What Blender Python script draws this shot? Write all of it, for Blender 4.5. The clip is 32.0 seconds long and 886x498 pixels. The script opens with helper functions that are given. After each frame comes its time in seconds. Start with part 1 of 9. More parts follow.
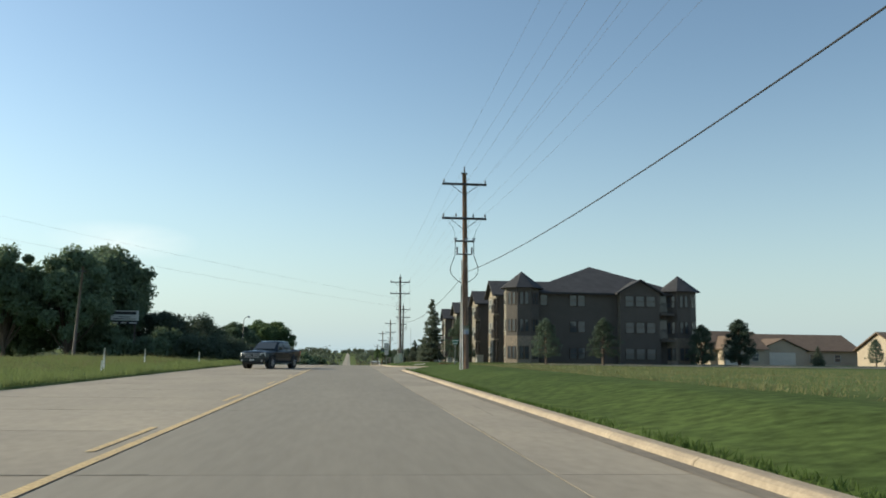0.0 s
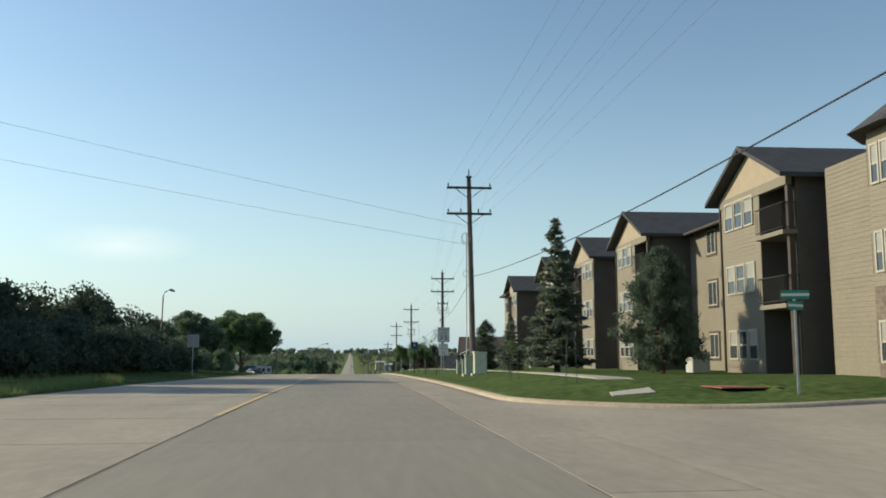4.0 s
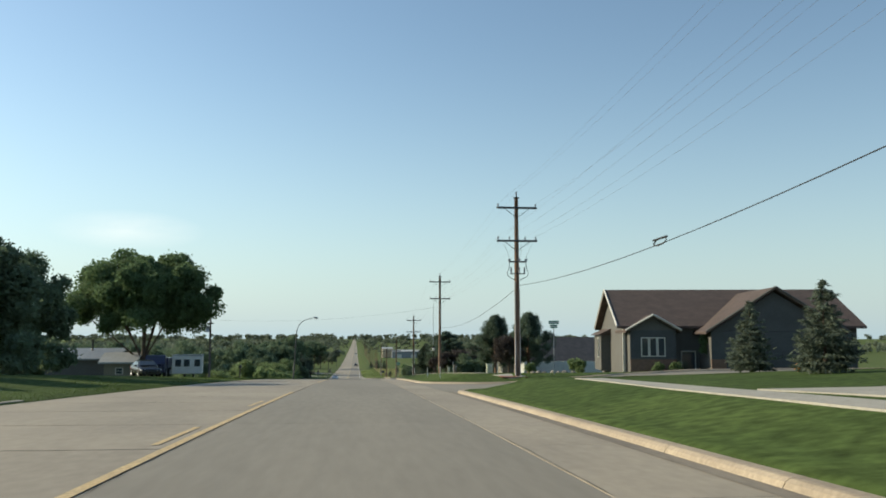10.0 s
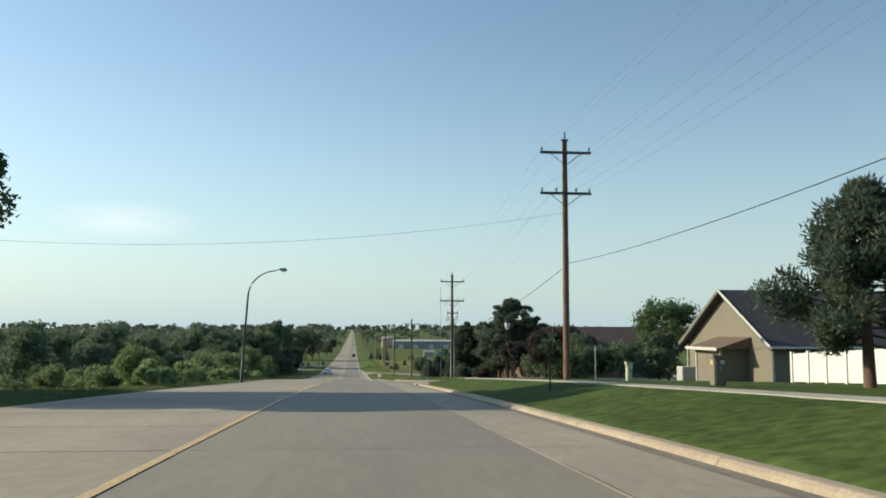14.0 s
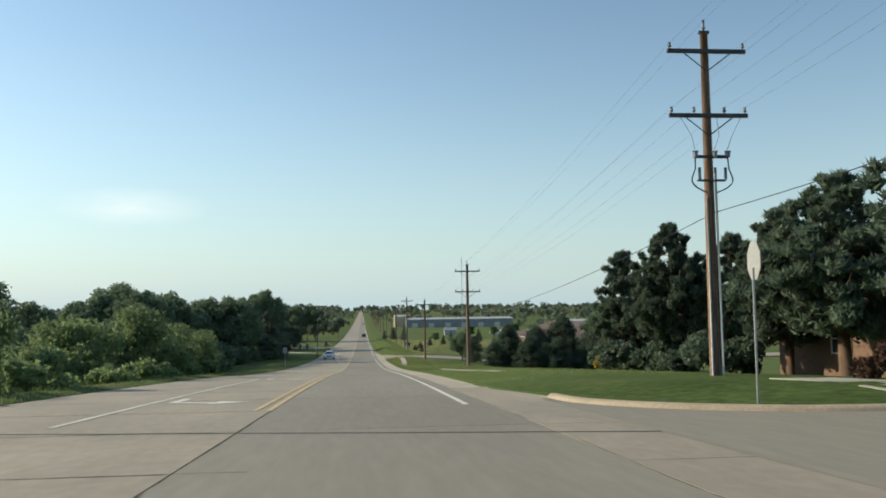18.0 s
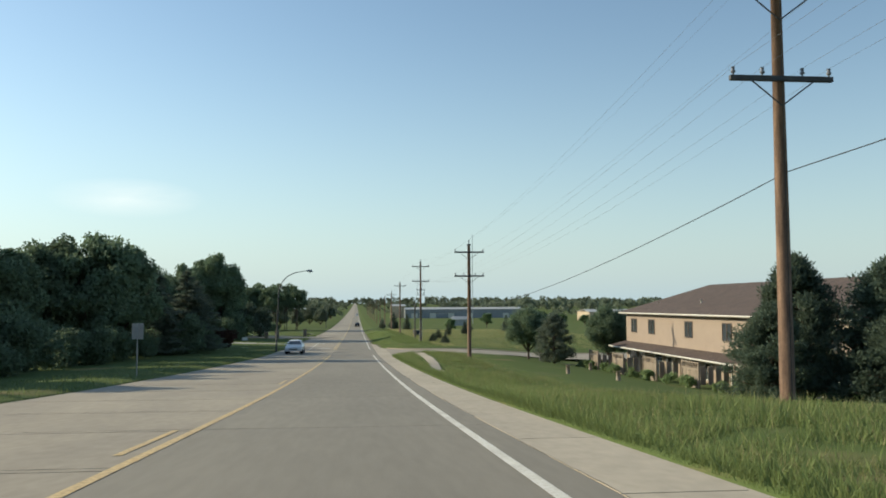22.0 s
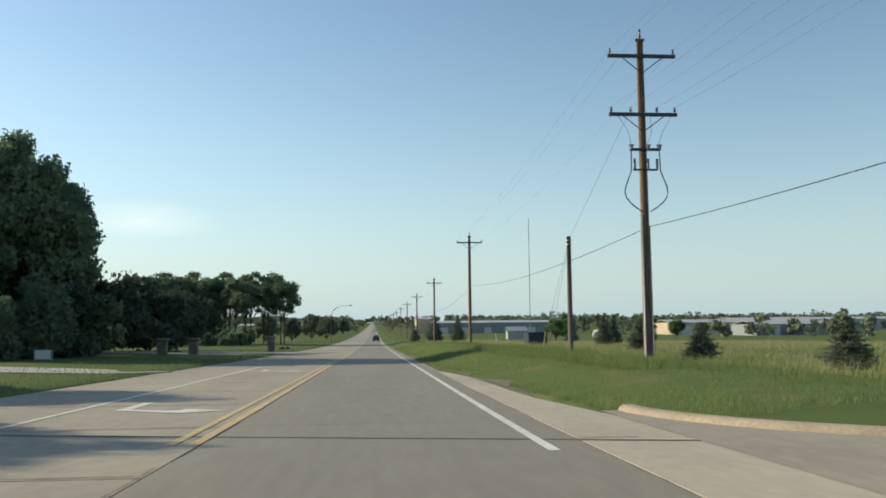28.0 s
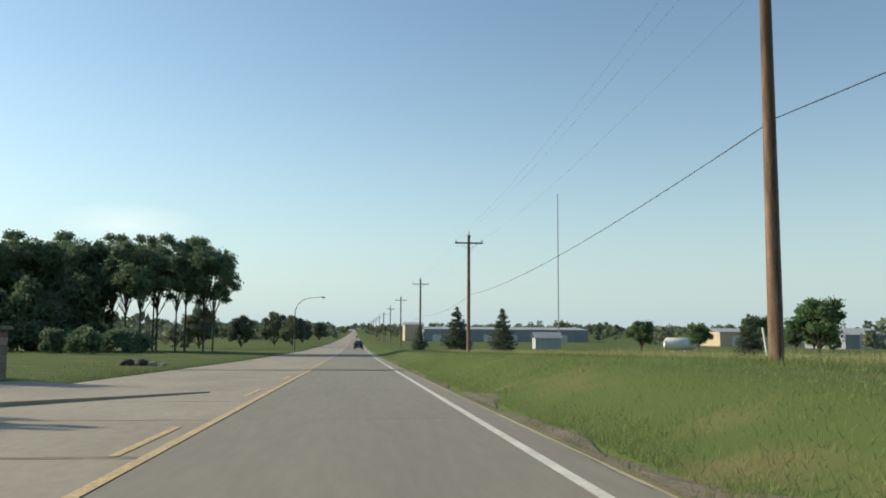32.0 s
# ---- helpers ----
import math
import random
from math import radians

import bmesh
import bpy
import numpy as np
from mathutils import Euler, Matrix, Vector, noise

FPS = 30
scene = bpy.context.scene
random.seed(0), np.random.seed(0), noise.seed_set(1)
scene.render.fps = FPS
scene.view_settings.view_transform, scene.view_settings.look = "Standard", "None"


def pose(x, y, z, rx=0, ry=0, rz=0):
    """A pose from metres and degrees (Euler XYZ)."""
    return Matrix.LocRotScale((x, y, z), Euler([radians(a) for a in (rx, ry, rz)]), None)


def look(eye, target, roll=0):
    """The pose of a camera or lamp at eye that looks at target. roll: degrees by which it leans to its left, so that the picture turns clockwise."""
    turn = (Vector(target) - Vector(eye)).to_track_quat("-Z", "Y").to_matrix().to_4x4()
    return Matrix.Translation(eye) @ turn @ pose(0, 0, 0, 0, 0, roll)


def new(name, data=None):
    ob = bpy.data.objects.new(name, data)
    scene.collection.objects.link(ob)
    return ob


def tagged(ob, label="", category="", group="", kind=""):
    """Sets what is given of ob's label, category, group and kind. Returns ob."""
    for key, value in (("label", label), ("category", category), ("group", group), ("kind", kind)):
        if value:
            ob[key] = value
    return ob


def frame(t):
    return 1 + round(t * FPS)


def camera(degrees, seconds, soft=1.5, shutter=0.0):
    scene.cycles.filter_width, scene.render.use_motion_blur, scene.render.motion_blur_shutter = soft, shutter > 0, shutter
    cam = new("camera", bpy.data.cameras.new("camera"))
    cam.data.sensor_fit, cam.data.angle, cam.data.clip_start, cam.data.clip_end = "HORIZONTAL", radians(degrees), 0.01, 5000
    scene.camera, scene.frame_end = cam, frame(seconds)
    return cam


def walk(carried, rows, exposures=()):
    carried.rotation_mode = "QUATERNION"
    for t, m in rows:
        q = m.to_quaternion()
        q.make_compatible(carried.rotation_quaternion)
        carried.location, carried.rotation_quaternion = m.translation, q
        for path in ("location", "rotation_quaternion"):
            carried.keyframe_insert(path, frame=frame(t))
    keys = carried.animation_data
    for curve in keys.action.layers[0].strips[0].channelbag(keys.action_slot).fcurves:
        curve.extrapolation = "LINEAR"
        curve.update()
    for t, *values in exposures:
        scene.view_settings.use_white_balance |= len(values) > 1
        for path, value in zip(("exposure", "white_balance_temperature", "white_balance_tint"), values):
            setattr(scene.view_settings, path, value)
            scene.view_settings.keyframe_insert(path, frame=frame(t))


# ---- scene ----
cam = camera(54.73, 32.0, 1.8)
PATH = [
    (0.0, (0.625, 0.000, 1.154), (0.8372, 1.9742, 1.3953), 0.75),
    (0.5, (0.618, 7.790, 1.127), (0.8355, 9.7637, 1.3675), 0.59),
    (1.0, (0.614, 15.559, 1.111), (0.8335, 17.5328, 1.3469), 0.48),
    (1.5, (0.624, 23.274, 1.103), (0.8448, 25.2478, 1.3413), 0.55),
    (2.0, (0.630, 30.941, 1.096), (0.8483, 32.9146, 1.3352), 0.60),
    (2.5, (0.615, 38.552, 1.080), (0.8303, 40.5257, 1.3196), 0.41),
    (3.0, (0.590, 46.110, 1.064), (0.8030, 48.0837, 1.3031), 0.24),
    (3.5, (0.561, 53.610, 1.054), (0.7728, 55.5845, 1.2930), 0.09),
    (4.0, (0.531, 61.067, 1.044), (0.7405, 63.0413, 1.2819), -0.05),
    (4.5, (0.502, 68.493, 1.031), (0.7094, 70.4686, 1.2675), -0.20),
    (5.0, (0.475, 75.882, 1.008), (0.6707, 77.8590, 1.2423), -0.24),
    (5.5, (0.444, 83.222, 0.966), (0.6382, 85.1985, 1.1998), -0.30),
    (6.0, (0.426, 90.536, 0.906), (0.6201, 92.5140, 1.1329), -0.31),
    (6.5, (0.439, 97.857, 0.820), (0.6354, 99.8353, 1.0387), -0.17),
    (7.0, (0.471, 105.157, 0.715), (0.6731, 107.1345, 0.9323), -0.07),
    (7.5, (0.527, 112.414, 0.591), (0.7319, 114.3913, 0.8062), -0.07),
    (8.0, (0.577, 119.643, 0.461), (0.7825, 121.6209, 0.6736), -0.18),
    (8.5, (0.598, 126.848, 0.339), (0.8039, 128.8262, 0.5493), -0.22),
    (9.0, (0.588, 134.042, 0.216), (0.7943, 136.0204, 0.4251), 0.10),
    (9.5, (0.533, 141.228, 0.093), (0.7383, 143.2061, 0.3010), 0.07),
    (10.0, (0.455, 148.439, -0.046), (0.6558, 150.4185, 0.1612), 0.06),
    (10.5, (0.359, 155.720, -0.217), (0.5562, 157.6991, -0.0098), 0.14),
    (11.0, (0.275, 163.050, -0.411), (0.4628, 165.0307, -0.2080), 0.18),
    (11.5, (0.238, 170.422, -0.627), (0.4243, 172.4031, -0.4266), 0.09),
    (12.0, (0.224, 177.850, -0.858), (0.4099, 179.8311, -0.6576), 0.09),
    (12.5, (0.218, 185.345, -1.094), (0.4084, 187.3258, -0.8958), 0.06),
    (13.0, (0.224, 192.908, -1.343), (0.4210, 194.8890, -1.1468), 0.03),
    (13.5, (0.253, 200.549, -1.615), (0.4559, 202.5292, -1.4232), 0.14),
    (14.0, (0.268, 208.259, -1.900), (0.4743, 210.2392, -1.7131), 0.21),
    (14.5, (0.222, 216.050, -2.193), (0.4272, 218.0309, -2.0127), -0.03),
    (15.0, (0.152, 223.874, -2.499), (0.3556, 225.8558, -2.3248), -0.13),
    (15.5, (0.077, 231.671, -2.817), (0.2788, 233.6542, -2.6495), -0.24),
    (16.0, (0.004, 239.488, -3.153), (0.2032, 241.4717, -2.9921), -0.37),
    (16.5, (-0.060, 247.356, -3.515), (0.1373, 249.3397, -3.3599), -0.52),
    (17.0, (-0.102, 255.256, -3.897), (0.0861, 257.2410, -3.7465), -0.68),
    (17.5, (-0.103, 263.189, -4.302), (0.0869, 265.1744, -4.1549), -0.72),
    (18.0, (-0.072, 271.131, -4.710), (0.1180, 273.1172, -4.5681), -0.80),
    (18.5, (-0.010, 279.048, -5.077), (0.1830, 281.0340, -4.9365), -0.61),
    (19.0, (0.085, 286.971, -5.426), (0.2851, 288.9564, -5.2878), -0.42),
    (19.5, (0.231, 294.924, -5.827), (0.4393, 296.9082, -5.6896), -0.30),
    (20.0, (0.384, 302.895, -6.251), (0.5997, 304.8786, -6.1169), -0.17),
    (20.5, (0.511, 310.885, -6.699), (0.7362, 312.8683, -6.5705), -0.13),
    (21.0, (0.591, 318.884, -7.174), (0.8069, 320.8681, -7.0508), -0.15),
    (21.5, (0.563, 326.890, -7.619), (0.7747, 328.8746, -7.4940), -0.19),
    (22.0, (0.504, 334.873, -8.073), (0.7053, 336.8590, -7.9446), -0.26),
    (22.5, (0.467, 342.792, -8.542), (0.6624, 344.7784, -8.4112), 0.00),
    (23.0, (0.457, 350.682, -8.990), (0.6490, 352.6686, -8.8616), -0.06),
    (23.5, (0.509, 358.575, -9.443), (0.7027, 360.5613, -9.3099), -0.03),
    (24.0, (0.582, 366.438, -9.862), (0.7704, 368.4239, -9.7213), -0.11),
    (24.5, (0.657, 374.253, -10.191), (0.8435, 376.2395, -10.0488), -0.11),
    (25.0, (0.709, 382.002, -10.496), (0.8954, 383.9876, -10.3428), 0.00),
    (25.5, (0.696, 389.627, -10.805), (0.9134, 391.6102, -10.6603), -0.20),
    (26.0, (0.641, 397.225, -11.100), (0.8418, 399.2099, -10.9542), -0.22),
    (26.5, (0.542, 404.877, -11.392), (0.7275, 406.8626, -11.2393), -0.26),
    (27.0, (0.423, 412.574, -11.667), (0.5928, 414.5599, -11.5038), -0.31),
    (27.5, (0.302, 420.335, -11.891), (0.4553, 422.3216, -11.7196), -0.37),
    (28.0, (0.192, 428.157, -12.080), (0.3542, 430.1424, -11.9052), -0.51),
    (28.5, (0.117, 436.061, -12.238), (0.2938, 438.0448, -12.0581), -0.74),
    (29.0, (0.071, 443.990, -12.397), (0.2566, 445.9740, -12.2227), -0.72),
    (29.5, (0.053, 451.883, -12.573), (0.2589, 453.8654, -12.4003), -0.77),
    (30.0, (0.071, 459.777, -12.744), (0.2864, 461.7561, -12.5496), -0.65),
    (30.5, (0.152, 467.702, -12.884), (0.3692, 469.6807, -12.6879), -0.39),
    (31.0, (0.230, 475.617, -13.019), (0.4483, 477.5955, -12.8280), -0.16),
    (31.5, (0.227, 483.477, -13.153), (0.4360, 485.4563, -12.9613), 0.10),
    (32.0, (0.199, 491.320, -13.304), (0.3998, 493.3008, -13.1085), 0.37),
]
walk(cam, [(t, look(eye, target, roll)) for t, eye, target, roll in PATH], ((0, 0.37, 6650, 3.5), (32, 0.37, 6650, 3.5)))

# ---- world, sun, exposure ----
SUN_AZ, SUN_EL = radians(291.5), radians(23.0)
HAZE = (3.15, 4.1, 4.75, 1)
world = bpy.data.worlds.new("sky")
scene.world = world
world.use_nodes = True
wn, wl = world.node_tree.nodes, world.node_tree.links
wn.clear()
w_out, w_bg = wn.new("ShaderNodeOutputWorld"), wn.new("ShaderNodeBackground")
w_sky = wn.new("ShaderNodeTexSky")
w_sky.sky_type, w_sky.sun_disc = "NISHITA", False
w_sky.sun_elevation, w_sky.sun_rotation = SUN_EL, SUN_AZ
w_sky.altitude, w_sky.air_density, w_sky.dust_density, w_sky.ozone_density = 300, 1.1, 0.5, 1.6
w_bg.inputs["Strength"].default_value = 0.13


def w_node(kind, *ins, **props):
    """A node of the sky, its first inputs set to numbers or joined to sockets."""
    nd = wn.new("ShaderNode" + kind)
    for k, v in props.items():
        if k == "operation":
            nd.operation = v
        elif k == "use_clamp":
            nd.use_clamp = v
    for a, b in zip(nd.inputs, ins):
        if isinstance(b, bpy.types.NodeSocket):
            wl.new(b, a)
        else:
            a.default_value = b
    return nd


# pale summer haze that thickens evenly towards the horizon
w_geo = w_node("TexCoord")
w_dir = w_geo.outputs["Generated"]
w_z = w_node("SeparateXYZ", w_dir).outputs["Z"]
w_low = w_node("Math", 1.0, w_node("Math", w_z, 2.6, operation="MULTIPLY", use_clamp=True).outputs[0], operation="SUBTRACT", use_clamp=True).outputs[0]
w_thick = w_node("Math", w_node("Math", w_low, 2.4, operation="POWER").outputs[0], 0.93, operation="MULTIPLY").outputs[0]
w_hazy = w_node("MixRGB", w_thick, w_sky.outputs["Color"], HAZE)
# the whole sky is a little brighter on the sun's side
w_side = w_node("VectorMath", w_dir, (math.sin(SUN_AZ), math.cos(SUN_AZ), 0.0), operation="DOT_PRODUCT").outputs["Value"]
w_gain = w_node("Math", w_node("Math", w_side, 0.115, operation="MULTIPLY").outputs[0], 0.915, operation="ADD").outputs[0]
w_grey = w_node("CombineXYZ", w_gain, w_gain, w_gain)
w_haze = w_node("MixRGB", 1.0, w_hazy.outputs[0], w_grey.outputs[0])
w_haze.blend_type = "MULTIPLY"
# one thin wisp of cirrus low in the west
w_map = wn.new("ShaderNodeMapping")
w_map.inputs["Location"].default_value = (3.00, -11.53, -5.18)
w_map.inputs["Scale"].default_value = (12.0, 12.0, 44.0)
wl.new(w_dir, w_map.inputs["Vector"])
w_near = w_node("VectorMath", w_map.outputs["Vector"], operation="LENGTH").outputs["Value"]
w_mask = w_node("Math", 1.0, w_near, operation="SUBTRACT", use_clamp=True).outputs[0]
w_noise = wn.new("ShaderNodeTexNoise")
w_noise.inputs["Scale"].default_value, w_noise.inputs["Detail"].default_value = 1.3, 5
wl.new(w_map.outputs["Vector"], w_noise.inputs["Vector"])
w_wisp = w_node("Math", w_mask, w_noise.outputs["Fac"], operation="MULTIPLY", use_clamp=True).outputs[0]
w_mix = w_node("MixRGB", w_wisp, w_haze.outputs[0], (6.2, 6.5, 6.6, 1))
wl.new(w_mix.outputs[0], w_bg.inputs["Color"])
wl.new(w_bg.outputs["Background"], w_out.inputs["Surface"])
sun = new("sun", bpy.data.lights.new("sun", "SUN"))
sun.data.energy, sun.data.angle, sun.data.color = 4.2, radians(0.55), (1.0, 0.87, 0.66)
SUN_DIR = Vector((math.sin(SUN_AZ) * math.cos(SUN_EL), math.cos(SUN_AZ) * math.cos(SUN_EL), math.sin(SUN_EL)))
sun.matrix_world = look((0, 200, 80), Vector((0, 200, 80)) - SUN_DIR)


# ---- materials ----
def mat(name, a, b=None, scale=3.0, rough=0.8, metal=0.0, bump=0.0, bump_scale=None, fine=0.12, vary=0.0, spec=None, stretch=None, laid=False):
    """A surface with two colours mixed by broad noise, a finer grain, bump, and variation from piece to piece."""
    m = bpy.data.materials.new(name)
    m.use_nodes = True
    n, l = m.node_tree.nodes, m.node_tree.links
    p = n["Principled BSDF"]
    p.inputs["Roughness"].default_value, p.inputs["Metallic"].default_value = rough, metal
    if spec is not None:
        p.inputs["Specular IOR Level"].default_value = spec
    b = b or tuple(c * 0.82 for c in a)
    tc = n.new("ShaderNodeTexCoord")
    mp = n.new("ShaderNodeMapping")
    mp.inputs["Scale"].default_value = stretch or (1, 1, 1)
    if laid:
        l.new(n.new("ShaderNodeNewGeometry").outputs["Position"], mp.inputs["Vector"])
    else:
        l.new(tc.outputs["Object"], mp.inputs["Vector"])
    big, small = n.new("ShaderNodeTexNoise"), n.new("ShaderNodeTexNoise")
    big.inputs["Scale"].default_value, big.inputs["Detail"].default_value = scale, 4
    small.inputs["Scale"].default_value, small.inputs["Detail"].default_value = scale * 14, 3
    l.new(mp.outputs["Vector"], big.inputs["Vector"])
    l.new(mp.outputs["Vector"], small.inputs["Vector"])
    ramp = n.new("ShaderNodeValToRGB")
    ramp.color_ramp.elements[0].position, ramp.color_ramp.elements[1].position = 0.32, 0.68
    ramp.color_ramp.elements[0].color, ramp.color_ramp.elements[1].color = (*b, 1), (*a, 1)
    l.new(big.outputs["Fac"], ramp.inputs["Fac"])
    grain = n.new("ShaderNodeMixRGB")
    grain.blend_type = "OVERLAY"
    grain.inputs["Fac"].default_value = fine * 3
    l.new(ramp.outputs["Color"], grain.inputs["Color1"])
    l.new(small.outputs["Fac"], grain.inputs["Color2"])
    col = grain.outputs["Color"]
    if vary:
        oi, hs, mr = n.new("ShaderNodeObjectInfo"), n.new("ShaderNodeHueSaturation"), n.new("ShaderNodeMapRange")
        mr.inputs["To Min"].default_value, mr.inputs["To Max"].default_value = 1 - vary, 1 + vary
        l.new(oi.outputs["Random"], mr.inputs["Value"])
        l.new(mr.outputs["Result"], hs.inputs["Value"])
        l.new(col, hs.inputs["Color"])
        col = hs.outputs["Color"]
    l.new(col, p.inputs["Base Color"])
    if bump:
        bp = n.new("ShaderNodeBump")
        bp.inputs["Strength"].default_value, bp.inputs["Distance"].default_value = bump, 0.02
        if bump_scale:
            bn = n.new("ShaderNodeTexNoise")
            bn.inputs["Scale"].default_value, bn.inputs["Detail"].default_value = bump_scale, 4
            l.new(mp.outputs["Vector"], bn.inputs["Vector"])
            l.new(bn.outputs["Fac"], bp.inputs["Height"])
        else:
            l.new(small.outputs["Fac"], bp.inputs["Height"])
        l.new(bp.outputs["Normal"], p.inputs["Normal"])
    return m


def leaf_mat(name, a, b, translucent=0.25):
    m = bpy.data.materials.new(name)
    m.use_nodes = True
    n, l = m.node_tree.nodes, m.node_tree.links
    p, out = n["Principled BSDF"], n["Material Output"]
    p.inputs["Roughness"].default_value = 0.7
    p.inputs["Specular IOR Level"].default_value = 0.12
    gi, oi = n.new("ShaderNodeNewGeometry"), n.new("ShaderNodeObjectInfo")
    ramp = n.new("ShaderNodeValToRGB")
    ramp.color_ramp.elements[0].color, ramp.color_ramp.elements[1].color = (*b, 1), (*a, 1)
    l.new(gi.outputs["Random Per Island"], ramp.inputs["Fac"])
    hs, mr = n.new("ShaderNodeHueSaturation"), n.new("ShaderNodeMapRange")
    mr.inputs["To Min"].default_value, mr.inputs["To Max"].default_value = 0.82, 1.18
    l.new(oi.outputs["Random"], mr.inputs["Value"])
    l.new(mr.outputs["Result"], hs.inputs["Value"])
    l.new(ramp.outputs["Color"], hs.inputs["Color"])
    l.new(hs.outputs["Color"], p.inputs["Base Color"])
    tr, mx = n.new("ShaderNodeBsdfTranslucent"), n.new("ShaderNodeMixShader")
    l.new(hs.outputs["Color"], tr.inputs["Color"])
    mx.inputs["Fac"].default_value = translucent
    l.new(p.outputs["BSDF"], mx.inputs[1])
    l.new(tr.outputs["BSDF"], mx.inputs[2])
    l.new(mx.outputs["Shader"], out.inputs["Surface"])
    return m


def glass_mat(name, tint=(0.05, 0.06, 0.07), rough=0.06):
    m = bpy.data.materials.new(name)
    m.use_nodes = True
    p = m.node_tree.nodes["Principled BSDF"]
    p.inputs["Base Color"].default_value = (*tint, 1)
    p.inputs["Roughness"].default_value = rough
    p.inputs["Specular IOR Level"].default_value = 0.7
    return m


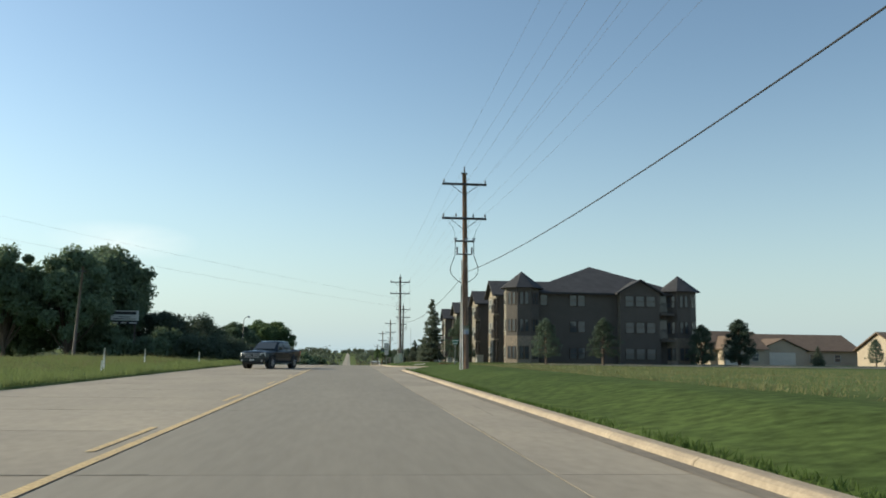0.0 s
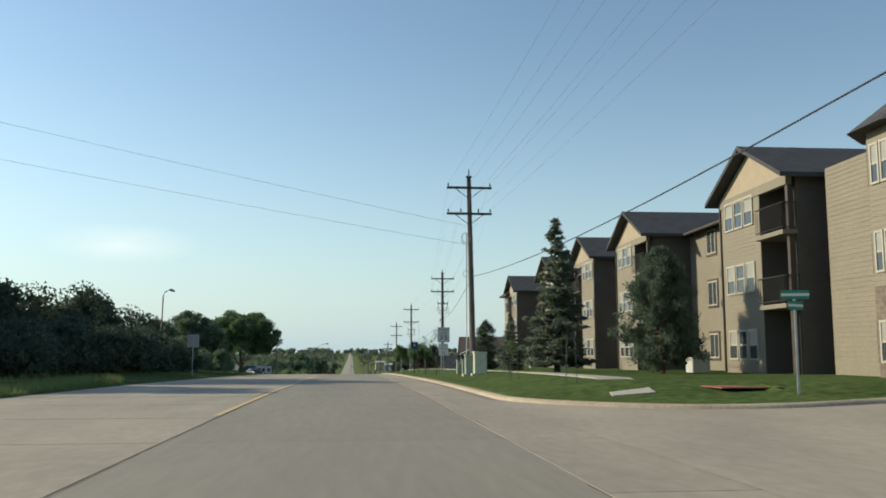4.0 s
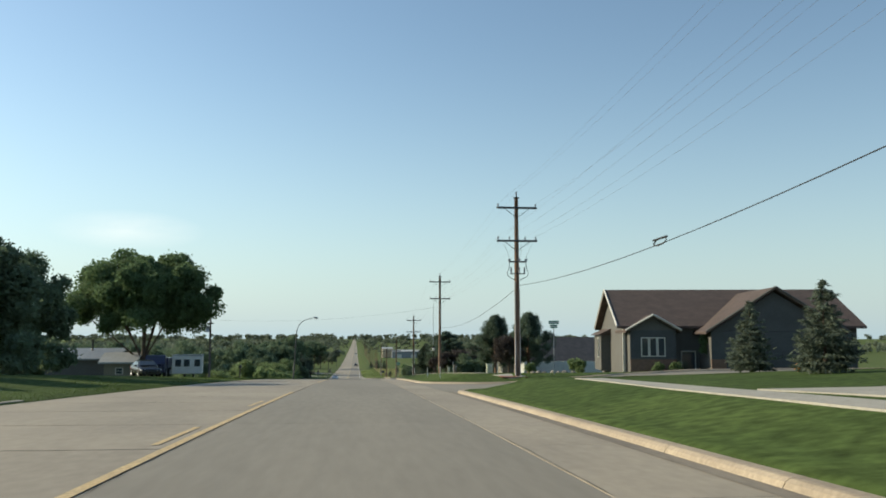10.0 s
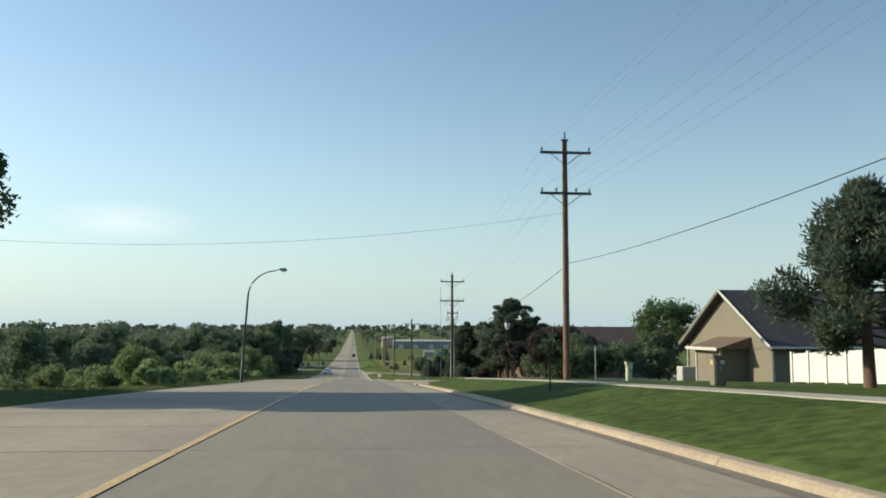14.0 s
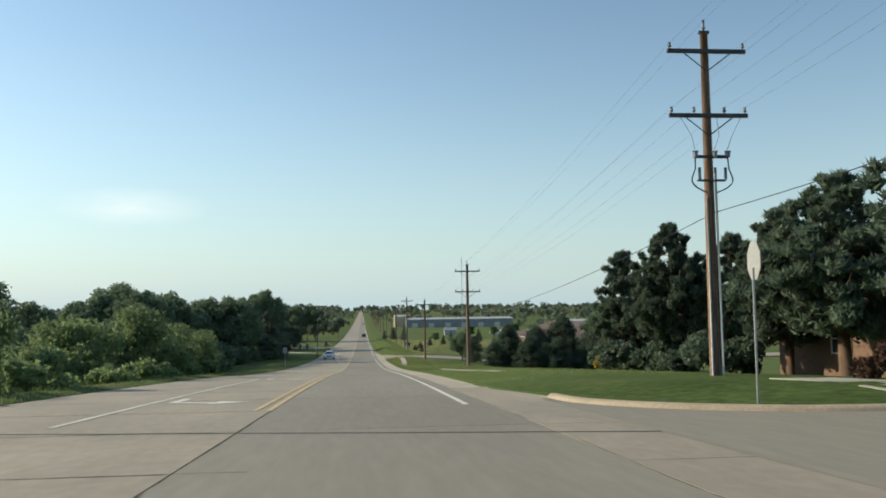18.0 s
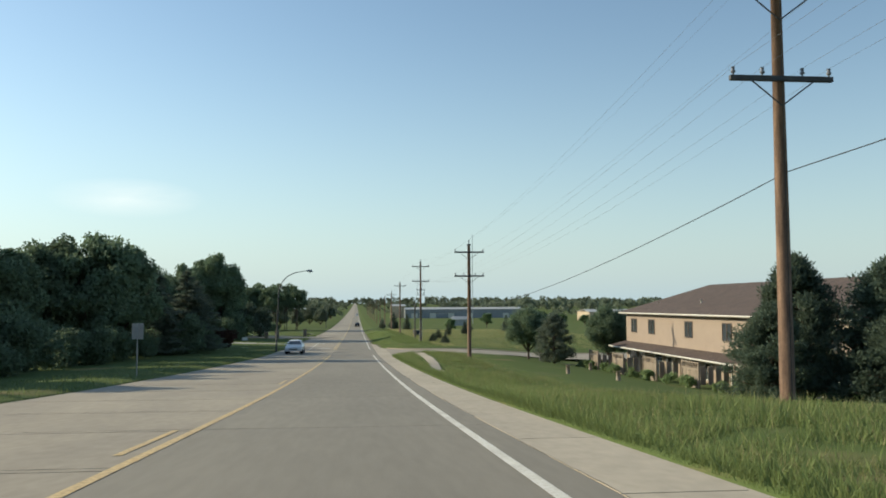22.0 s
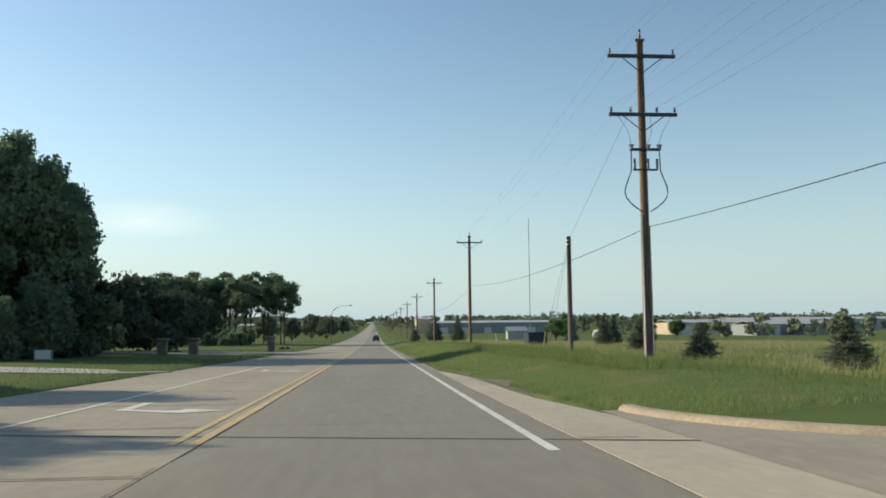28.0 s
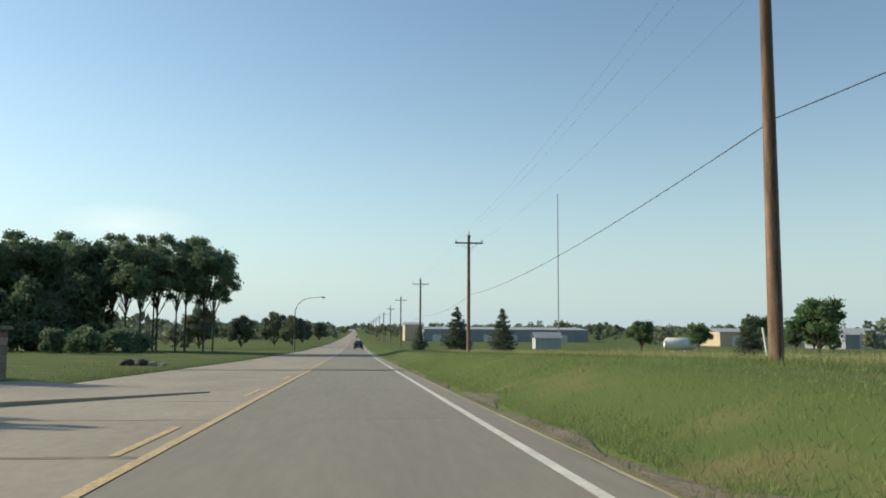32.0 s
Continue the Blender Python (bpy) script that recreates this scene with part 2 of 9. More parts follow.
MAT = {
    "concrete": mat("weathered_concrete_paving", (0.345, 0.297, 0.228), (0.27, 0.234, 0.185), 0.45, 0.85, bump=0.12, bump_scale=60, fine=0.07, vary=0.06, laid=True, stretch=(1, 0.4, 1)),
    "shoulder": mat("pale_shoulder_concrete", (0.46, 0.398, 0.305), (0.385, 0.333, 0.26), 0.45, 0.85, bump=0.12, bump_scale=60, fine=0.07, vary=0.05, laid=True, stretch=(1, 0.4, 1)),
    "lane": mat("traffic_darkened_concrete", (0.25, 0.222, 0.176), (0.215, 0.192, 0.154), 0.5, 0.8, bump=0.12, bump_scale=60, fine=0.06, vary=0.03, laid=True, stretch=(1, 0.12, 1)),
    "gutter": mat("silt_stained_gutter", (0.235, 0.2, 0.155), (0.17, 0.145, 0.115), 0.9, 0.9, fine=0.12, laid=True, stretch=(1, 0.3, 1)),
    "joint": mat("dark_joint_sealant", (0.05, 0.047, 0.043), (0.03, 0.03, 0.03), 2, 0.9),
    "kerb": mat("sunlit_concrete_kerb", (0.40, 0.325, 0.235), (0.32, 0.26, 0.19), 1.2, 0.85, bump=0.3, bump_scale=40, vary=0.08, laid=True),
    "walk": mat("pale_sidewalk_concrete", (0.40, 0.375, 0.32), (0.33, 0.31, 0.265), 0.8, 0.85, bump=0.2, bump_scale=50, vary=0.05, laid=True),
    "brick_pad": mat("red_tactile_pad", (0.3, 0.1, 0.06), (0.22, 0.08, 0.05), 4, 0.8),
    "yellow": mat("worn_yellow_road_paint", (0.6, 0.43, 0.2), (0.48, 0.355, 0.19), 1.5, 0.7, fine=0.3, laid=True),
    "white_paint": mat("worn_white_road_paint", (0.74, 0.71, 0.63), (0.56, 0.53, 0.46), 1.5, 0.7, fine=0.25, laid=True),
    "lawn": mat("ground_grass_and_soil", (0.075, 0.108, 0.033), (0.054, 0.083, 0.025), 0.25, 1.0, bump=0.3, bump_scale=22, fine=0.3, laid=True, spec=0.05),
    "dirt": mat("dry_verge_soil", (0.2, 0.165, 0.115), (0.125, 0.11, 0.07), 1.2, 0.95, bump=0.6, bump_scale=20, fine=0.25, laid=True),
    "pole_wood": mat("brown_weathered_pole_timber", (0.27, 0.165, 0.105), (0.095, 0.055, 0.036), 1.6, 0.85, bump=0.5, bump_scale=12, stretch=(6, 6, 0.7), fine=0.3, vary=0.15),
    "pole_grey": mat("grey_weathered_pole_timber", (0.15, 0.125, 0.105), (0.095, 0.08, 0.07), 2.0, 0.85, bump=0.5, bump_scale=12, stretch=(6, 6, 0.5), fine=0.3),
    "arm": mat("dark_crossarm_timber", (0.075, 0.075, 0.075), (0.045, 0.045, 0.05), 4, 0.75),
    "steel": mat("galvanised_steel", (0.42, 0.43, 0.44), (0.33, 0.34, 0.35), 3, 0.45, 0.7),
    "dark_steel": mat("dark_bronze_steel", (0.05, 0.055, 0.055), (0.035, 0.037, 0.04), 3, 0.5, 0.5),
    "pvc": mat("grey_conduit_plastic", (0.5, 0.5, 0.48), (0.42, 0.42, 0.41), 2, 0.5),
    "porcelain": mat("grey_porcelain_insulator", (0.2, 0.21, 0.24), (0.13, 0.14, 0.16), 5, 0.3),
    "cable": mat("black_cable_sheath", (0.022, 0.022, 0.024), (0.016, 0.016, 0.017), 4, 0.6),
    "wire": mat("weathered_conductor_wire", (0.22, 0.23, 0.25), (0.17, 0.18, 0.2), 4, 0.55, 0.3),
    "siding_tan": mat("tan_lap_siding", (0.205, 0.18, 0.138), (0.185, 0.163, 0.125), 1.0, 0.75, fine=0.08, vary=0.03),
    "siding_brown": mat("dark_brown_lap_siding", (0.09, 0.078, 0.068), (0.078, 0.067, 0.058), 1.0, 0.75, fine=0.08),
    "gable_tan": mat("pale_tan_gable_shingle", (0.33, 0.272, 0.2), (0.295, 0.245, 0.18), 2, 0.75),
    "roof_dark": mat("charcoal_asphalt_shingle", (0.055, 0.055, 0.06), (0.035, 0.035, 0.04), 1.5, 0.85, bump=0.6, bump_scale=18, fine=0.3),
    "roof_brown": mat("red_brown_asphalt_shingle", (0.1, 0.07, 0.058), (0.07, 0.05, 0.042), 1.5, 0.85, bump=0.6, bump_scale=18, fine=0.3),
    "roof_tan": mat("tan_asphalt_shingle", (0.17, 0.12, 0.085), (0.13, 0.09, 0.065), 1.5, 0.85, bump=0.6, bump_scale=18, fine=0.3),
    "trim_white": mat("white_painted_trim", (0.6, 0.58, 0.52), (0.54, 0.52, 0.47), 2, 0.55),
    "trim_taupe": mat("taupe_window_trim", (0.4, 0.375, 0.32), (0.35, 0.33, 0.28), 2, 0.55),
    "trim_brown": mat("dark_brown_painted_trim", (0.06, 0.045, 0.036), (0.048, 0.036, 0.03), 2, 0.55),
    "stone": mat("tan_ledge_stone", (0.24, 0.2, 0.155), (0.15, 0.12, 0.095), 5, 0.85, bump=0.5, vary=0.25),
    "brick": mat("brown_face_brick", (0.2, 0.12, 0.085), (0.15, 0.09, 0.065), 6, 0.85, bump=0.4, vary=0.2),
    "glass": glass_mat("dark_window_glass"),
    "curtain": mat("pale_window_blind", (0.3, 0.29, 0.26), (0.25, 0.245, 0.225), 3, 0.35),
    "siding_grey": mat("grey_lap_siding", (0.112, 0.108, 0.098), (0.1, 0.096, 0.087), 1.0, 0.75),
    "siding_slate": mat("slate_blue_siding", (0.075, 0.08, 0.082), (0.065, 0.068, 0.07), 1.0, 0.75),
    "siding_pink": mat("pinkish_tan_siding", (0.31, 0.243, 0.192), (0.285, 0.222, 0.176), 1.0, 0.75, fine=0.08),
    "siding_cream": mat("cream_siding", (0.42, 0.355, 0.27), (0.38, 0.32, 0.25), 1.0, 0.75),
    "vinyl": mat("white_vinyl_fence_panel", (0.74, 0.74, 0.7), (0.68, 0.68, 0.65), 2, 0.45),
    "fence_wood": mat("weathered_fence_board", (0.32, 0.26, 0.2), (0.25, 0.2, 0.155), 3, 0.85, stretch=(3, 3, 0.5), vary=0.12),
    "box_green": mat("pale_green_painted_steel", (0.3, 0.36, 0.29), (0.28, 0.335, 0.27), 0.8, 0.45, fine=0.015, vary=0.05),
    "box_cream": mat("cream_green_painted_steel", (0.52, 0.545, 0.41), (0.49, 0.51, 0.385), 0.8, 0.45, fine=0.015),
    "sign_white": mat("reflective_white_sheet", (0.62, 0.63, 0.6), (0.55, 0.56, 0.54), 3, 0.45),
    "sign_black": mat("black_sign_lettering", (0.02, 0.022, 0.025), (0.015, 0.015, 0.017), 3, 0.5),
    "sign_red": mat("red_sign_lettering", (0.3, 0.06, 0.06), (0.25, 0.05, 0.05), 3, 0.5),
    "sign_green": mat("green_street_sign_sheet", (0.02, 0.2, 0.13), (0.016, 0.16, 0.105), 3, 0.45),
    "sign_blue": mat("navy_sign_sheet", (0.02, 0.05, 0.11), (0.015, 0.04, 0.09), 3, 0.45),
    "sign_teal": mat("teal_sign_sheet", (0.02, 0.17, 0.17), (0.016, 0.14, 0.14), 3, 0.45),
    "alu": mat("bare_aluminium_sign_back", (0.36, 0.36, 0.35), (0.3, 0.3, 0.3), 2, 0.6, 0.3),
    "metal_white": mat("white_ribbed_steel_cladding", (0.4, 0.41, 0.42), (0.34, 0.35, 0.36), 0.4, 0.65, stretch=(4, 4, 0.4)),
    "metal_blue": mat("blue_grey_steel_cladding", (0.25, 0.27, 0.29), (0.21, 0.225, 0.245), 0.4, 0.5, stretch=(4, 4, 0.4)),
    "metal_tan": mat("tan_steel_cladding", (0.5, 0.4, 0.28), (0.44, 0.35, 0.25), 0.4, 0.5),
    "bark": mat("grey_brown_bark", (0.12, 0.09, 0.068), (0.075, 0.055, 0.042), 5, 0.9, bump=0.7, stretch=(3, 3, 0.7)),
    "bark_red": mat("reddish_pine_bark", (0.2, 0.12, 0.08), (0.12, 0.075, 0.05), 5, 0.9, bump=0.7, stretch=(3, 3, 0.7)),
    "bark_white": mat("white_trunk_guard", (0.7, 0.7, 0.66), (0.6, 0.6, 0.57), 4, 0.6),
    "leaf_oak": leaf_mat("dark_green_broad_leaf", (0.17, 0.228, 0.14), (0.145, 0.2, 0.124), 0.38),
    "leaf_green": leaf_mat("mid_green_broad_leaf", (0.16, 0.235, 0.115), (0.12, 0.185, 0.09), 0.5),
    "leaf_shrub": leaf_mat("bright_shrub_leaf", (0.25, 0.325, 0.15), (0.17, 0.235, 0.11), 0.5),
    "leaf_spruce": leaf_mat("blue_green_spruce_needle", (0.142, 0.172, 0.128), (0.108, 0.132, 0.097), 0.42),
    "leaf_pine": leaf_mat("dark_green_pine_needle", (0.125, 0.168, 0.118), (0.09, 0.124, 0.088), 0.42),
    "leaf_red": leaf_mat("dark_red_shrub_leaf", (0.1, 0.055, 0.04), (0.055, 0.035, 0.026)),
    # Hedge leaf darkened so that its colour carries the trees' shade
    "leaf_hedge_shaded": leaf_mat("shade_darkened_hedge_leaf", (0.085, 0.115, 0.08), (0.065, 0.092, 0.064), 0.25),
    "leaf_plum": leaf_mat("purple_brown_plum_leaf", (0.1, 0.085, 0.075), (0.07, 0.06, 0.055), 0.3),
    "leaf_yellow": leaf_mat("yellow_bush_leaf", (0.4, 0.28, 0.03), (0.2, 0.15, 0.03)),
    # Distance haze is mixed into this leaf colour
    "leaf_far": leaf_mat("haze_paled_distant_leaf", (0.19, 0.22, 0.155), (0.145, 0.175, 0.12), 0.3),
    "blade": leaf_mat("fresh_grass_blade", (0.235, 0.285, 0.11), (0.16, 0.21, 0.078), 0.4),
    "blade_lawn": leaf_mat("mown_lawn_blade", (0.085, 0.13, 0.036), (0.06, 0.098, 0.026), 0.35),
    "blade_seed": leaf_mat("ripening_grass_blade", (0.27, 0.26, 0.13), (0.19, 0.2, 0.085), 0.35),
    "blade_dry": leaf_mat("seeding_grass_blade", (0.42, 0.38, 0.2), (0.26, 0.26, 0.11), 0.35),
    "car_dark": mat("dark_blue_green_car_paint", (0.012, 0.02, 0.024), (0.01, 0.017, 0.021), 1, 0.22, spec=0.5, fine=0.02),
    "car_white": mat("white_car_paint", (0.68, 0.69, 0.7), (0.66, 0.67, 0.68), 1, 0.25, spec=0.6, fine=0.02),
    "car_black": mat("black_car_paint", (0.015, 0.015, 0.017), (0.012, 0.012, 0.014), 1, 0.25, spec=0.6, fine=0.02),
    "car_blue": mat("deep_blue_truck_paint", (0.02, 0.025, 0.075), (0.016, 0.02, 0.06), 1, 0.3, spec=0.6, fine=0.02),
    "box_navy": mat("dark_navy_painted_steel", (0.02, 0.035, 0.06), (0.016, 0.028, 0.046), 2, 0.5),
    "rubber": mat("tyre_rubber", (0.02, 0.02, 0.02), (0.014, 0.014, 0.014), 5, 0.85),
    "alloy": mat("silver_wheel_alloy", (0.5, 0.5, 0.5), (0.4, 0.4, 0.4), 5, 0.3, 0.9),
    "lamp_clear": glass_mat("clear_headlamp_lens", (0.6, 0.6, 0.58), 0.1),
    "lamp_red": glass_mat("red_tail_lamp_lens", (0.35, 0.015, 0.012), 0.15),
    "orange": mat("orange_hydrant_paint", (0.55, 0.2, 0.03), (0.45, 0.16, 0.025), 4, 0.5),
    "rock": mat("pale_landscape_boulder", (0.3, 0.27, 0.23), (0.2, 0.18, 0.155), 3, 0.9, bump=0.8, vary=0.2),
    "rail": mat("black_balcony_rail", (0.035, 0.03, 0.028), (0.028, 0.025, 0.022), 3, 0.5),
}


# ---- mesh helpers ----
def link(name, me, material, parent=None, label=""):
    if material is not None and not me.materials:
        me.materials.append(material)
    ob = new(name, me)
    if parent is not None:
        ob.parent = parent
    if label:
        ob["label"] = label
    return ob


def part(name, bm, material, parent, label=""):
    me = bpy.data.meshes.new(name)
    bm.to_mesh(me)
    bm.free()
    return link(name, me, material, parent, label)


def thing(name, m, label, category, group="", kind=""):
    ob = new(name)
    ob.matrix_world = m
    return tagged(ob, label, category, group, kind)


def box(bm, x0, x1, y0, y1, z0, z1):
    v = [bm.verts.new(c) for c in ((x0, y0, z0), (x1, y0, z0), (x1, y1, z0), (x0, y1, z0), (x0, y0, z1), (x1, y0, z1), (x1, y1, z1), (x0, y1, z1))]
    for f in ((3, 2, 1, 0), (4, 5, 6, 7), (0, 1, 5, 4), (1, 2, 6, 5), (2, 3, 7, 6), (3, 0, 4, 7)):
        bm.faces.new([v[i] for i in f])
    return bm


def boxes(*dims):
    bm = bmesh.new()
    for d in dims:
        box(bm, *d)
    return bm


def bev(bm, w=0.02, seg=1):
    bmesh.ops.bevel(bm, geom=bm.edges[:], offset=w, segments=seg, affect="EDGES", clamp_overlap=True)
    return bm


def tube(bm, pts, radii, n=8, cap=True):
    """A tapered tube through points."""
    pts = [Vector(p) for p in pts]
    rings = []
    for i, p in enumerate(pts):
        d = (pts[min(i + 1, len(pts) - 1)] - pts[max(i - 1, 0)]).normalized()
        a = d.cross(Vector((0, 0, 1)) if abs(d.z) < 0.9 else Vector((1, 0, 0))).normalized()
        b = d.cross(a)
        r = radii[i] if isinstance(radii, (list, tuple)) else radii
        rings.append([bm.verts.new(p + (a * math.cos(6.2832 * k / n) + b * math.sin(6.2832 * k / n)) * r) for k in range(n)])
    for r0, r1 in zip(rings, rings[1:]):
        for k in range(n):
            f = bm.faces.new((r0[k], r0[(k + 1) % n], r1[(k + 1) % n], r1[k]))
            f.smooth = n > 6
    if cap:
        bm.faces.new(rings[0])
        bm.faces.new(rings[-1][::-1])
    return bm


def tubes(*items, n=8):
    bm = bmesh.new()
    for pts, r in items:
        tube(bm, pts, r, n)
    return bm


def poly(bm, pts, depth=None):
    """A flat polygon, or a prism if depth (a vector) is given."""
    v = [bm.verts.new(p) for p in pts]
    if depth is None:
        bm.faces.new(v)
        return bm
    d = Vector(depth)
    w = [bm.verts.new(Vector(p) + d) for p in pts]
    bm.faces.new(v)
    bm.faces.new(w[::-1])
    for i in range(len(v)):
        j = (i + 1) % len(v)
        bm.faces.new((v[i], w[i], w[j], v[j]))
    bmesh.ops.recalc_face_normals(bm, faces=bm.faces[:])
    return bm


def prism(pts, depth):
    return poly(bmesh.new(), pts, depth)


def quads_mesh(name, v):
    """A mesh from an array of loose faces (n, corners, 3)."""
    me = bpy.data.meshes.new(name)
    n, c = v.shape[:2]
    me.vertices.add(c * n)
    me.vertices.foreach_set("co", np.ascontiguousarray(v, dtype=np.float32).ravel())
    me.loops.add(c * n)
    me.loops.foreach_set("vertex_index", np.arange(c * n, dtype=np.int32))
    me.polygons.add(n)
    me.polygons.foreach_set("loop_start", np.arange(0, c * n, c, dtype=np.int32))
    me.update(calc_edges=True)
    me.validate()
    return me


def unit(a):
    return a / np.maximum(np.linalg.norm(a, axis=-1, keepdims=True), 1e-9)


def leaf_quads(rng, p, out, size, aspect=1.0, along=None):
    """A pointed leaf sprig at each point p, its face leaning to the direction out."""
    n = len(p)
    nrm = unit(out * 0.8 + rng.normal(size=(n, 3)))
    a = np.cross(nrm, rng.normal(size=(n, 3))) if along is None else along - nrm * (along * nrm).sum(-1, keepdims=True)
    a = unit(a)
    b = np.cross(nrm, a)
    s = (size * rng.uniform(0.6, 1.35, n))[:, None]
    la, lb = a * s * aspect, b * s
    return np.stack([p - la * 0.7 - lb * 0.75, p - la * 0.7 + lb * 0.75, p + la * 1.1], 1)


def blob_points(rng, centres, radii, per, shell=0.62):
    """Points on the outer shells of blobs, with their outward directions."""
    k = np.repeat(np.arange(len(centres)), per)
    d = unit(rng.normal(size=(len(k), 3)))
    r = radii[k][:, None] * rng.uniform(shell, 1.05, (len(k), 1))
    return centres[k] + d * r * np.array([1, 1, 0.85]), d


def inner_leaves(rng, centres, radii, per, leaf):
    """Larger leaves deep inside the blobs, which keep the light from shining straight through a crown."""
    p, d = blob_points(rng, centres, radii * 0.62, per, 0.1)
    return leaf_quads(rng, p, d, leaf)


# ---- the lie of the land ----
ROAD_Y = list(range(0, 500, 20)) + [491, 560, 640, 760, 900, 1200, 1800, 2600, 4000, 6000]
ROAD_H = [0.01, -0.04, -0.07, -0.10, -0.16, -0.36, -0.69, -1.03, -1.48, -2.07, -2.74, -3.49, -4.32, -5.28, -6.29, -7.23, -8.32, -9.53, -10.66, -11.56, -12.35, -13.05, -13.52, -13.87, -14.23, -14.45, -15.55, -16.45, -17.05, -17.25, -16.85, -14.95, -11.45, -4.95, -4.95]
_ys = np.arange(-320.0, 6001.0, 2.0)
_zs = np.interp(_ys, ROAD_Y, ROAD_H)
_k = np.hanning(17) / np.hanning(17).sum()
_zs = np.convolve(np.pad(_zs, 8, mode="edge"), _k, mode="valid")


def road_z(y):
    return np.interp(y, _ys, _zs)


def rz(y):
    return float(road_z(y))


STREETS = [(66.0, 78.0), (186.5, 196.6), (271.5, 284.5), (423.0, 436.5)]
KERB_X = 4.3


def edge_left(y):
    return np.interp(y, [-400, 330, 331, 6000], [-9.0, -9.0, -8.3, -8.3])


def edge_right(y):
    return np.interp(y, [-400, 291.5, 297, 330, 415, 440, 446, 458, 462, 600], [4.62, 4.62, 3.7, 3.82, 3.78, 4.2, 3.55, 3.25, 2.74, 2.72])


def smooth(u):
    u = np.clip(u, 0, 1)
    return u * u * (3 - 2 * u)


def land(x, y):
    """Height of the open ground at x, y."""
    x, y = np.asarray(x, float), np.asarray(y, float)
    e = edge_right(y)
    start = np.interp(y, [291.5, 295], [0.085, 0.0])
    near = np.interp(y, [-300, 45, 106, 150, 198, 247, 296, 330, 350, 368, 390, 404, 430, 457, 509, 565, 700], [0.5, 0.5, 0.46, 0.5, 0.6, 0.48, 0.28, 0.1, 0.1, -0.55, -0.45, 0.1, 0.15, 0.45, 0.85, 0.6, 0.3])
    far = np.interp(y, [-300, 40, 80, 110, 145, 175, 206, 240, 285, 325, 380, 412, 440, 470, 520, 600, 700], [0.4, 0.4, 0.5, 0.55, 0.95, 1.0, 0.6, 0.35, 0.1, -1.2, -1.7, -1.3, -0.3, 0.55, 0.6, 0.1, 0])
    u = x - e
    right = start + (near - start) * smooth(u / 3.3) + (far - near) * smooth((x - 10) / 15.0)
    left_far = np.interp(y, [-300, 100, 150, 200, 240, 258, 272, 300, 325, 345, 370, 420, 470, 560, 700], [0.35, 0.4, 0.5, 0.6, 0.3, -0.3, -3.2, -4.0, -3.6, -1.8, -0.3, 0.3, 0.3, 0.3, 0.2])
    el = edge_left(y)
    v = el - x
    left = 0.12 * smooth(v / 0.8) + (left_far - 0.12) * smooth((v - 1.5) / 9.0)
    off = np.where(x > e, right, np.where(x < el, left, 0.0))
    away = np.clip((np.abs(x) - 130) / 400, 0, 1)
    hills = away * (2.5 * np.sin(x * 0.004 + 1.0) + 2.0 * np.sin(y * 0.0031 + x * 0.002))
    return road_z(y) + off + hills


def street_mask(x, y):
    """How far a place lies inside a side street on the right, 0 to 1."""
    m = np.zeros(np.broadcast(x, y).shape)
    for a, b in STREETS:
        u = np.clip((np.asarray(x, float) - KERB_X) / 6.0, 0, 1)
        r = 6.0 - 6.0 * np.sqrt(np.maximum(0, 1 - (1 - u) ** 2))
        m = np.maximum(m, ((y > a - r - 0.1) & (y < b + r + 0.1) & (x > 3.9) & (x < 95)).astype(float))
    return m


def gz(x, y):
    return float(land(x, y))


def street_h(x, y):
    """Height of a side street's surface: level with the road at its mouth, with the land further off."""
    k = float(smooth((x - 7.0) / 12.0))
    mid = min(STREETS, key=lambda s: abs(y - (s[0] + s[1]) / 2))
    m = (mid[0] + mid[1]) / 2
    return rz(y) * (1 - k) + (gz(x, m) - 0.1 + (rz(y) - rz(m)) * 0.6) * k


def turf_h(x, y):
    """Height of the lawn, which comes down to the kerb round the street corners."""
    for a, b in STREETS:
        for e, s in ((a, -1), (b, 1)):
            d = (y - e) * s
            if -0.5 < d < 6.0 and KERB_X - 0.4 < x < 60:
                low = (rz(y) if x < 5 else street_h(x, y)) + 0.09
                if x < KERB_X + 6.0:
                    u = (5.74 - math.hypot(x - KERB_X - 6.0, d - 6.0)) / 4.24
                else:
                    u = (d - 0.26) / 2.74
                u = min(1.0, max(0.0, u))
                return low * (1 - u) + gz(x, y) * u
    return gz(x, y)


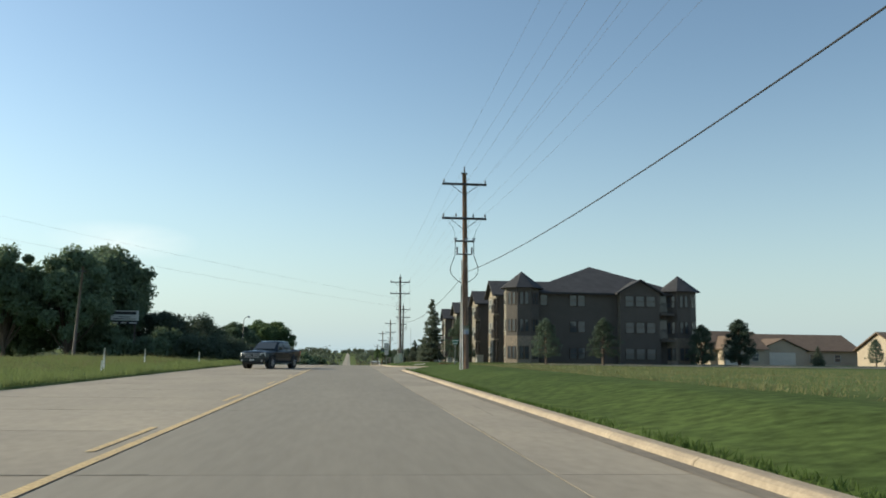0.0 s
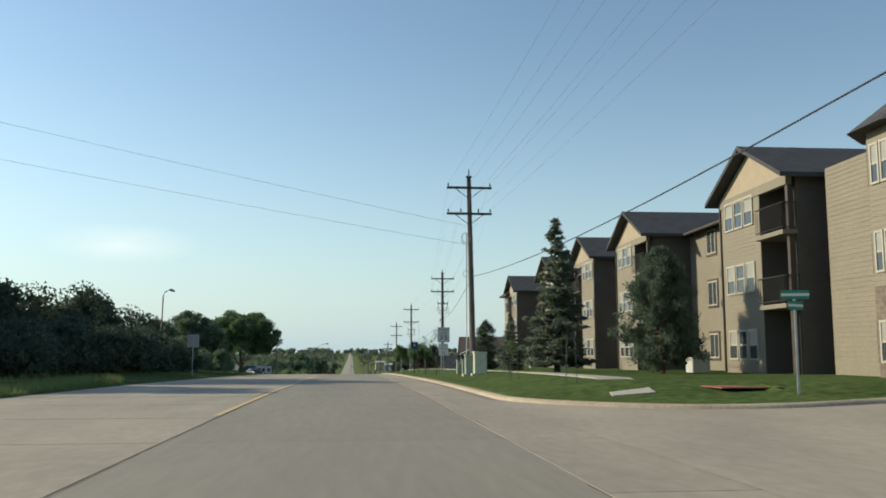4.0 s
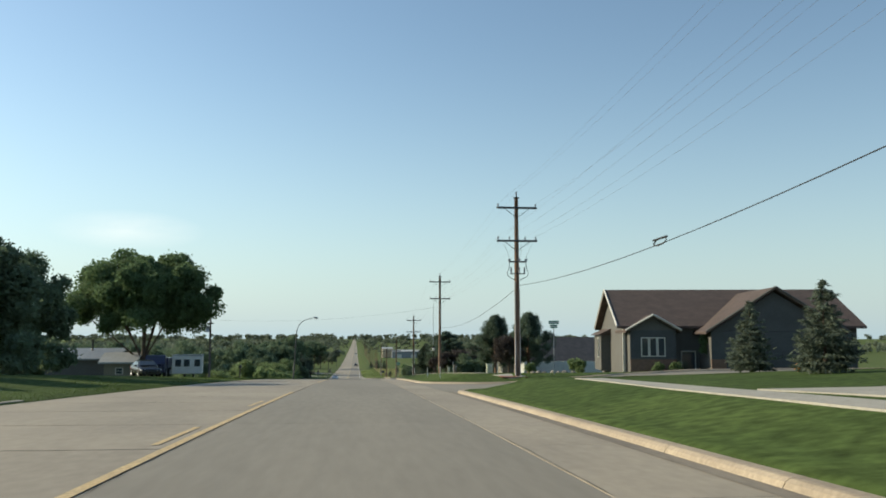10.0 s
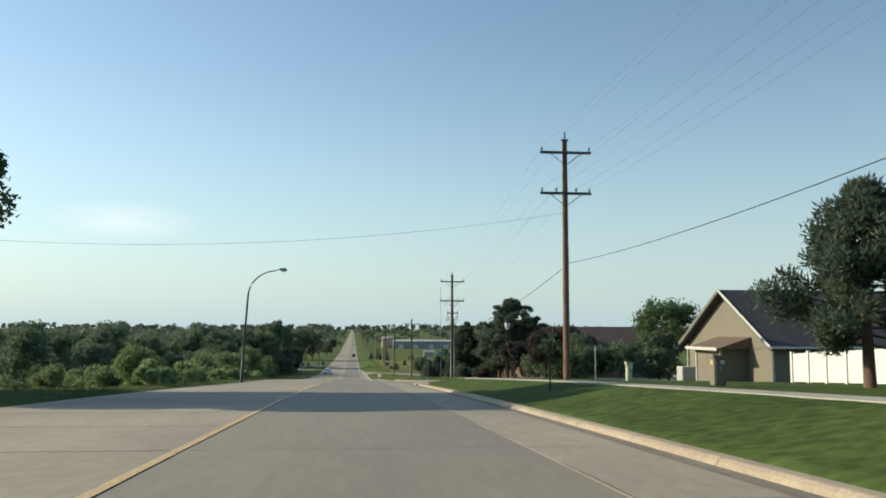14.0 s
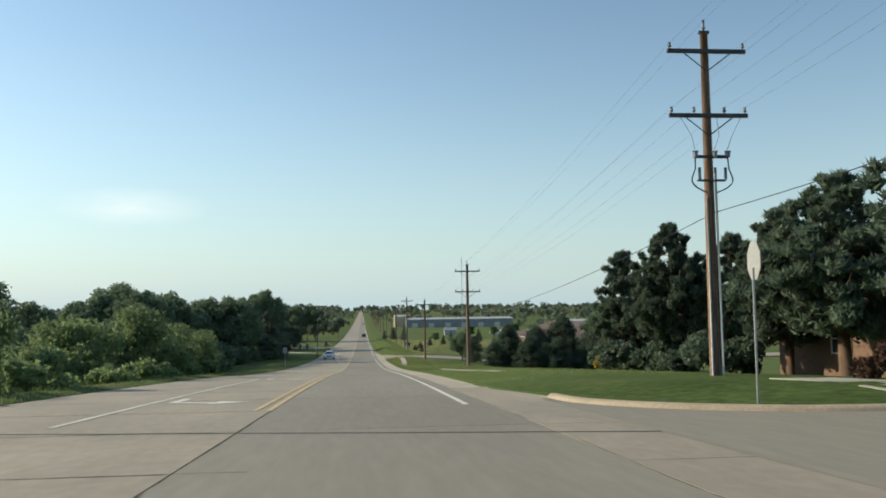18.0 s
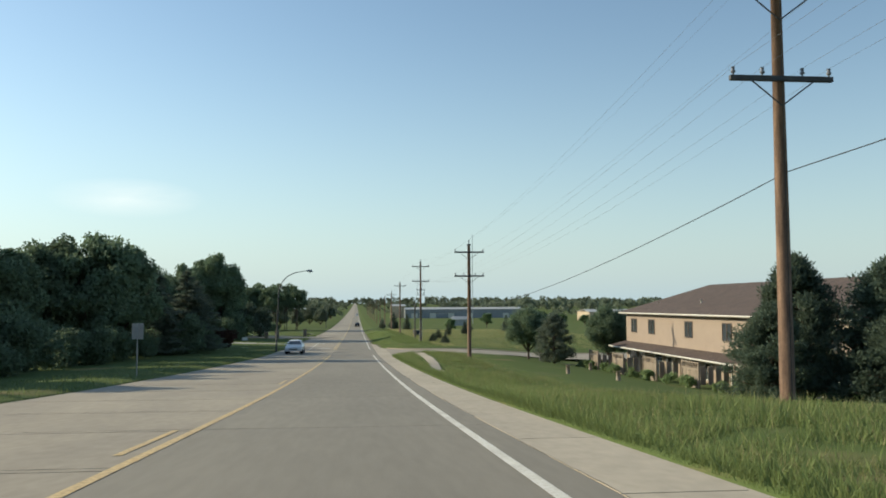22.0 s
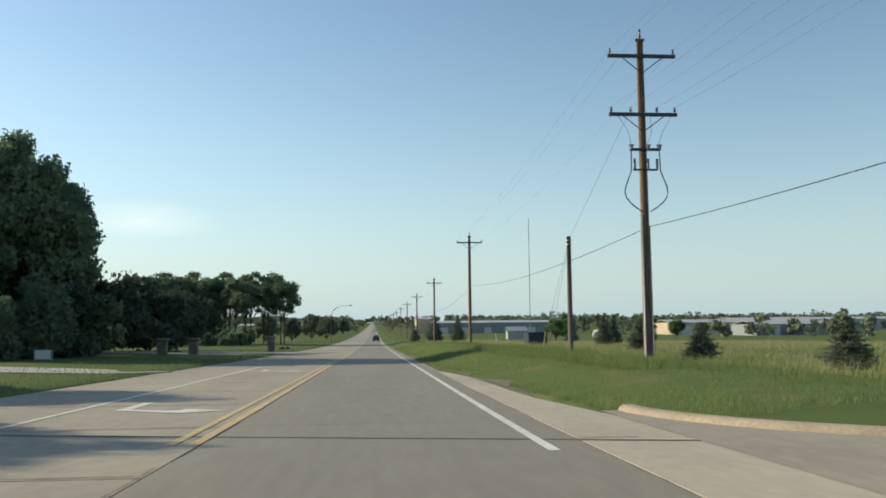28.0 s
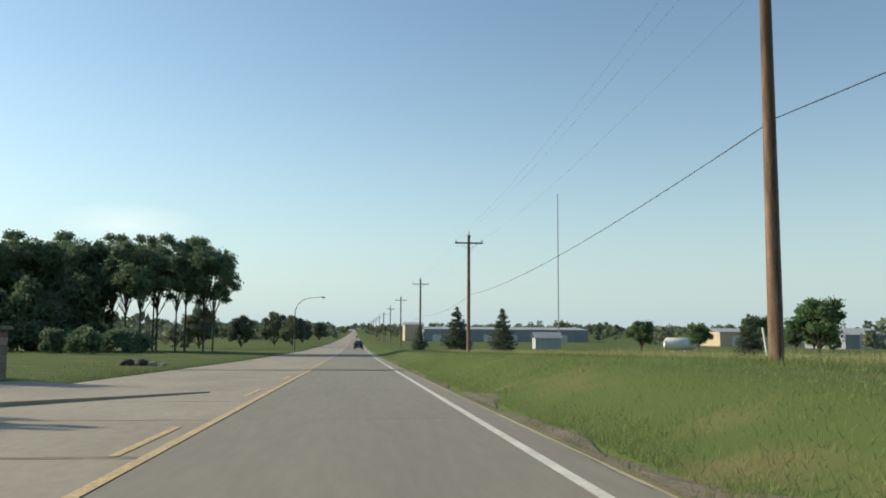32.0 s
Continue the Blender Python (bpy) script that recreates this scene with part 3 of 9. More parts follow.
# ---- ground ----
def build_ground():
    xs = np.unique(np.round(np.concatenate([np.linspace(-3000, -200, 15), np.linspace(-200, -40, 14), np.arange(-40, -9.6, 1.2), [-9.4, -9.2, -9.0, -8.7],
        [-8, -4, 0, 3, 4.5, 4.85], np.arange(5.0, 8, 0.3), np.arange(8, 14, 0.5), np.arange(14, 50, 1.5), np.linspace(50, 200, 16), np.linspace(240, 3000, 15)]), 2))
    ys = np.concatenate([np.linspace(-320, -20, 16), np.arange(-18, 600, 1.5), np.arange(600, 900, 8), np.linspace(910, 2000, 24), np.linspace(2100, 5900, 24)])
    X, Y = np.meshgrid(xs, ys)
    # the columns near the road follow its right edge
    X = X + (edge_right(Y) - 5.0) * np.clip(1 - np.abs(X - 5.0) / 5.0, 0, 1) + (edge_left(Y) + 9.0) * np.clip(1 - np.abs(X + 9.0) / 4.0, 0, 1)
    Z = land(X, Y)
    under = (X > edge_left(Y) + 0.1) & (X < edge_right(Y) - 0.05)
    Z = np.where(under, Z - 0.45, Z)
    Z = np.where(street_mask(X, Y) > 0.5, np.minimum(Z, np.where(X < 12, road_z(Y), Z)) - 0.4, Z)
    # under the turf that rounds the street corners
    for a, b in STREETS:
        for e, s in ((a, -1), (b, 1)):
            d = (Y - e) * s
            q = np.hypot(X - KERB_X - 6.0, d - 6.0)
            corner = (d > -0.2) & (d < 4.4) & (X > 4.1) & (X < KERB_X + 5.6) & (q > 1.2)
            strip = (d > -0.2) & (d < 2.9) & (X >= KERB_X + 5.6) & (X < 59)
            Z = np.where((corner | strip) & (street_mask(X, Y) < 0.5), Z - 0.4, Z)
    rng = np.random.default_rng(5)
    Z += rng.normal(0, 0.005, Z.shape)
    v = np.stack([X, Y, Z], -1).reshape(-1, 3)
    nx = len(xs)
    f = [(i * nx + j, i * nx + j + 1, (i + 1) * nx + j + 1, (i + 1) * nx + j) for i in range(len(ys) - 1) for j in range(nx - 1)]
    me = bpy.data.meshes.new("ground")
    me.from_pydata(v.tolist(), [], f)
    for p in me.polygons:
        p.use_smooth = True
    return tagged(link("ground", me, ground_mat()), "mown and rough green grass verges over gently falling land", "ground", kind="structure")


def ground_mat():
    """Grass that turns from mown lawn to rough pale verge along the road, with soil patches."""
    m = MAT["lawn"]
    n, l = m.node_tree.nodes, m.node_tree.links
    p = n["Principled BSDF"]
    src = p.inputs["Base Color"].links[0].from_socket
    g = n.new("ShaderNodeNewGeometry")
    big = n.new("ShaderNodeTexNoise")
    big.inputs["Scale"].default_value, big.inputs["Detail"].default_value = 0.35, 6
    l.new(g.outputs["Position"], big.inputs["Vector"])
    r = n.new("ShaderNodeValToRGB")
    r.color_ramp.elements[0].position, r.color_ramp.elements[1].position = 0.56, 0.74
    l.new(big.outputs["Fac"], r.inputs["Fac"])
    sep = n.new("ShaderNodeSeparateXYZ")
    l.new(g.outputs["Position"], sep.inputs["Vector"])
    # rough meadow patches: the empty lot at the start, and the country end of the road
    lot = n.new("ShaderNodeMapRange")
    lot.inputs["From Min"].default_value, lot.inputs["From Max"].default_value = 290, 310
    l.new(sep.outputs["Y"], lot.inputs["Value"])
    near = n.new("ShaderNodeMapRange")
    near.inputs["From Min"].default_value, near.inputs["From Max"].default_value = 62, 58
    l.new(sep.outputs["Y"], near.inputs["Value"])
    edge = n.new("ShaderNodeMapRange")
    edge.inputs["From Min"].default_value, edge.inputs["From Max"].default_value = 8.5, 12
    l.new(sep.outputs["X"], edge.inputs["Value"])
    ml = n.new("ShaderNodeMath")
    ml.operation = "MULTIPLY"
    l.new(near.outputs["Result"], ml.inputs[0])
    l.new(edge.outputs["Result"], ml.inputs[1])
    mx = n.new("ShaderNodeMath")
    mx.operation = "MAXIMUM"
    l.new(lot.outputs["Result"], mx.inputs[0])
    l.new(ml.outputs["Value"], mx.inputs[1])
    ff = n.new("ShaderNodeMath")
    ff.operation = "MULTIPLY"
    l.new(mx.outputs["Value"], ff.inputs[0])
    l.new(r.outputs["Color"], ff.inputs[1])
    rough = n.new("ShaderNodeMixRGB")
    rough.inputs["Color2"].default_value = (0.1, 0.134, 0.047, 1)
    l.new(mx.outputs["Value"], rough.inputs["Fac"])
    l.new(src, rough.inputs["Color1"])
    src = rough.outputs["Color"]
    mixc = n.new("ShaderNodeMixRGB")
    mixc.inputs["Color2"].default_value = (0.2, 0.165, 0.085, 1)
    l.new(ff.outputs["Value"], mixc.inputs["Fac"])
    l.new(src, mixc.inputs["Color1"])
    l.new(mixc.outputs["Color"], p.inputs["Base Color"])
    return m


build_ground()


def ribbon(name, x0, x1, y0, y1, dz, material, parent=None, step=2.0, label="", thick=0.0):
    """A strip along the road between two offsets, which follows its rise and fall."""
    n = max(2, int(abs(y1 - y0) / step) + 1)
    ys = np.linspace(y0, y1, n)
    fx0 = x0 if callable(x0) else (lambda y: x0)
    fx1 = x1 if callable(x1) else (lambda y: x1)
    v, f = [], []
    for y in ys:
        z = rz(y) + dz
        v += [(fx0(y), y, z), (fx1(y), y, z)]
    for i in range(n - 1):
        f.append((2 * i, 2 * i + 1, 2 * i + 3, 2 * i + 2))
    me = bpy.data.meshes.new(name)
    me.from_pydata(v, [], f)
    return link(name, me, material, parent, label)


road = tagged(new("road"), "five-lane concrete road with darkened wheel lane and sealed joints", "road", kind="structure")
ribbon("road_bed", lambda y: float(edge_left(y)) + 0.02, lambda y: float(edge_right(y)) - (0.25 if y < 292 else 0.06), -16, 540, -0.012, MAT["joint"], road, 2, "dark sealed joint bed")
ribbon("far_paving", -8.3, lambda y: float(edge_right(y)), 534.0, 5800, 0.0, MAT["concrete"], road, 12, "distant pale concrete paving")
ribbon("far_paving", -9.0, 4.6, -318, -9.98, 0.0, MAT["concrete"], road, 12)
ribbon("shoulder_fill", 2.66, lambda y: float(edge_right(y)) - 0.01, 291.0, 536, -0.006, MAT["shoulder"], road, 1)
for y0, y1 in ((-10, 61), (83, 183), (203, 266), (289.5, 291)):
    ribbon("gutter", 4.06, 4.31, y0, y1, 0.005, MAT["gutter"], road, 2, "silt-stained gutter along the kerb")
ribbon("wheel_lane", -2.1, 2.62, 534.0, 3000, 0.012, MAT["lane"], road, 12)


# ---- side streets, kerbs and sidewalks ----
def kerb_line(pts, name="kerb", group="road kerbs"):
    """A concrete kerb along points (x, y): sloped face, flat top."""
    prof = ((0.0, -0.2), (0.0, 0.0), (0.03, 0.06), (0.075, 0.092), (0.12, 0.1), (0.25, 0.1), (0.29, 0.07), (0.29, -0.2))
    pts = [Vector(p) for p in pts]
    me = bpy.data.meshes.new(name)
    v, f = [], []
    for i, p in enumerate(pts):
        d = (pts[min(i + 1, len(pts) - 1)] - pts[max(i - 1, 0)]).normalized()
        side = Vector((d.y, -d.x))
        z = rz(p.y) if p.x < 5 else street_h(p.x, p.y)
        for a, h in prof:
            q = p + side * a
            v.append((q.x, q.y, z + h))
    k = len(prof)
    for i in range(len(pts) - 1):
        for j in range(k - 1):
            f.append((i * k + j, i * k + j + 1, (i + 1) * k + j + 1, (i + 1) * k + j))
    f.append(tuple(range(k))[::-1])
    f.append(tuple((len(pts) - 1) * k + j for j in range(k)))
    me.from_pydata(v, [], f)
    return link(name, me, MAT["kerb"])


kerbs = tagged(new("kerb"), "pale sunlit concrete kerb along the lawn, cast in lengths", "kerb", kind="structure")


def kerb_run(y0, y1, piece=3.0, x=KERB_X):
    y = y0
    while y < y1 - 0.2:
        e = min(y + piece, y1)
        kerb_line([(x, y), (x, (y + e) / 2), (x, e - 0.015)], "kerb_stone").parent = kerbs
        y = e


def kerb_arc(cx, cy, r, a0, a1, n=8):
    """A curved kerb round a corner, in four lengths; angles in degrees."""
    a = np.radians(np.linspace(a0, a1, n * 4 + 1))
    for k in range(4):
        kerb_line([(cx + r * math.cos(t), cy + r * math.sin(t)) for t in a[k * n : (k + 1) * n + 1]], "kerb_stone").parent = kerbs


RAD = 6.0
for i, (a, b) in enumerate(STREETS):
    y_prev = -15.0 if i == 0 else STREETS[i - 1][1] + RAD
    if i < 3:
        kerb_run(y_prev, a - RAD)
        kerb_arc(KERB_X + RAD, a - RAD, RAD, 180, 90)
        kerb_line([(x, a) for x in np.linspace(KERB_X + RAD, 60, 12)], "kerb_stone").parent = kerbs
    kerb_arc(KERB_X + RAD, b + RAD, RAD, 270, 180)
    kerb_line([(x, b) for x in np.linspace(60, KERB_X + RAD, 12)], "kerb_stone").parent = kerbs
    # the street's own surface, with flared mouth
    ys, xs = np.linspace(a - RAD, b + RAD, 25), np.concatenate([[4.0], np.linspace(KERB_X, 11, 9), np.linspace(12, 90, 20)])
    v, f = [], []
    for y in ys:
        for x in xs:
            u = min(max((x - KERB_X) / RAD, 0), 1)
            r = RAD - RAD * math.sqrt(max(0, 1 - (1 - u) ** 2))
            yy = a - r + (b - a + 2 * r) * (y - ys[0]) / (ys[-1] - ys[0])
            z = street_h(x, yy) + 0.004
            v.append((x, yy, float(z)))
    k = len(xs)
    f = [(p * k + q, p * k + q + 1, (p + 1) * k + q + 1, (p + 1) * k + q) for p in range(len(ys) - 1) for q in range(k - 1)]
    me = bpy.data.meshes.new("side_street")
    me.from_pydata(v, [], f)
    tagged(link("side_street", me, MAT["concrete"] if i in (0, 3) else MAT["lane"]), "side street joining the main road at a flared mouth", "street", kind="structure")
kerb_run(STREETS[2][1] + RAD, 291.4)


def lawn_fill(rows):
    """Turf behind a curved kerb: rows of (x, y) from the kerb's back inwards, met to the open ground."""
    v, f = [], []
    k = len(rows[0])
    for row in rows:
        for i, (x, y) in enumerate(row):
            v.append((x, y, turf_h(x, y) + 0.012 * i / (k - 1)))
    for p in range(len(rows) - 1):
        for q in range(k - 1):
            f.append((p * k + q, p * k + q + 1, (p + 1) * k + q + 1, (p + 1) * k + q))
    me = bpy.data.meshes.new("corner_lawn")
    me.from_pydata(v, [], f)
    for q in me.polygons:
        q.use_smooth = True
    tagged(link("corner_lawn", me, MAT["lawn"]), "mown turf rounding the street corner behind the kerb", "grass", kind="structure")


for i, (a, b) in enumerate(STREETS):
    for cy, a0, a1, s in ((a - RAD, 180, 90, -1), (b + RAD, 180, 270, 1)):
        if i == 3 and s < 0:
            continue
        lawn_fill([[(KERB_X + RAD + q * math.cos(math.radians(t)), cy + q * math.sin(math.radians(t))) for q in np.linspace(RAD - 0.26, 0.1, 9)] for t in np.linspace(a0, a1, 25)])
        e = a if s < 0 else b
        lawn_fill([[(x, e + s * d) for d in (0.26, 0.8, 1.4, 2.1, 3.0, 3.8, 4.6)] for x in np.linspace(KERB_X + RAD - 0.1, 60, 34)])


def land_strip(name, pts, width, dz, material, label, piece=1.5, gap=0.012):
    """A sidewalk of slabs along points (x, y), laid on the ground, each slab an object."""
    top = tagged(new(name), label, "sidewalk", kind="structure")
    P = [Vector(p) for p in pts]
    segs = []
    for p, q in zip(P, P[1:]):
        L = (q - p).length
        n = max(1, round(L / piece))
        for i in range(n):
            segs.append((p.lerp(q, i / n), p.lerp(q, (i + 1) / n)))
    for p, q in segs:
        d = (q - p).normalized()
        s = Vector((d.y, -d.x)) * width / 2
        e = d * gap
        bm = bmesh.new()
        c = [(a.x, a.y) for a in (p + e - s, p + e + s, q + s, q - s)]
        hi = [bm.verts.new((x, y, turf_h(x, y) + dz)) for x, y in c]
        lo = [bm.verts.new((x, y, turf_h(x, y) - 0.12)) for x, y in c]
        bm.faces.new(hi)
        for i in range(4):
            bm.faces.new((hi[i], lo[i], lo[(i + 1) % 4], hi[(i + 1) % 4]))
        bmesh.ops.recalc_face_normals(bm, faces=bm.faces[:])
        part("slab", bm, material, top)
    return top


SW_LABEL = "narrow pale concrete sidewalk crossing the lawn"
land_strip("sidewalk", [(7.2, 81), (8.2, 86), (8.6, 100), (8.5, 120), (8.3, 136), (8.1, 148), (7.8, 158), (7.95, 168), (8.6, 178)], 1.0, 0.03, MAT["walk"], SW_LABEL, 3.0)
land_strip("sidewalk", [(9.9, 198.3), (9.4, 200.4), (8.6, 203.5), (8.6, 225), (8.2, 245), (8.0, 264), (9.2, 269.5), (9.4, 271.0)], 1.05, 0.03, MAT["walk"], SW_LABEL, 3.0)
land_strip("sidewalk", [(6.75, 312.5), (6.5, 319), (6.25, 328), (6.1, 341)], 0.5, 0.02, MAT["walk"], SW_LABEL, 3.0)
land_strip("sidewalk", [(10.6, 285.0), (10.9, 288.0), (11.0, 292.0)], 1.7, 0.02, MAT["walk"], "pale concrete sidewalk ramp at the street corner", 2.0)
land_strip("sidewalk", [(11.9, 288.4), (17.0, 289.2)], 1.0, 0.016, MAT["walk"], "pale concrete sidewalk along the corner lawn", 2.5)
land_strip("sidewalk", [(5.1, 374), (5.6, 390), (6.1, 397), (6.75, 418.7), (7.2, 421)], 0.72, 0.02, MAT["shoulder"], "old sidewalk half grown over by grass", 3.0)
land_strip("driveway", [(9.2, 163.5), (32, 167.5)], 4.6, 0.03, MAT["walk"], "pale concrete driveway across the lawn", 3.0)


# ---- road paint ----
def paint_line(name, x, y0, y1, width, material, label, dashes=None):
    top = tagged(new(name), label, "road marking", kind="structure")
    spans, y = [], y0
    if dashes:
        while y < y1:
            spans.append((y, min(y + dashes[0], y1)))
            y += dashes[0] + dashes[1]
    else:
        while y < y1:
            spans.append((y, min(y + 40, y1)))
            y += 40
    for a, b in spans:
        ribbon("stripe", x - width / 2, x + width / 2, a, b, 0.008 if y0 < 533 else 0.02, material, top, 2)
    return top


YL = "worn yellow centre stripe on concrete"
for a, b, d in ((-15, 61, 0), (78, 183, 0), (206, 269, 0), (289, 420, 0.03), (438.6, 533, 0.08)):
    paint_line("yellow_line", -2.0 + d, a, b, 0.13, MAT["yellow"], YL)
for a, b in ((-11, 58), (86.2, 180), (238, 255), (334.7, 350), (366.6, 370), (398.1, 418), (490, 533)):
    paint_line("yellow_line", -2.28, a, b, 0.11, MAT["yellow"], "broken yellow turn-lane stripe", (3.3, 7.35))
for a, b, d in ((258, 269, 0), (289, 329, 0.03), (438.6, 484.7, 0.08)):
    paint_line("yellow_line", -2.28 + d, a, b, 0.12, MAT["yellow"], "second solid yellow stripe beside the turn lane")
for a, b in ((289.5, 419), (437.4, 533)):
    paint_line("white_line", 2.14, a, b, 0.13, MAT["white_paint"], "solid white edge line of the driving lane")
for a, b in ((286, 315), (440, 470)):
    paint_line("white_line", -5.2, a, b, 0.12, MAT["white_paint"], "solid white line beside the turn lane")
paint_line("yellow_line", -2.02, 535, 1800, 0.13, MAT["yellow"], "far yellow centre stripe")
paint_line("white_line", 2.14, 535, 1800, 0.13, MAT["white_paint"], "far white edge line")


def turn_arrow(x, y, flip):
    """A white turn arrow painted on the turn lane."""
    pts = [(0.72, -1.3), (0.95, -1.3), (0.95, 0.6), (0.1, 1.1), (-0.25, 1.1), (-0.25, 1.45), (-1.1, 0.95), (-0.25, 0.4), (-0.25, 0.8), (0.0, 0.8), (0.72, 0.4)]
    bm = bmesh.new()
    poly(bm, [(x - px, y + flip * py, rz(y + flip * py) + 0.009) for px, py in pts])
    bmesh.ops.triangulate(bm, faces=bm.faces[:])
    for f in bm.faces:
        if f.normal.z < 0:
            f.normal_flip()
    tagged(part("turn_arrow", bm, MAT["white_paint"], None), "faded white turn arrow painted on the concrete", "road marking", "painted turn arrows")


for y, s in ((293.4, -1), (314.6, -1), (444.8, -1), (464.3, -1)):
    turn_arrow(-3.85 if y < 400 else -3.5, y, s)


# ---- trees ----
TREES = {}


def limb_tubes(bm, ends, base, r0, rng):
    for e in ends:
        e = Vector(e)
        b = Vector(base) * rng.uniform(0.75, 1.0)
        mid = b.lerp(e, 0.55) + Vector((rng.normal() * 0.25, rng.normal() * 0.25, 0.3))
        tube(bm, [b, mid, e], [r0, r0 * 0.6, r0 * 0.2], 5, False)


def broadleaf(key, h, spread, bole, blobs, per, leaf, seed, blob_r=0.36, flat=1.0, lean=0.0, girth=1.0, limbs=14, inner=12, fork=None):
    rng = np.random.default_rng(seed)
    c = np.array([lean, 0, bole + (h - bole) * 0.5])
    d = unit(rng.normal(size=(blobs, 3)))
    d[:, 2] = np.where(d[:, 2] < -0.8, -d[:, 2] * 0.5, d[:, 2])
    rad = rng.uniform(0.3, 0.95, (blobs, 1)) ** 0.7
    ax = np.array([spread, spread, (h - bole) * 0.5 * flat])
    cen = c + d * rad * ax * 0.92
    br = rng.uniform(0.45, 1.3, blobs) * spread * blob_r * (1.25 - 0.5 * rad[:, 0])
    p, o = blob_points(rng, cen, br, per)
    p = p + rng.normal(0, 0.055 * spread * min(1.0, 3.0 / spread), p.shape)
    q = leaf_quads(rng, p, o, leaf)
    if inner:
        q = np.concatenate([q, inner_leaves(rng, cen, br, max(14, per // inner), leaf * 2.6)])
    crown = quads_mesh("crown", q)
    bm = bmesh.new()
    r = (0.018 * h + 0.03) * girth
    tube(bm, [(0, 0, -0.3), (0, 0, 0.15), (lean * 0.3, 0, bole * 0.7), (lean * 0.6, 0.05, bole + (h - bole) * 0.3)], [r * 1.5, r * 1.05, r * 0.85, r * 0.5], 9)
    limb_tubes(bm, cen[: min(limbs, blobs)], (lean * 0.5, 0, fork or bole * 1.05), r * 0.45, rng)
    trunk = bpy.data.meshes.new("trunk")
    bm.to_mesh(trunk)
    bm.free()
    TREES[key] = (trunk, crown, h)


def spruce(key, h, width, seed, whorls=26, bare=0.06):
    rng = np.random.default_rng(seed)
    P, O, A, S = [], [], [], []
    for w in range(whorls):
        u = (w + rng.uniform(-0.3, 0.3)) / whorls
        z = h * (bare + (1 - bare) * u)
        L = width * (1 - u) ** 0.8 * rng.uniform(0.68, 1.16) + 0.08
        nb = int(6 + 8 * (1 - u))
        for k in range(nb):
            a = rng.uniform(0, 6.2832)
            Lk = L * rng.uniform(0.6, 1.22)
            n = max(5, int(Lk * 21))
            s = np.sqrt(rng.uniform(0.04, 1, n))
            dr = np.array([math.cos(a), math.sin(a), 0.0])
            sd = np.array([-math.sin(a), math.cos(a), 0.0])
            off = rng.normal(0, 0.16, n) * Lk * s
            pt = dr * (s * Lk)[:, None] + sd * off[:, None]
            pt[:, 2] = z + (0.12 - 0.3 * (1 - u)) * Lk * s + 0.14 * Lk * s**2 + rng.normal(0, 0.05, n)
            P.append(pt)
            O.append(np.tile([0, 0, 1.0], (n, 1)) + dr * 0.3)
            A.append(dr + sd * (np.sign(off) * 0.6)[:, None] + np.array([0, 0, -0.12]))
    P, O, A = map(np.concatenate, (P, O, A))
    size = 0.032 * h ** 0.5
    q = leaf_quads(rng, P, O, size, 2.3, A)
    bm = bmesh.new()
    tube(bm, [(0, 0, -0.3), (0, 0, h * 0.4), (0, 0, h)], [0.02 * h + 0.03, 0.013 * h, 0.01], 7)
    trunk = bpy.data.meshes.new("trunk")
    bm.to_mesh(trunk)
    bm.free()
    TREES[key] = (trunk, quads_mesh("crown", q), h)


def pine(key, h, width, seed, branches=70, bare=0.16, per=62, tuft=0.19, cone=0.5):
    """A pine with tufted, gappy branch ends."""
    rng = np.random.default_rng(seed)
    cen, rad = [], []
    bm = bmesh.new()
    r = 0.02 * h + 0.04
    tube(bm, [(0, 0, -0.3), (0.05, 0, h * 0.5), (0, 0.03, h)], [r * 1.2, r * 0.75, 0.02], 8)
    for k in range(branches):
        u = (k + rng.uniform()) / branches
        z = h * (bare + (1 - bare) * u)
        L = width * min(1.0, (u + 0.2) / 0.34) * (1.02 - u) ** cone * rng.uniform(0.65, 1.2)
        if u > 0.93:
            L *= 0.5
        a = k * 2.4 + rng.normal() * 0.3
        e = np.array([math.cos(a) * L, math.sin(a) * L, z + L * rng.uniform(-0.08, 0.3)])
        b = np.array([0, 0, z])
        tube(bm, [b, (b + e) / 2 + np.array([0, 0, -0.08 * L]), e], [r * 0.28 * (1 - u * 0.6), r * 0.18, 0.012], 4, False)
        for s in (0.55, 0.8, 1.0):
            cen.append(b + (e - b) * s + rng.normal(0, 0.12 * L * s + 0.03, 3) * np.array([1, 1, 0.6]))
            rad.append(0.12 * width + 0.2 * s * rng.uniform(0.7, 1.3))
    cen, rad = np.array(cen), np.array(rad)
    p, o = blob_points(rng, cen, rad, per, 0.3)
    q = leaf_quads(rng, p, o * 0.3, tuft * 0.34, 2.0, o + np.array([0, 0, 0.6]))
    trunk = bpy.data.meshes.new("trunk")
    bm.to_mesh(trunk)
    bm.free()
    TREES[key] = (trunk, quads_mesh("crown", q), h)


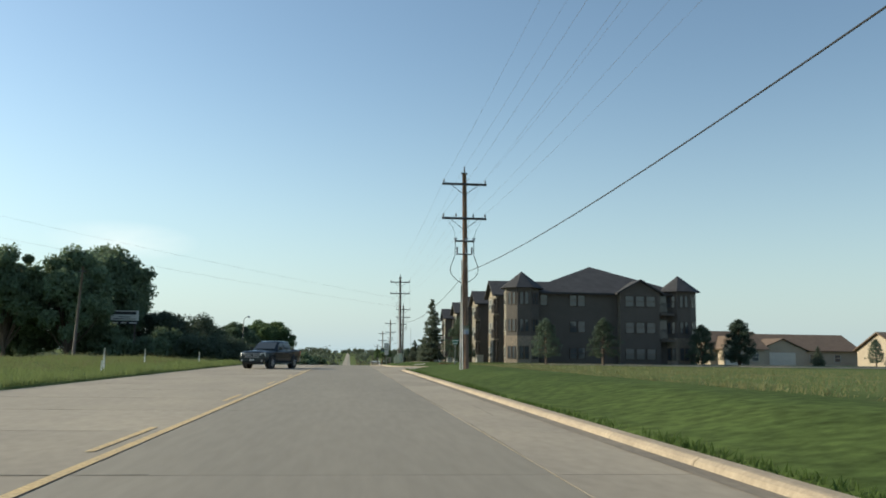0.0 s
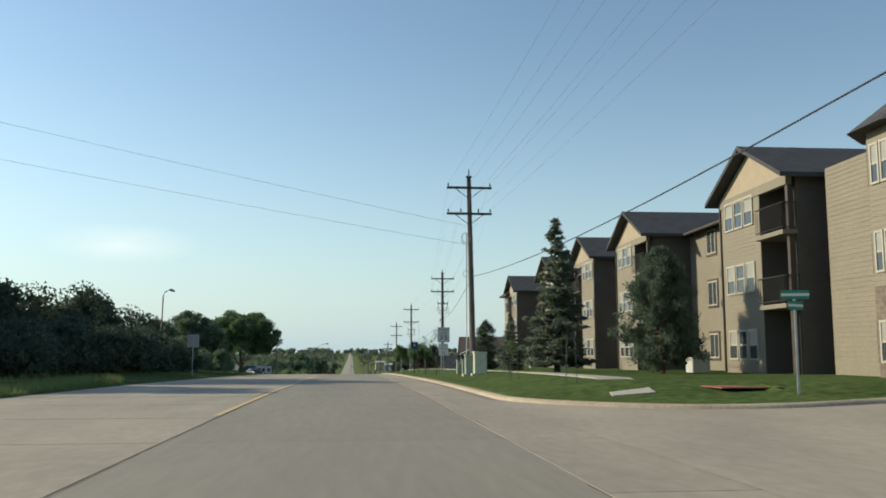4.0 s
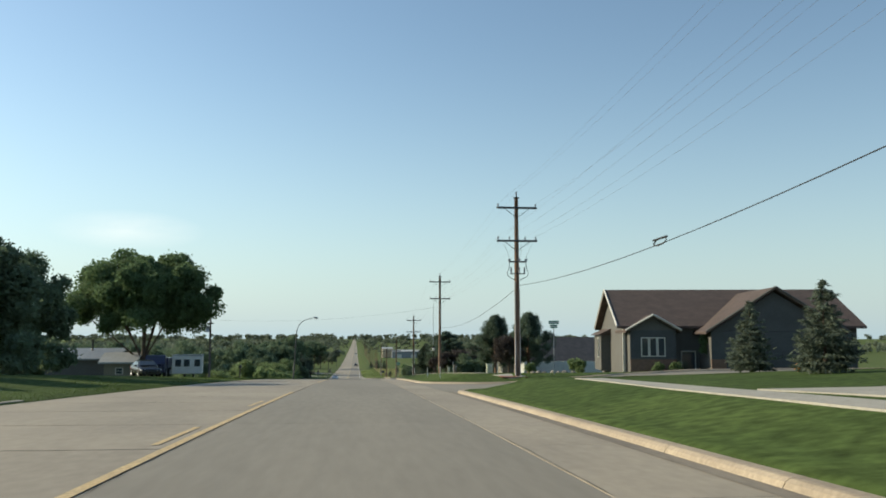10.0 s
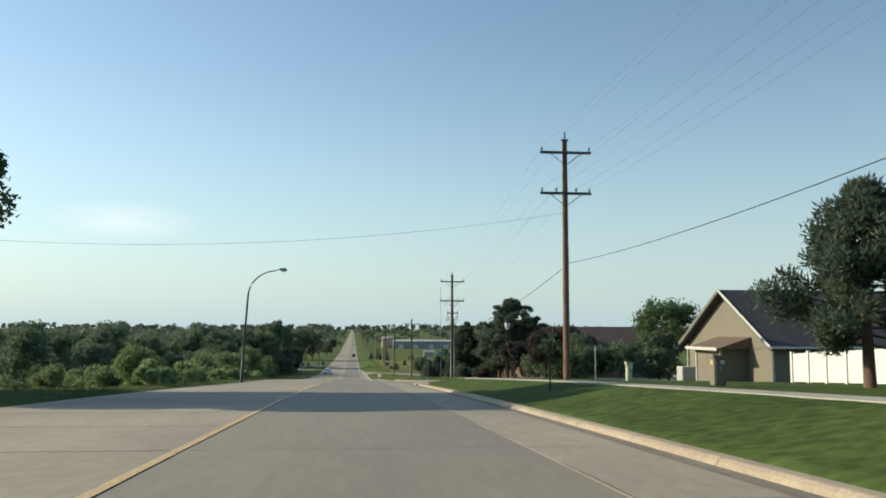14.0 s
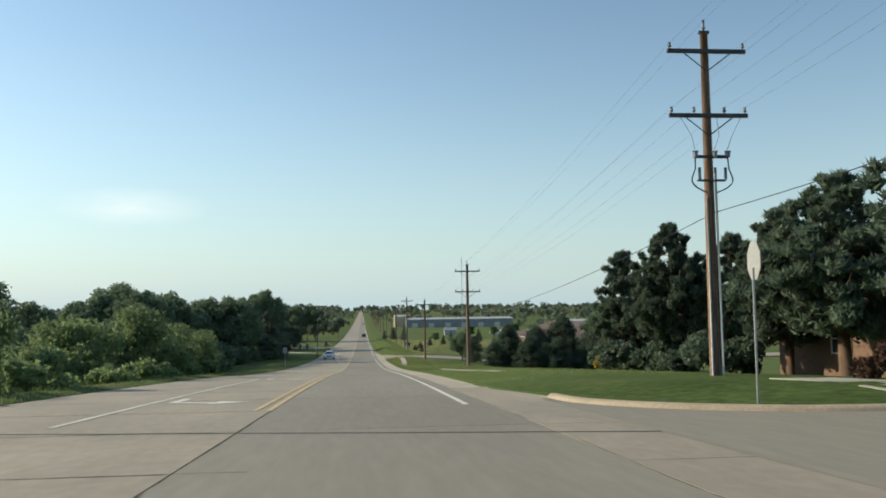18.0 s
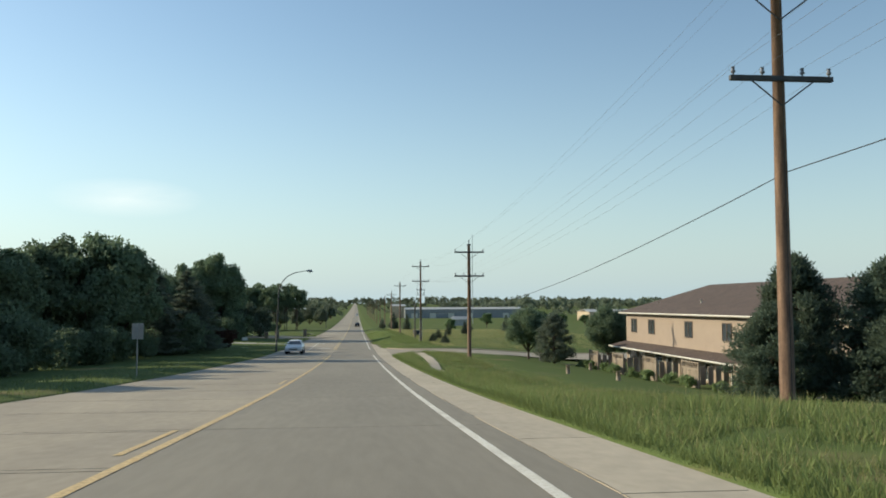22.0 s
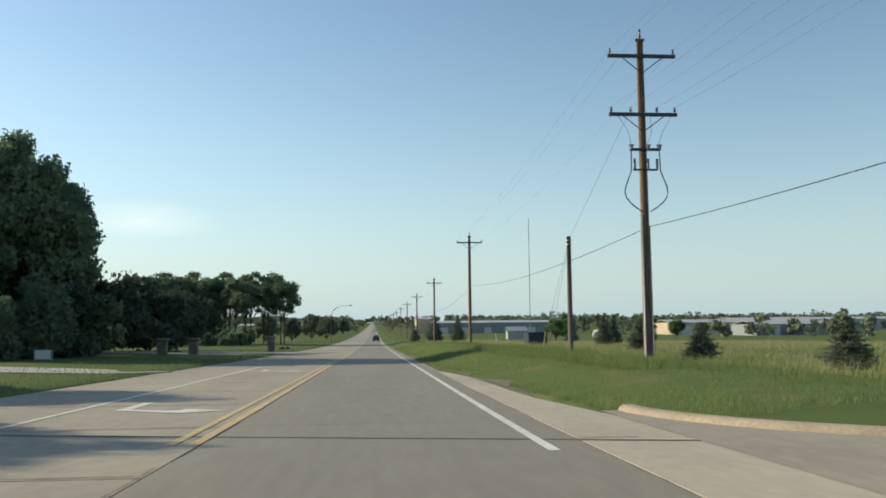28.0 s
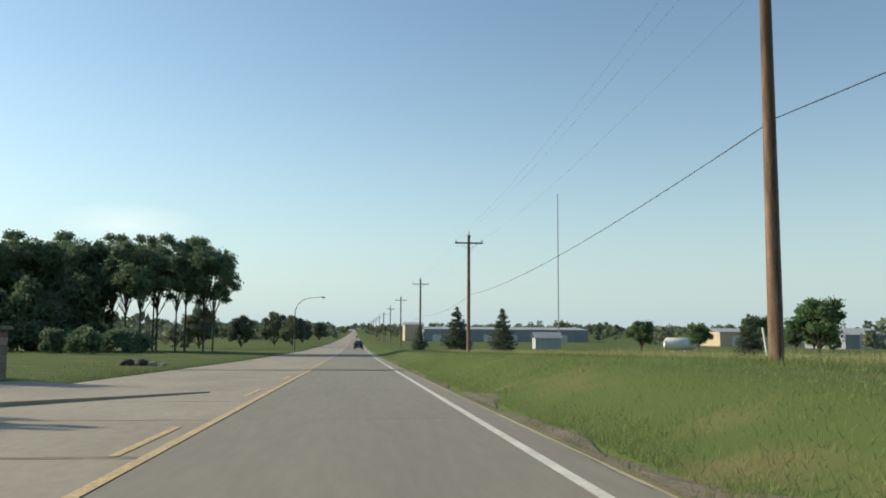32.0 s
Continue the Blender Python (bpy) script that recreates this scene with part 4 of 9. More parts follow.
def open_pine(key, h, width, seed, whorls=8, bare=0.14, per=120, needle=0.055):
    """An open pine: whorls of upcurved boughs that carry their needles in separate rounded pads, with sky between."""
    rng = np.random.default_rng(seed)
    cen, rad = [], []
    bm = bmesh.new()
    r = 0.016 * h + 0.035
    tube(bm, [(0, 0, -0.3), (0.06, 0.02, h * 0.45), (-0.03, 0.03, h * 0.97)], [r * 1.25, r * 0.8, 0.03], 8)
    for w in range(whorls):
        u = w / (whorls - 1)
        n = 8 if u < 0.7 else 6
        for k in range(n):
            uu = min(max(u + rng.uniform(-0.5, 0.5) / whorls, 0), 0.99)
            z = h * (bare + (0.93 - bare) * uu)
            L = width * min(1.0, (uu + 0.3) / 0.45) * (1.03 - uu) ** 0.55 * rng.uniform(0.6, 1.12)
            a = 6.2832 * (k + 0.5 * (w % 2)) / n + rng.normal(0, 0.25)
            d = np.array([math.cos(a), math.sin(a), 0])
            b = np.array([0.03, 0.02, z])
            mid, e = b + d * L * 0.55 + np.array([0, 0, 0.02 * L]), b + d * L + np.array([0, 0, L * rng.uniform(0.15, 0.5)])
            tube(bm, [b, mid, e], [r * 0.34 * (1.1 - uu), r * 0.2, 0.012], 5, False)
            m = max(3, int(3 + 3.0 * L))
            for q in range(m):
                t = 0.38 + 0.62 * (q + rng.uniform(0, 0.7)) / m
                c = b + (mid - b) * min(t / 0.55, 1) if t < 0.55 else mid + (e - mid) * (t - 0.55) / 0.45
                side = np.array([-d[1], d[0], 0]) * rng.normal(0, 0.2 * L * t)
                cen.append(c + side + np.array([0, 0, rng.uniform(-0.15, 0.35)]))
                rad.append(0.038 * h * rng.uniform(0.55, 1.35) * (1.15 - 0.5 * uu))
    for q in range(5):
        cen.append(np.array([rng.normal(0, 0.1), rng.normal(0, 0.1), h * (0.9 + 0.022 * q)]))
        rad.append(0.03 * h)
    cen, rad = np.array(cen), np.array(rad)
    p, o = blob_points(rng, cen, rad, per, 0.35)
    q = np.concatenate([leaf_quads(rng, p, o * 0.3, needle, 2.6, o + np.array([0, 0, 1.1])), inner_leaves(rng, cen, rad, 8, needle * 2.5)])
    trunk = bpy.data.meshes.new("trunk")
    bm.to_mesh(trunk)
    bm.free()
    TREES[key] = (trunk, quads_mesh("crown", q), h)


def plant(key, x, y, h, label, category="tree", leaf="leaf_green", bark="bark", name="tree", group="", wide=1.0, turn=None, sink=0.0):
    trunk, crown, h0 = TREES[key]
    s = h / h0
    m = pose(x, y, gz(x, y) - sink, 0, 0, (x * 37 + y * 91) % 360 if turn is None else turn) @ Matrix.Diagonal((s * wide, s * wide, s, 1))
    t = thing(name, m, label, category, group)
    for nm, me, mt in (("trunk", trunk, bark), ("crown", crown, leaf)):
        if not me.materials:
            me.materials.append(MAT[mt])
        ob = new(nm, me)
        ob.parent = t
        if me.materials[0] != MAT[mt]:
            ob.material_slots[0].link = "OBJECT"
            ob.material_slots[0].material = MAT[mt]
    return t


def thicket(name, spots, per, leaf, material, label, seed, category="shrubs", stems=True):
    """Bushes grown together: spots of (x, y, height, radius)."""
    rng = np.random.default_rng(seed)
    cen, rad = [], []
    for x, y, h, r in spots:
        k = max(3, int(5 * h / r))
        for _ in range(k):
            a, d = rng.uniform(0, 6.2832), r * math.sqrt(rng.uniform(0, 1)) * 0.8
            z = rng.uniform(0.15, 0.85) * h
            rr = r * rng.uniform(0.35, 0.6)
            cen.append((x + d * math.cos(a) * (1.1 - 0.5 * z / h), y + d * math.sin(a) * (1.1 - 0.5 * z / h), gz(x, y) + z))
            rad.append(rr)
    p, o = blob_points(rng, np.array(cen), np.array(rad), per, 0.6)
    q = np.concatenate([leaf_quads(rng, p, o, leaf), inner_leaves(rng, np.array(cen), np.array(rad), max(12, per // 10), leaf * 2.6)])
    ob = link(name, quads_mesh(name, q), MAT[material])
    return tagged(ob, label, category, kind="stuff")


broadleaf("round", 13.2, 8.3, 3.9, 150, 760, 0.15, 11, 0.21, 1.0, limbs=8, fork=2.0)
broadleaf("broad", 12.0, 5.4, 0.6, 90, 340, 0.185, 12, 0.28)
broadleaf("tall", 14.0, 4.6, 0.9, 92, 340, 0.18, 13, 0.29)
broadleaf("tall_near", 14.0, 5.0, 0.6, 130, 330, 0.17, 25, 0.25)
broadleaf("ragged", 13.5, 2.9, 4.6, 46, 150, 0.16, 14, 0.27, girth=0.36, inner=0)
broadleaf("ragged_slim", 13.0, 2.2, 5.4, 34, 150, 0.16, 24, 0.3, girth=0.33, inner=0)
broadleaf("small", 4.6, 1.75, 0.8, 44, 150, 0.1, 15, 0.34)
broadleaf("young", 3.0, 1.1, 0.95, 54, 330, 0.045, 19, 0.32, girth=0.42)
broadleaf("lawn_tree", 5.4, 2.5, 0.8, 90, 420, 0.07, 16, 0.29)
broadleaf("cotton", 8.5, 2.3, -1.2, 100, 360, 0.1, 17, 0.33)
broadleaf("sparse", 3.2, 0.62, 1.55, 30, 16, 0.034, 18, 0.3, girth=0.4, limbs=3, inner=0)
broadleaf("airy", 5.0, 2.6, 1.5, 60, 110, 0.065, 26, 0.19, girth=0.5)
spruce("spruce_tall", 9.0, 1.9, 21, 38)
spruce("spruce_wide", 5.0, 1.75, 22, 28, 0.05)
spruce("spruce_slim", 4.5, 1.3, 23, 26, 0.08)
open_pine("pine_big", 7.0, 2.9, 31, 10, 0.22, 100, 0.047)
open_pine("pine_open", 6.6, 2.5, 37, 9, 0.14, 100, 0.047)
pine("pine_dense", 7.0, 2.7, 33, 92, 0.05, 105, 0.16)
pine("pine_thin", 6.5, 2.1, 34, 58, 0.15, 55, 0.16)
pine("pine_yard", 5.4, 2.3, 35, 60, 0.2, 250, 0.12, 0.62)
pine("pine_slope", 5.0, 2.1, 36, 80, 0.03, 170, 0.12, 0.6)

# ---- trees and shrubs, along the right ----
for x, y, h in ((18.7, 78, 4.0), (24.1, 78, 4.1)):
    plant("pine_thin", x, y, h, "thin young conifer planted before the dark apartment wall", leaf="leaf_pine", name="conifer", wide=1.1)
plant("pine_dense", 35.3, 82, 3.8, "rounded dense pine on the lawn beside the apartments", leaf="leaf_pine", bark="bark_red", name="pine")
plant("pine_dense", 43.9, 92, 4.9, "broad dense pine before the cream houses", leaf="leaf_pine", bark="bark_red", name="pine")
plant("spruce_wide", 52, 90, 2.2, "low dark spruce near the parking lot", leaf="leaf_spruce", name="spruce")
plant("spruce_wide", 62, 92, 2.3, "low dark spruce near the parking lot", leaf="leaf_spruce", name="spruce")
plant("pine_thin", 64, 98, 3.2, "thin conifer in front of cream houses", leaf="leaf_pine", name="conifer")
plant("spruce_tall", 10.35, 101.7, 7.5, "tall narrow spruce standing beside the apartment bays", leaf="leaf_spruce", name="spruce", wide=0.98)
plant("pine_dense", 12.9, 94.5, 4.9, "bushy dark pine close to the apartment wall", leaf="leaf_pine", bark="bark_red", name="pine", wide=0.85)
plant("spruce_wide", 9.9, 122.5, 3.2, "blue-green spruce on the lawn by the apartments", leaf="leaf_spruce", name="spruce", group="lawn spruces")
plant("spruce_slim", 11.1, 130.0, 2.7, "blue-green spruce on the lawn by the apartments", leaf="leaf_spruce", name="spruce", group="lawn spruces")
plant("spruce_wide", 10.4, 114.0, 3.4, "blue-green spruce on the lawn by the apartments", leaf="leaf_spruce", name="spruce", group="lawn spruces", wide=0.8)
plant("spruce_slim", 14.2, 152.0, 2.6, "blue-green spruce on the lawn by the apartments", leaf="leaf_spruce", name="spruce", group="lawn spruces", wide=0.9)
plant("spruce_wide", 13.2, 143.7, 3.3, "broad spruce near the end of the apartments", leaf="leaf_spruce", name="spruce", group="lawn spruces")
plant("pine_thin", 16.6, 164.0, 5.5, "open pine with pale gaps behind the sidewalk", leaf="leaf_spruce", bark="bark_red", name="pine")
plant("spruce_wide", 21.5, 185.0, 3.0, "dense spruce on the house lawn", leaf="leaf_spruce", name="spruce", group="house lawn spruces", wide=0.85)
plant("spruce_wide", 16.75, 177.0, 3.3, "dense spruce on the house lawn", leaf="leaf_spruce", name="spruce", group="house lawn spruces")
plant("spruce_wide", 18.1, 185.5, 3.2, "dense spruce on the house lawn", leaf="leaf_spruce", name="spruce", group="house lawn spruces")
plant("young", 5.75, 152.0, 2.9, "young round-headed tree with a white trunk guard", leaf="leaf_green", bark="bark_white", name="young_tree", wide=0.78)
plant("young", 6.3, 135.5, 2.55, "leafy young maple on the verge", leaf="leaf_green", name="young_tree", wide=1.1)
plant("small", 24.0, 204.0, 3.0, "slender tree beside the grey house porch", leaf="leaf_green", name="young_tree", wide=0.6)
plant("pine_yard", 15.9, 224.5, 5.2, "wide dark pine by the white fence", leaf="leaf_pine", bark="bark_red", name="pine")
plant("pine_yard", 13.75, 229.6, 5.3, "dense rounded pine near the tan garage", leaf="leaf_pine", bark="bark_red", name="pine", turn=140)
plant("small", 13.7, 222.4, 3.5, "dark purple-leaved plum between the pines", leaf="leaf_plum", name="plum_tree", wide=1.15)
plant("airy", 20.5, 262, 5.6, "light open-crowned tree behind the tan house", leaf="leaf_green", name="tree")
for x, y, h in ((12.4, 262, 3.4), (14.8, 266, 3.9), (17, 270, 3.6), (11.6, 268, 2.8)):
    plant("small", x, y, h, "small dark tree in the garden row", leaf="leaf_plum", name="garden_tree", group="garden row trees")
plant("sparse", 6.3, 234.3, 1.9, "young staked tree with feathery leaves", leaf="leaf_green", name="young_tree", wide=1.3)
plant("pine_big", 16.6, 299.5, 7.1, "large spreading dark pine at the street corner", leaf="leaf_pine", bark="bark_red", name="pine", wide=1.32)
plant("pine_big", 15.3, 288.9, 7.5, "tall spreading dark pine with a bare grey trunk", leaf="leaf_pine", bark="bark", name="pine", turn=70, wide=1.38)
plant("pine_big", 13.5, 307.8, 6.5, "dark pine in the corner grove", leaf="leaf_pine", bark="bark_red", name="pine", turn=200, wide=0.85)
plant("pine_big", 17.9, 311.5, 7.0, "dark pine at the back of the corner grove", leaf="leaf_pine", bark="bark_red", name="pine", turn=310)
plant("pine_big", 17.2, 304.6, 6.9, "dark pine in the corner grove", leaf="leaf_pine", bark="bark_red", name="pine", turn=30, wide=1.1)
plant("pine_open", 14.1, 316.6, 6.5, "open-branched pine above the slope", leaf="leaf_pine", bark="bark_red", name="pine", turn=120)
plant("pine_open", 16.6, 318.4, 5.2, "open-branched pine above the slope", leaf="leaf_pine", bark="bark_red", name="pine", turn=250)
for x, y, h, w, a in ((18.6, 362.5, 5.0, 1.1, 20), (21.4, 362.0, 6.2, 1.15, 60), (15.7, 363.3, 4.9, 1.0, 260), (17.2, 359.0, 3.6, 1.2, 130), (20.2, 358.5, 3.8, 1.2, 310), (23.6, 359.0, 4.6, 1.1, 200), (13.9, 361.5, 3.0, 1.2, 75)):
    plant("pine_slope", x, y, h, "fuzzy dark pine branched to the ground below the road", leaf="leaf_pine", bark="bark_red", name="pine", group="slope pines", turn=a, wide=w)
plant("cotton", 27.0, 360.0, 9.0, "upright bright green cottonwood by the slope", leaf="leaf_green", name="tree", wide=1.5)
plant("lawn_tree", 16.7, 415.0, 4.8, "round green shade tree beside the side street", leaf="leaf_oak", name="tree")
plant("pine_dense", 17.9, 409.5, 4.2, "dark pointed conifer on the townhouse lawn", leaf="leaf_spruce", name="conifer", wide=1.2)
plant("lawn_tree", 24.6, 415.0, 5.7, "round green shade tree by the townhouse corner", leaf="leaf_oak", name="tree", wide=0.9)
for x, y, h in ((11.3, 585, 4.9), (14.6, 575, 4.4), (8.6, 604, 3.4), (17.2, 490.7, 2.3), (22.0, 505, 2.6),  (36.5, 540, 4.0), (29, 552, 3.3)):
    plant("spruce_wide", x, y, h, "dark conical spruce in the roadside field", leaf="leaf_spruce", name="spruce", group="field spruces", wide=0.95)
for x, y, h in ((11.4, 456.9, 1.25), (12.35, 449.4, 1.4), (13.4, 470.2, 1.5)):
    plant("spruce_wide", x, y, h, "low spreading young spruce in tall grass", leaf="leaf_spruce", name="spruce", group="young field spruces", wide=1.5)
for x, y, h in ((44, 620, 5.3), (54, 622, 4.9), (61.5, 618, 6.2), (70, 622, 5.0), (83, 640, 4.6), (22, 530, 3.2), (98, 600, 5.4)):
    plant("small", x, y, h, "small leafy tree standing in the field", leaf="leaf_green", name="field_tree", group="field trees", wide=1.1)


# ---- trees and shrubs, along the left ----
for x, y, h, k in ((-31.5, 120, 15.8, "tall"), (-30, 114, 14.2, "broad"), (-31, 101, 12.4, "broad"), (-37, 99, 12.8, "tall"), (-43, 106, 12.8, "broad")):
    plant(k, x, y, h, "tall dark old tree behind the rough meadow", leaf="leaf_oak")
# Hedgerow and low hedge have their shade put into the leaf colour
thicket("hedgerow", [(-24.5 + 0.08 * i + random.uniform(-1.5, 1.5), 112 + i * 3.2, random.uniform(4.2, 7.2), random.uniform(2.4, 3.4)) for i in range(17)], 420, 0.14, "leaf_hedge_shaded", "dense dark hedgerow along the far verge", 41)
thicket("low_hedge", [(-17.0 + random.uniform(-1, 1), 98 + i * 2.4, random.uniform(2.4, 3.6), random.uniform(1.8, 2.4)) for i in range(24)], 340, 0.105, "leaf_hedge_shaded", "low dark shrubs edging the road", 42)
plant("tall_near", -25.6, 207, 10.6, "tall dark ash tree by the drive", leaf="leaf_oak", wide=1.4)
plant("broad", -25.5, 218, 9.5, "broad dark tree by the drive", leaf="leaf_oak")
plant("broad", -29.0, 196, 8.0, "dark bushy tree behind the drive", leaf="leaf_oak", turn=90)
plant("broad", -23.5, 186, 5.0, "dark low bushy tree near the drive", leaf="leaf_oak", turn=200)
plant("round", -22.6, 245.6, 13.8, "large round-headed oak beside the yard", leaf="leaf_green", name="oak_tree", turn=15, wide=1.0)
thicket("ravine_shrubs", [(random.uniform(-34, -13.5), 268 + i * 1.5, random.uniform(3.2, 5.6), random.uniform(1.6, 2.8)) for i in range(46)], 420, 0.1, "leaf_shrub", "bright green willow shrubs filling the ravine", 43)
thicket("willow_shrubs", [(random.uniform(-18, -13.2), 298 + i * 2.0, random.uniform(4.4, 6.0), random.uniform(1.7, 2.5)) for i in range(27)], 520, 0.09, "leaf_shrub", "light green willow shrubs leaning to the road", 58)
thicket("roadside_weeds", [(random.uniform(-13.2, -11.2), 258 + i * 2.4, random.uniform(0.8, 1.6), random.uniform(0.7, 1.2)) for i in range(34)], 90, 0.1, "leaf_shrub", "weedy saplings along the edge of the road", 44)
for i, (x, y, h) in enumerate(((-20, 350, 7.5), (-24, 361, 8.5), (-25, 371, 9.0), (-25.5, 380, 9.5), (-26, 389, 10.0), (-25, 398, 10.0), (-24, 408, 10.0), (-29, 366, 10.0), (-30, 384, 11), (-31, 402, 11), (-20.2, 408, 10.2), (-34, 452, 11.0), (-37, 444, 11.5))):
    plant(("broad", "tall")[i % 2], x, y, h, "dense dark tree shading the roadside", leaf="leaf_oak", group="roadside tree belt")
for x, y, h in ((-16.8, 425, 8.4), (-18.2, 417, 8.0), (-17.2, 433, 7.8), (-21, 421, 9.0)):
    plant("spruce_tall", x, y, h, "large dark spruce shading the road", leaf="leaf_spruce", name="spruce", wide=1.75)
for x, y, h in ((-26, 431, 10.0), (-30, 439, 11.0), (-27, 447, 10.5), (-24.5, 455, 9.0)):
    plant("broad", x, y, h, "dark leafy tree behind the spruces", leaf="leaf_oak", group="roadside tree belt")
for x, y, h in ((-23.4, 487.5, 15.5), (-26.0, 491.5, 14.5), (-28, 484, 13.5)):
    plant("tall_near", x, y, h, "tall leafy tree beside the entrance road", leaf="leaf_oak")
thicket("shade_shrubs", [(-16.5 - (2.5 if 12 < i < 30 else 0) + random.uniform(-1.2, 1.2), 340 + i * 2.6, random.uniform(2.2, 4.0), random.uniform(1.6, 2.4)) for i in range(36)], 300, 0.11, "leaf_oak", "dark undergrowth under the roadside trees", 45)
thicket("wood_edge", [(-23 - (i % 3) * 4 + random.uniform(-1, 1), 345 + i * 3.4, random.uniform(3.5, 6.0), random.uniform(2.2, 3.2)) for i in range(32)], 280, 0.17, "leaf_oak", "dark undergrowth inside the roadside belt", 48)
thicket("corner_shade_shrubs", [(-20.5 - (i % 4) * 2.8 + random.uniform(-1, 1), 476 + i * 1.3, random.uniform(3.0, 5.5), random.uniform(1.8, 2.6)) for i in range(14)], 190, 0.17, "leaf_oak", "dark shrubs under the tall trees by the entrance", 61)
# Same darkened leaf: this hedge's shade lies in its colour
thicket("entrance_hedge", [(-20.5 - (i % 4) * 3.0 + random.uniform(-1, 1), 488 + i * 2.6, random.uniform(5.0, 7.5), random.uniform(2.6, 3.4)) for i in range(15)], 150, 0.26, "leaf_hedge_shaded", "dark shadowed hedge behind the entrance lawn", 49)
thicket("ravine_woods", [(-38 - (i % 6) * 7.5 + random.uniform(-3, 3), 285 + i * 2.2, random.uniform(7.5, 12.0), random.uniform(3.0, 4.2)) for i in range(64)], 230, 0.2, "leaf_oak", "dense dark woods filling the valley behind the shrubs", 50)
thicket("red_shrub", [(-15.2, 441, 2.6, 1.4)], 260, 0.1, "leaf_red", "dark red barberry shrub under the spruces", 46)
for i in range(24):
    plant(("ragged", "ragged_slim")[i % 2], -17.2 - (i % 12) * 2.6 - random.uniform(0, 1.2), 593 + (i // 11) * 7 + random.uniform(-4, 4), random.uniform(13.0, 15.5), "tall thin-trunked tree in an open grove", leaf="leaf_oak", group="grove trees", wide=1.2)
thicket("grove_shade", [(-31 - (i % 6) * 3.2 + random.uniform(-1, 1), 588 + (i // 6) * 6 + random.uniform(-2, 2), random.uniform(6.5, 10.0), random.uniform(2.4, 3.2)) for i in range(14)], 130, 0.24, "leaf_oak", "dense shaded growth at the heart of the grove", 59)
thicket("drive_shrubs", [(-19.5 - (i % 3) * 2.6 + random.uniform(-1, 1), 183 + i * 2.4, random.uniform(1.8, 3.6), random.uniform(1.4, 2.1)) for i in range(15)], 170, 0.15, "leaf_oak", "dark shrubs under the trees by the drive", 60)
thicket("garden_shrubs", [(13.0 + (i % 6) * 1.5 + random.uniform(-0.5, 0.5), 262 + (i // 6) * 3.0 + random.uniform(-1, 1), random.uniform(1.8, 3.4), random.uniform(1.1, 1.6)) for i in range(14)], 170, 0.09, "leaf_oak", "dark garden shrubs and small trees in shade", 62)
thicket("grove_undergrowth", [(random.uniform(-46, -20), 575 + random.uniform(-14, 24), random.uniform(1.4, 2.6), random.uniform(1.4, 2.4)) for i in range(26)], 110, 0.18, "leaf_oak", "low dark growth under the grove", 47)
for i, (x, y, h) in enumerate(((-34, 505, 10), (-38, 496, 11), (-31, 515, 9), (-42, 512, 12), (-36, 524, 10), (-44, 530, 11))):
    plant(("broad", "tall")[i % 2], x, y, h, "dark leafy tree behind the gateway", leaf="leaf_oak", group="gateway trees")
for x, y, h in ((-14, 690, 7), (-19, 700, 8), (-16, 760, 7), (-22, 780, 8), (-15, 860, 8), (-26, 640, 7), (-21, 655, 6)):
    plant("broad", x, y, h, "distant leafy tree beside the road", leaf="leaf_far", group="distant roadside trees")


def far_woods(name, count, xr, yr, hr, seed, label):
    rng = np.random.default_rng(seed)
    cen, rad = [], []
    for _ in range(count):
        x, y = rng.uniform(*xr), rng.uniform(*yr)
        h = rng.uniform(*hr)
        for _k in range(4):
            cen.append((x + rng.normal() * h * 0.35, y + rng.normal() * h * 0.35, gz(x, y) + h * rng.uniform(0.3, 0.85)))
            rad.append(h * rng.uniform(0.22, 0.38))
    p, o = blob_points(rng, np.array(cen), np.array(rad), 26, 0.6)
    # Far trees take their haze from the leaf's base colour
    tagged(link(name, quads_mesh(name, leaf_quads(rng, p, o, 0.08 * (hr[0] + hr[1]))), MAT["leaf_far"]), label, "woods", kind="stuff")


far_woods("far_woods", 150, (-330, -60), (420, 760), (8, 13), 51, "hazy woodland across the valley")
far_woods("far_woods", 380, (-900, -40), (900, 1800), (9, 15), 52, "hazy distant tree line")
far_woods("far_woods", 240, (140, 1000), (1100, 1900), (9, 15), 53, "hazy distant tree line behind the sheds")
far_woods("far_woods", 420, (-1700, 1900), (2400, 3600), (14, 24), 54, "hazy tree line on the horizon")
far_woods("far_woods", 210, (-190, -15), (640, 1500), (3.5, 7.5), 71, "scattered hazy trees on the far slope")
far_woods("far_woods", 60, (14, 170), (950, 1700), (2.5, 5), 72, "scattered hazy trees on the far slope")
far_woods("far_woods", 150, (-420, -14), (1500, 2600), (6, 12), 73, "hazy trees climbing the far hill")
far_woods("far_woods", 150, (14, 420), (1500, 2600), (6, 12), 74, "hazy trees climbing the far hill")
far_woods("far_woods", 26, (60, 330), (640, 900), (4, 7), 55, "scattered trees among the sheds")
far_woods("far_woods", 12, (30, 120), (455, 640), (1.6, 2.8), 56, "low bushes in the rough field")


# ---- utility poles and wires ----
def insulator(x, z, h=0.2):
    bm = bmesh.new()
    tube(bm, [(x, 0, z), (x, 0, z + 0.05), (x, 0, z + 0.07), (x, 0, z + 0.11), (x, 0, z + 0.12), (x, 0, z + h)], [0.02, 0.02, 0.055, 0.06, 0.035, 0.045], 8)
    return bm


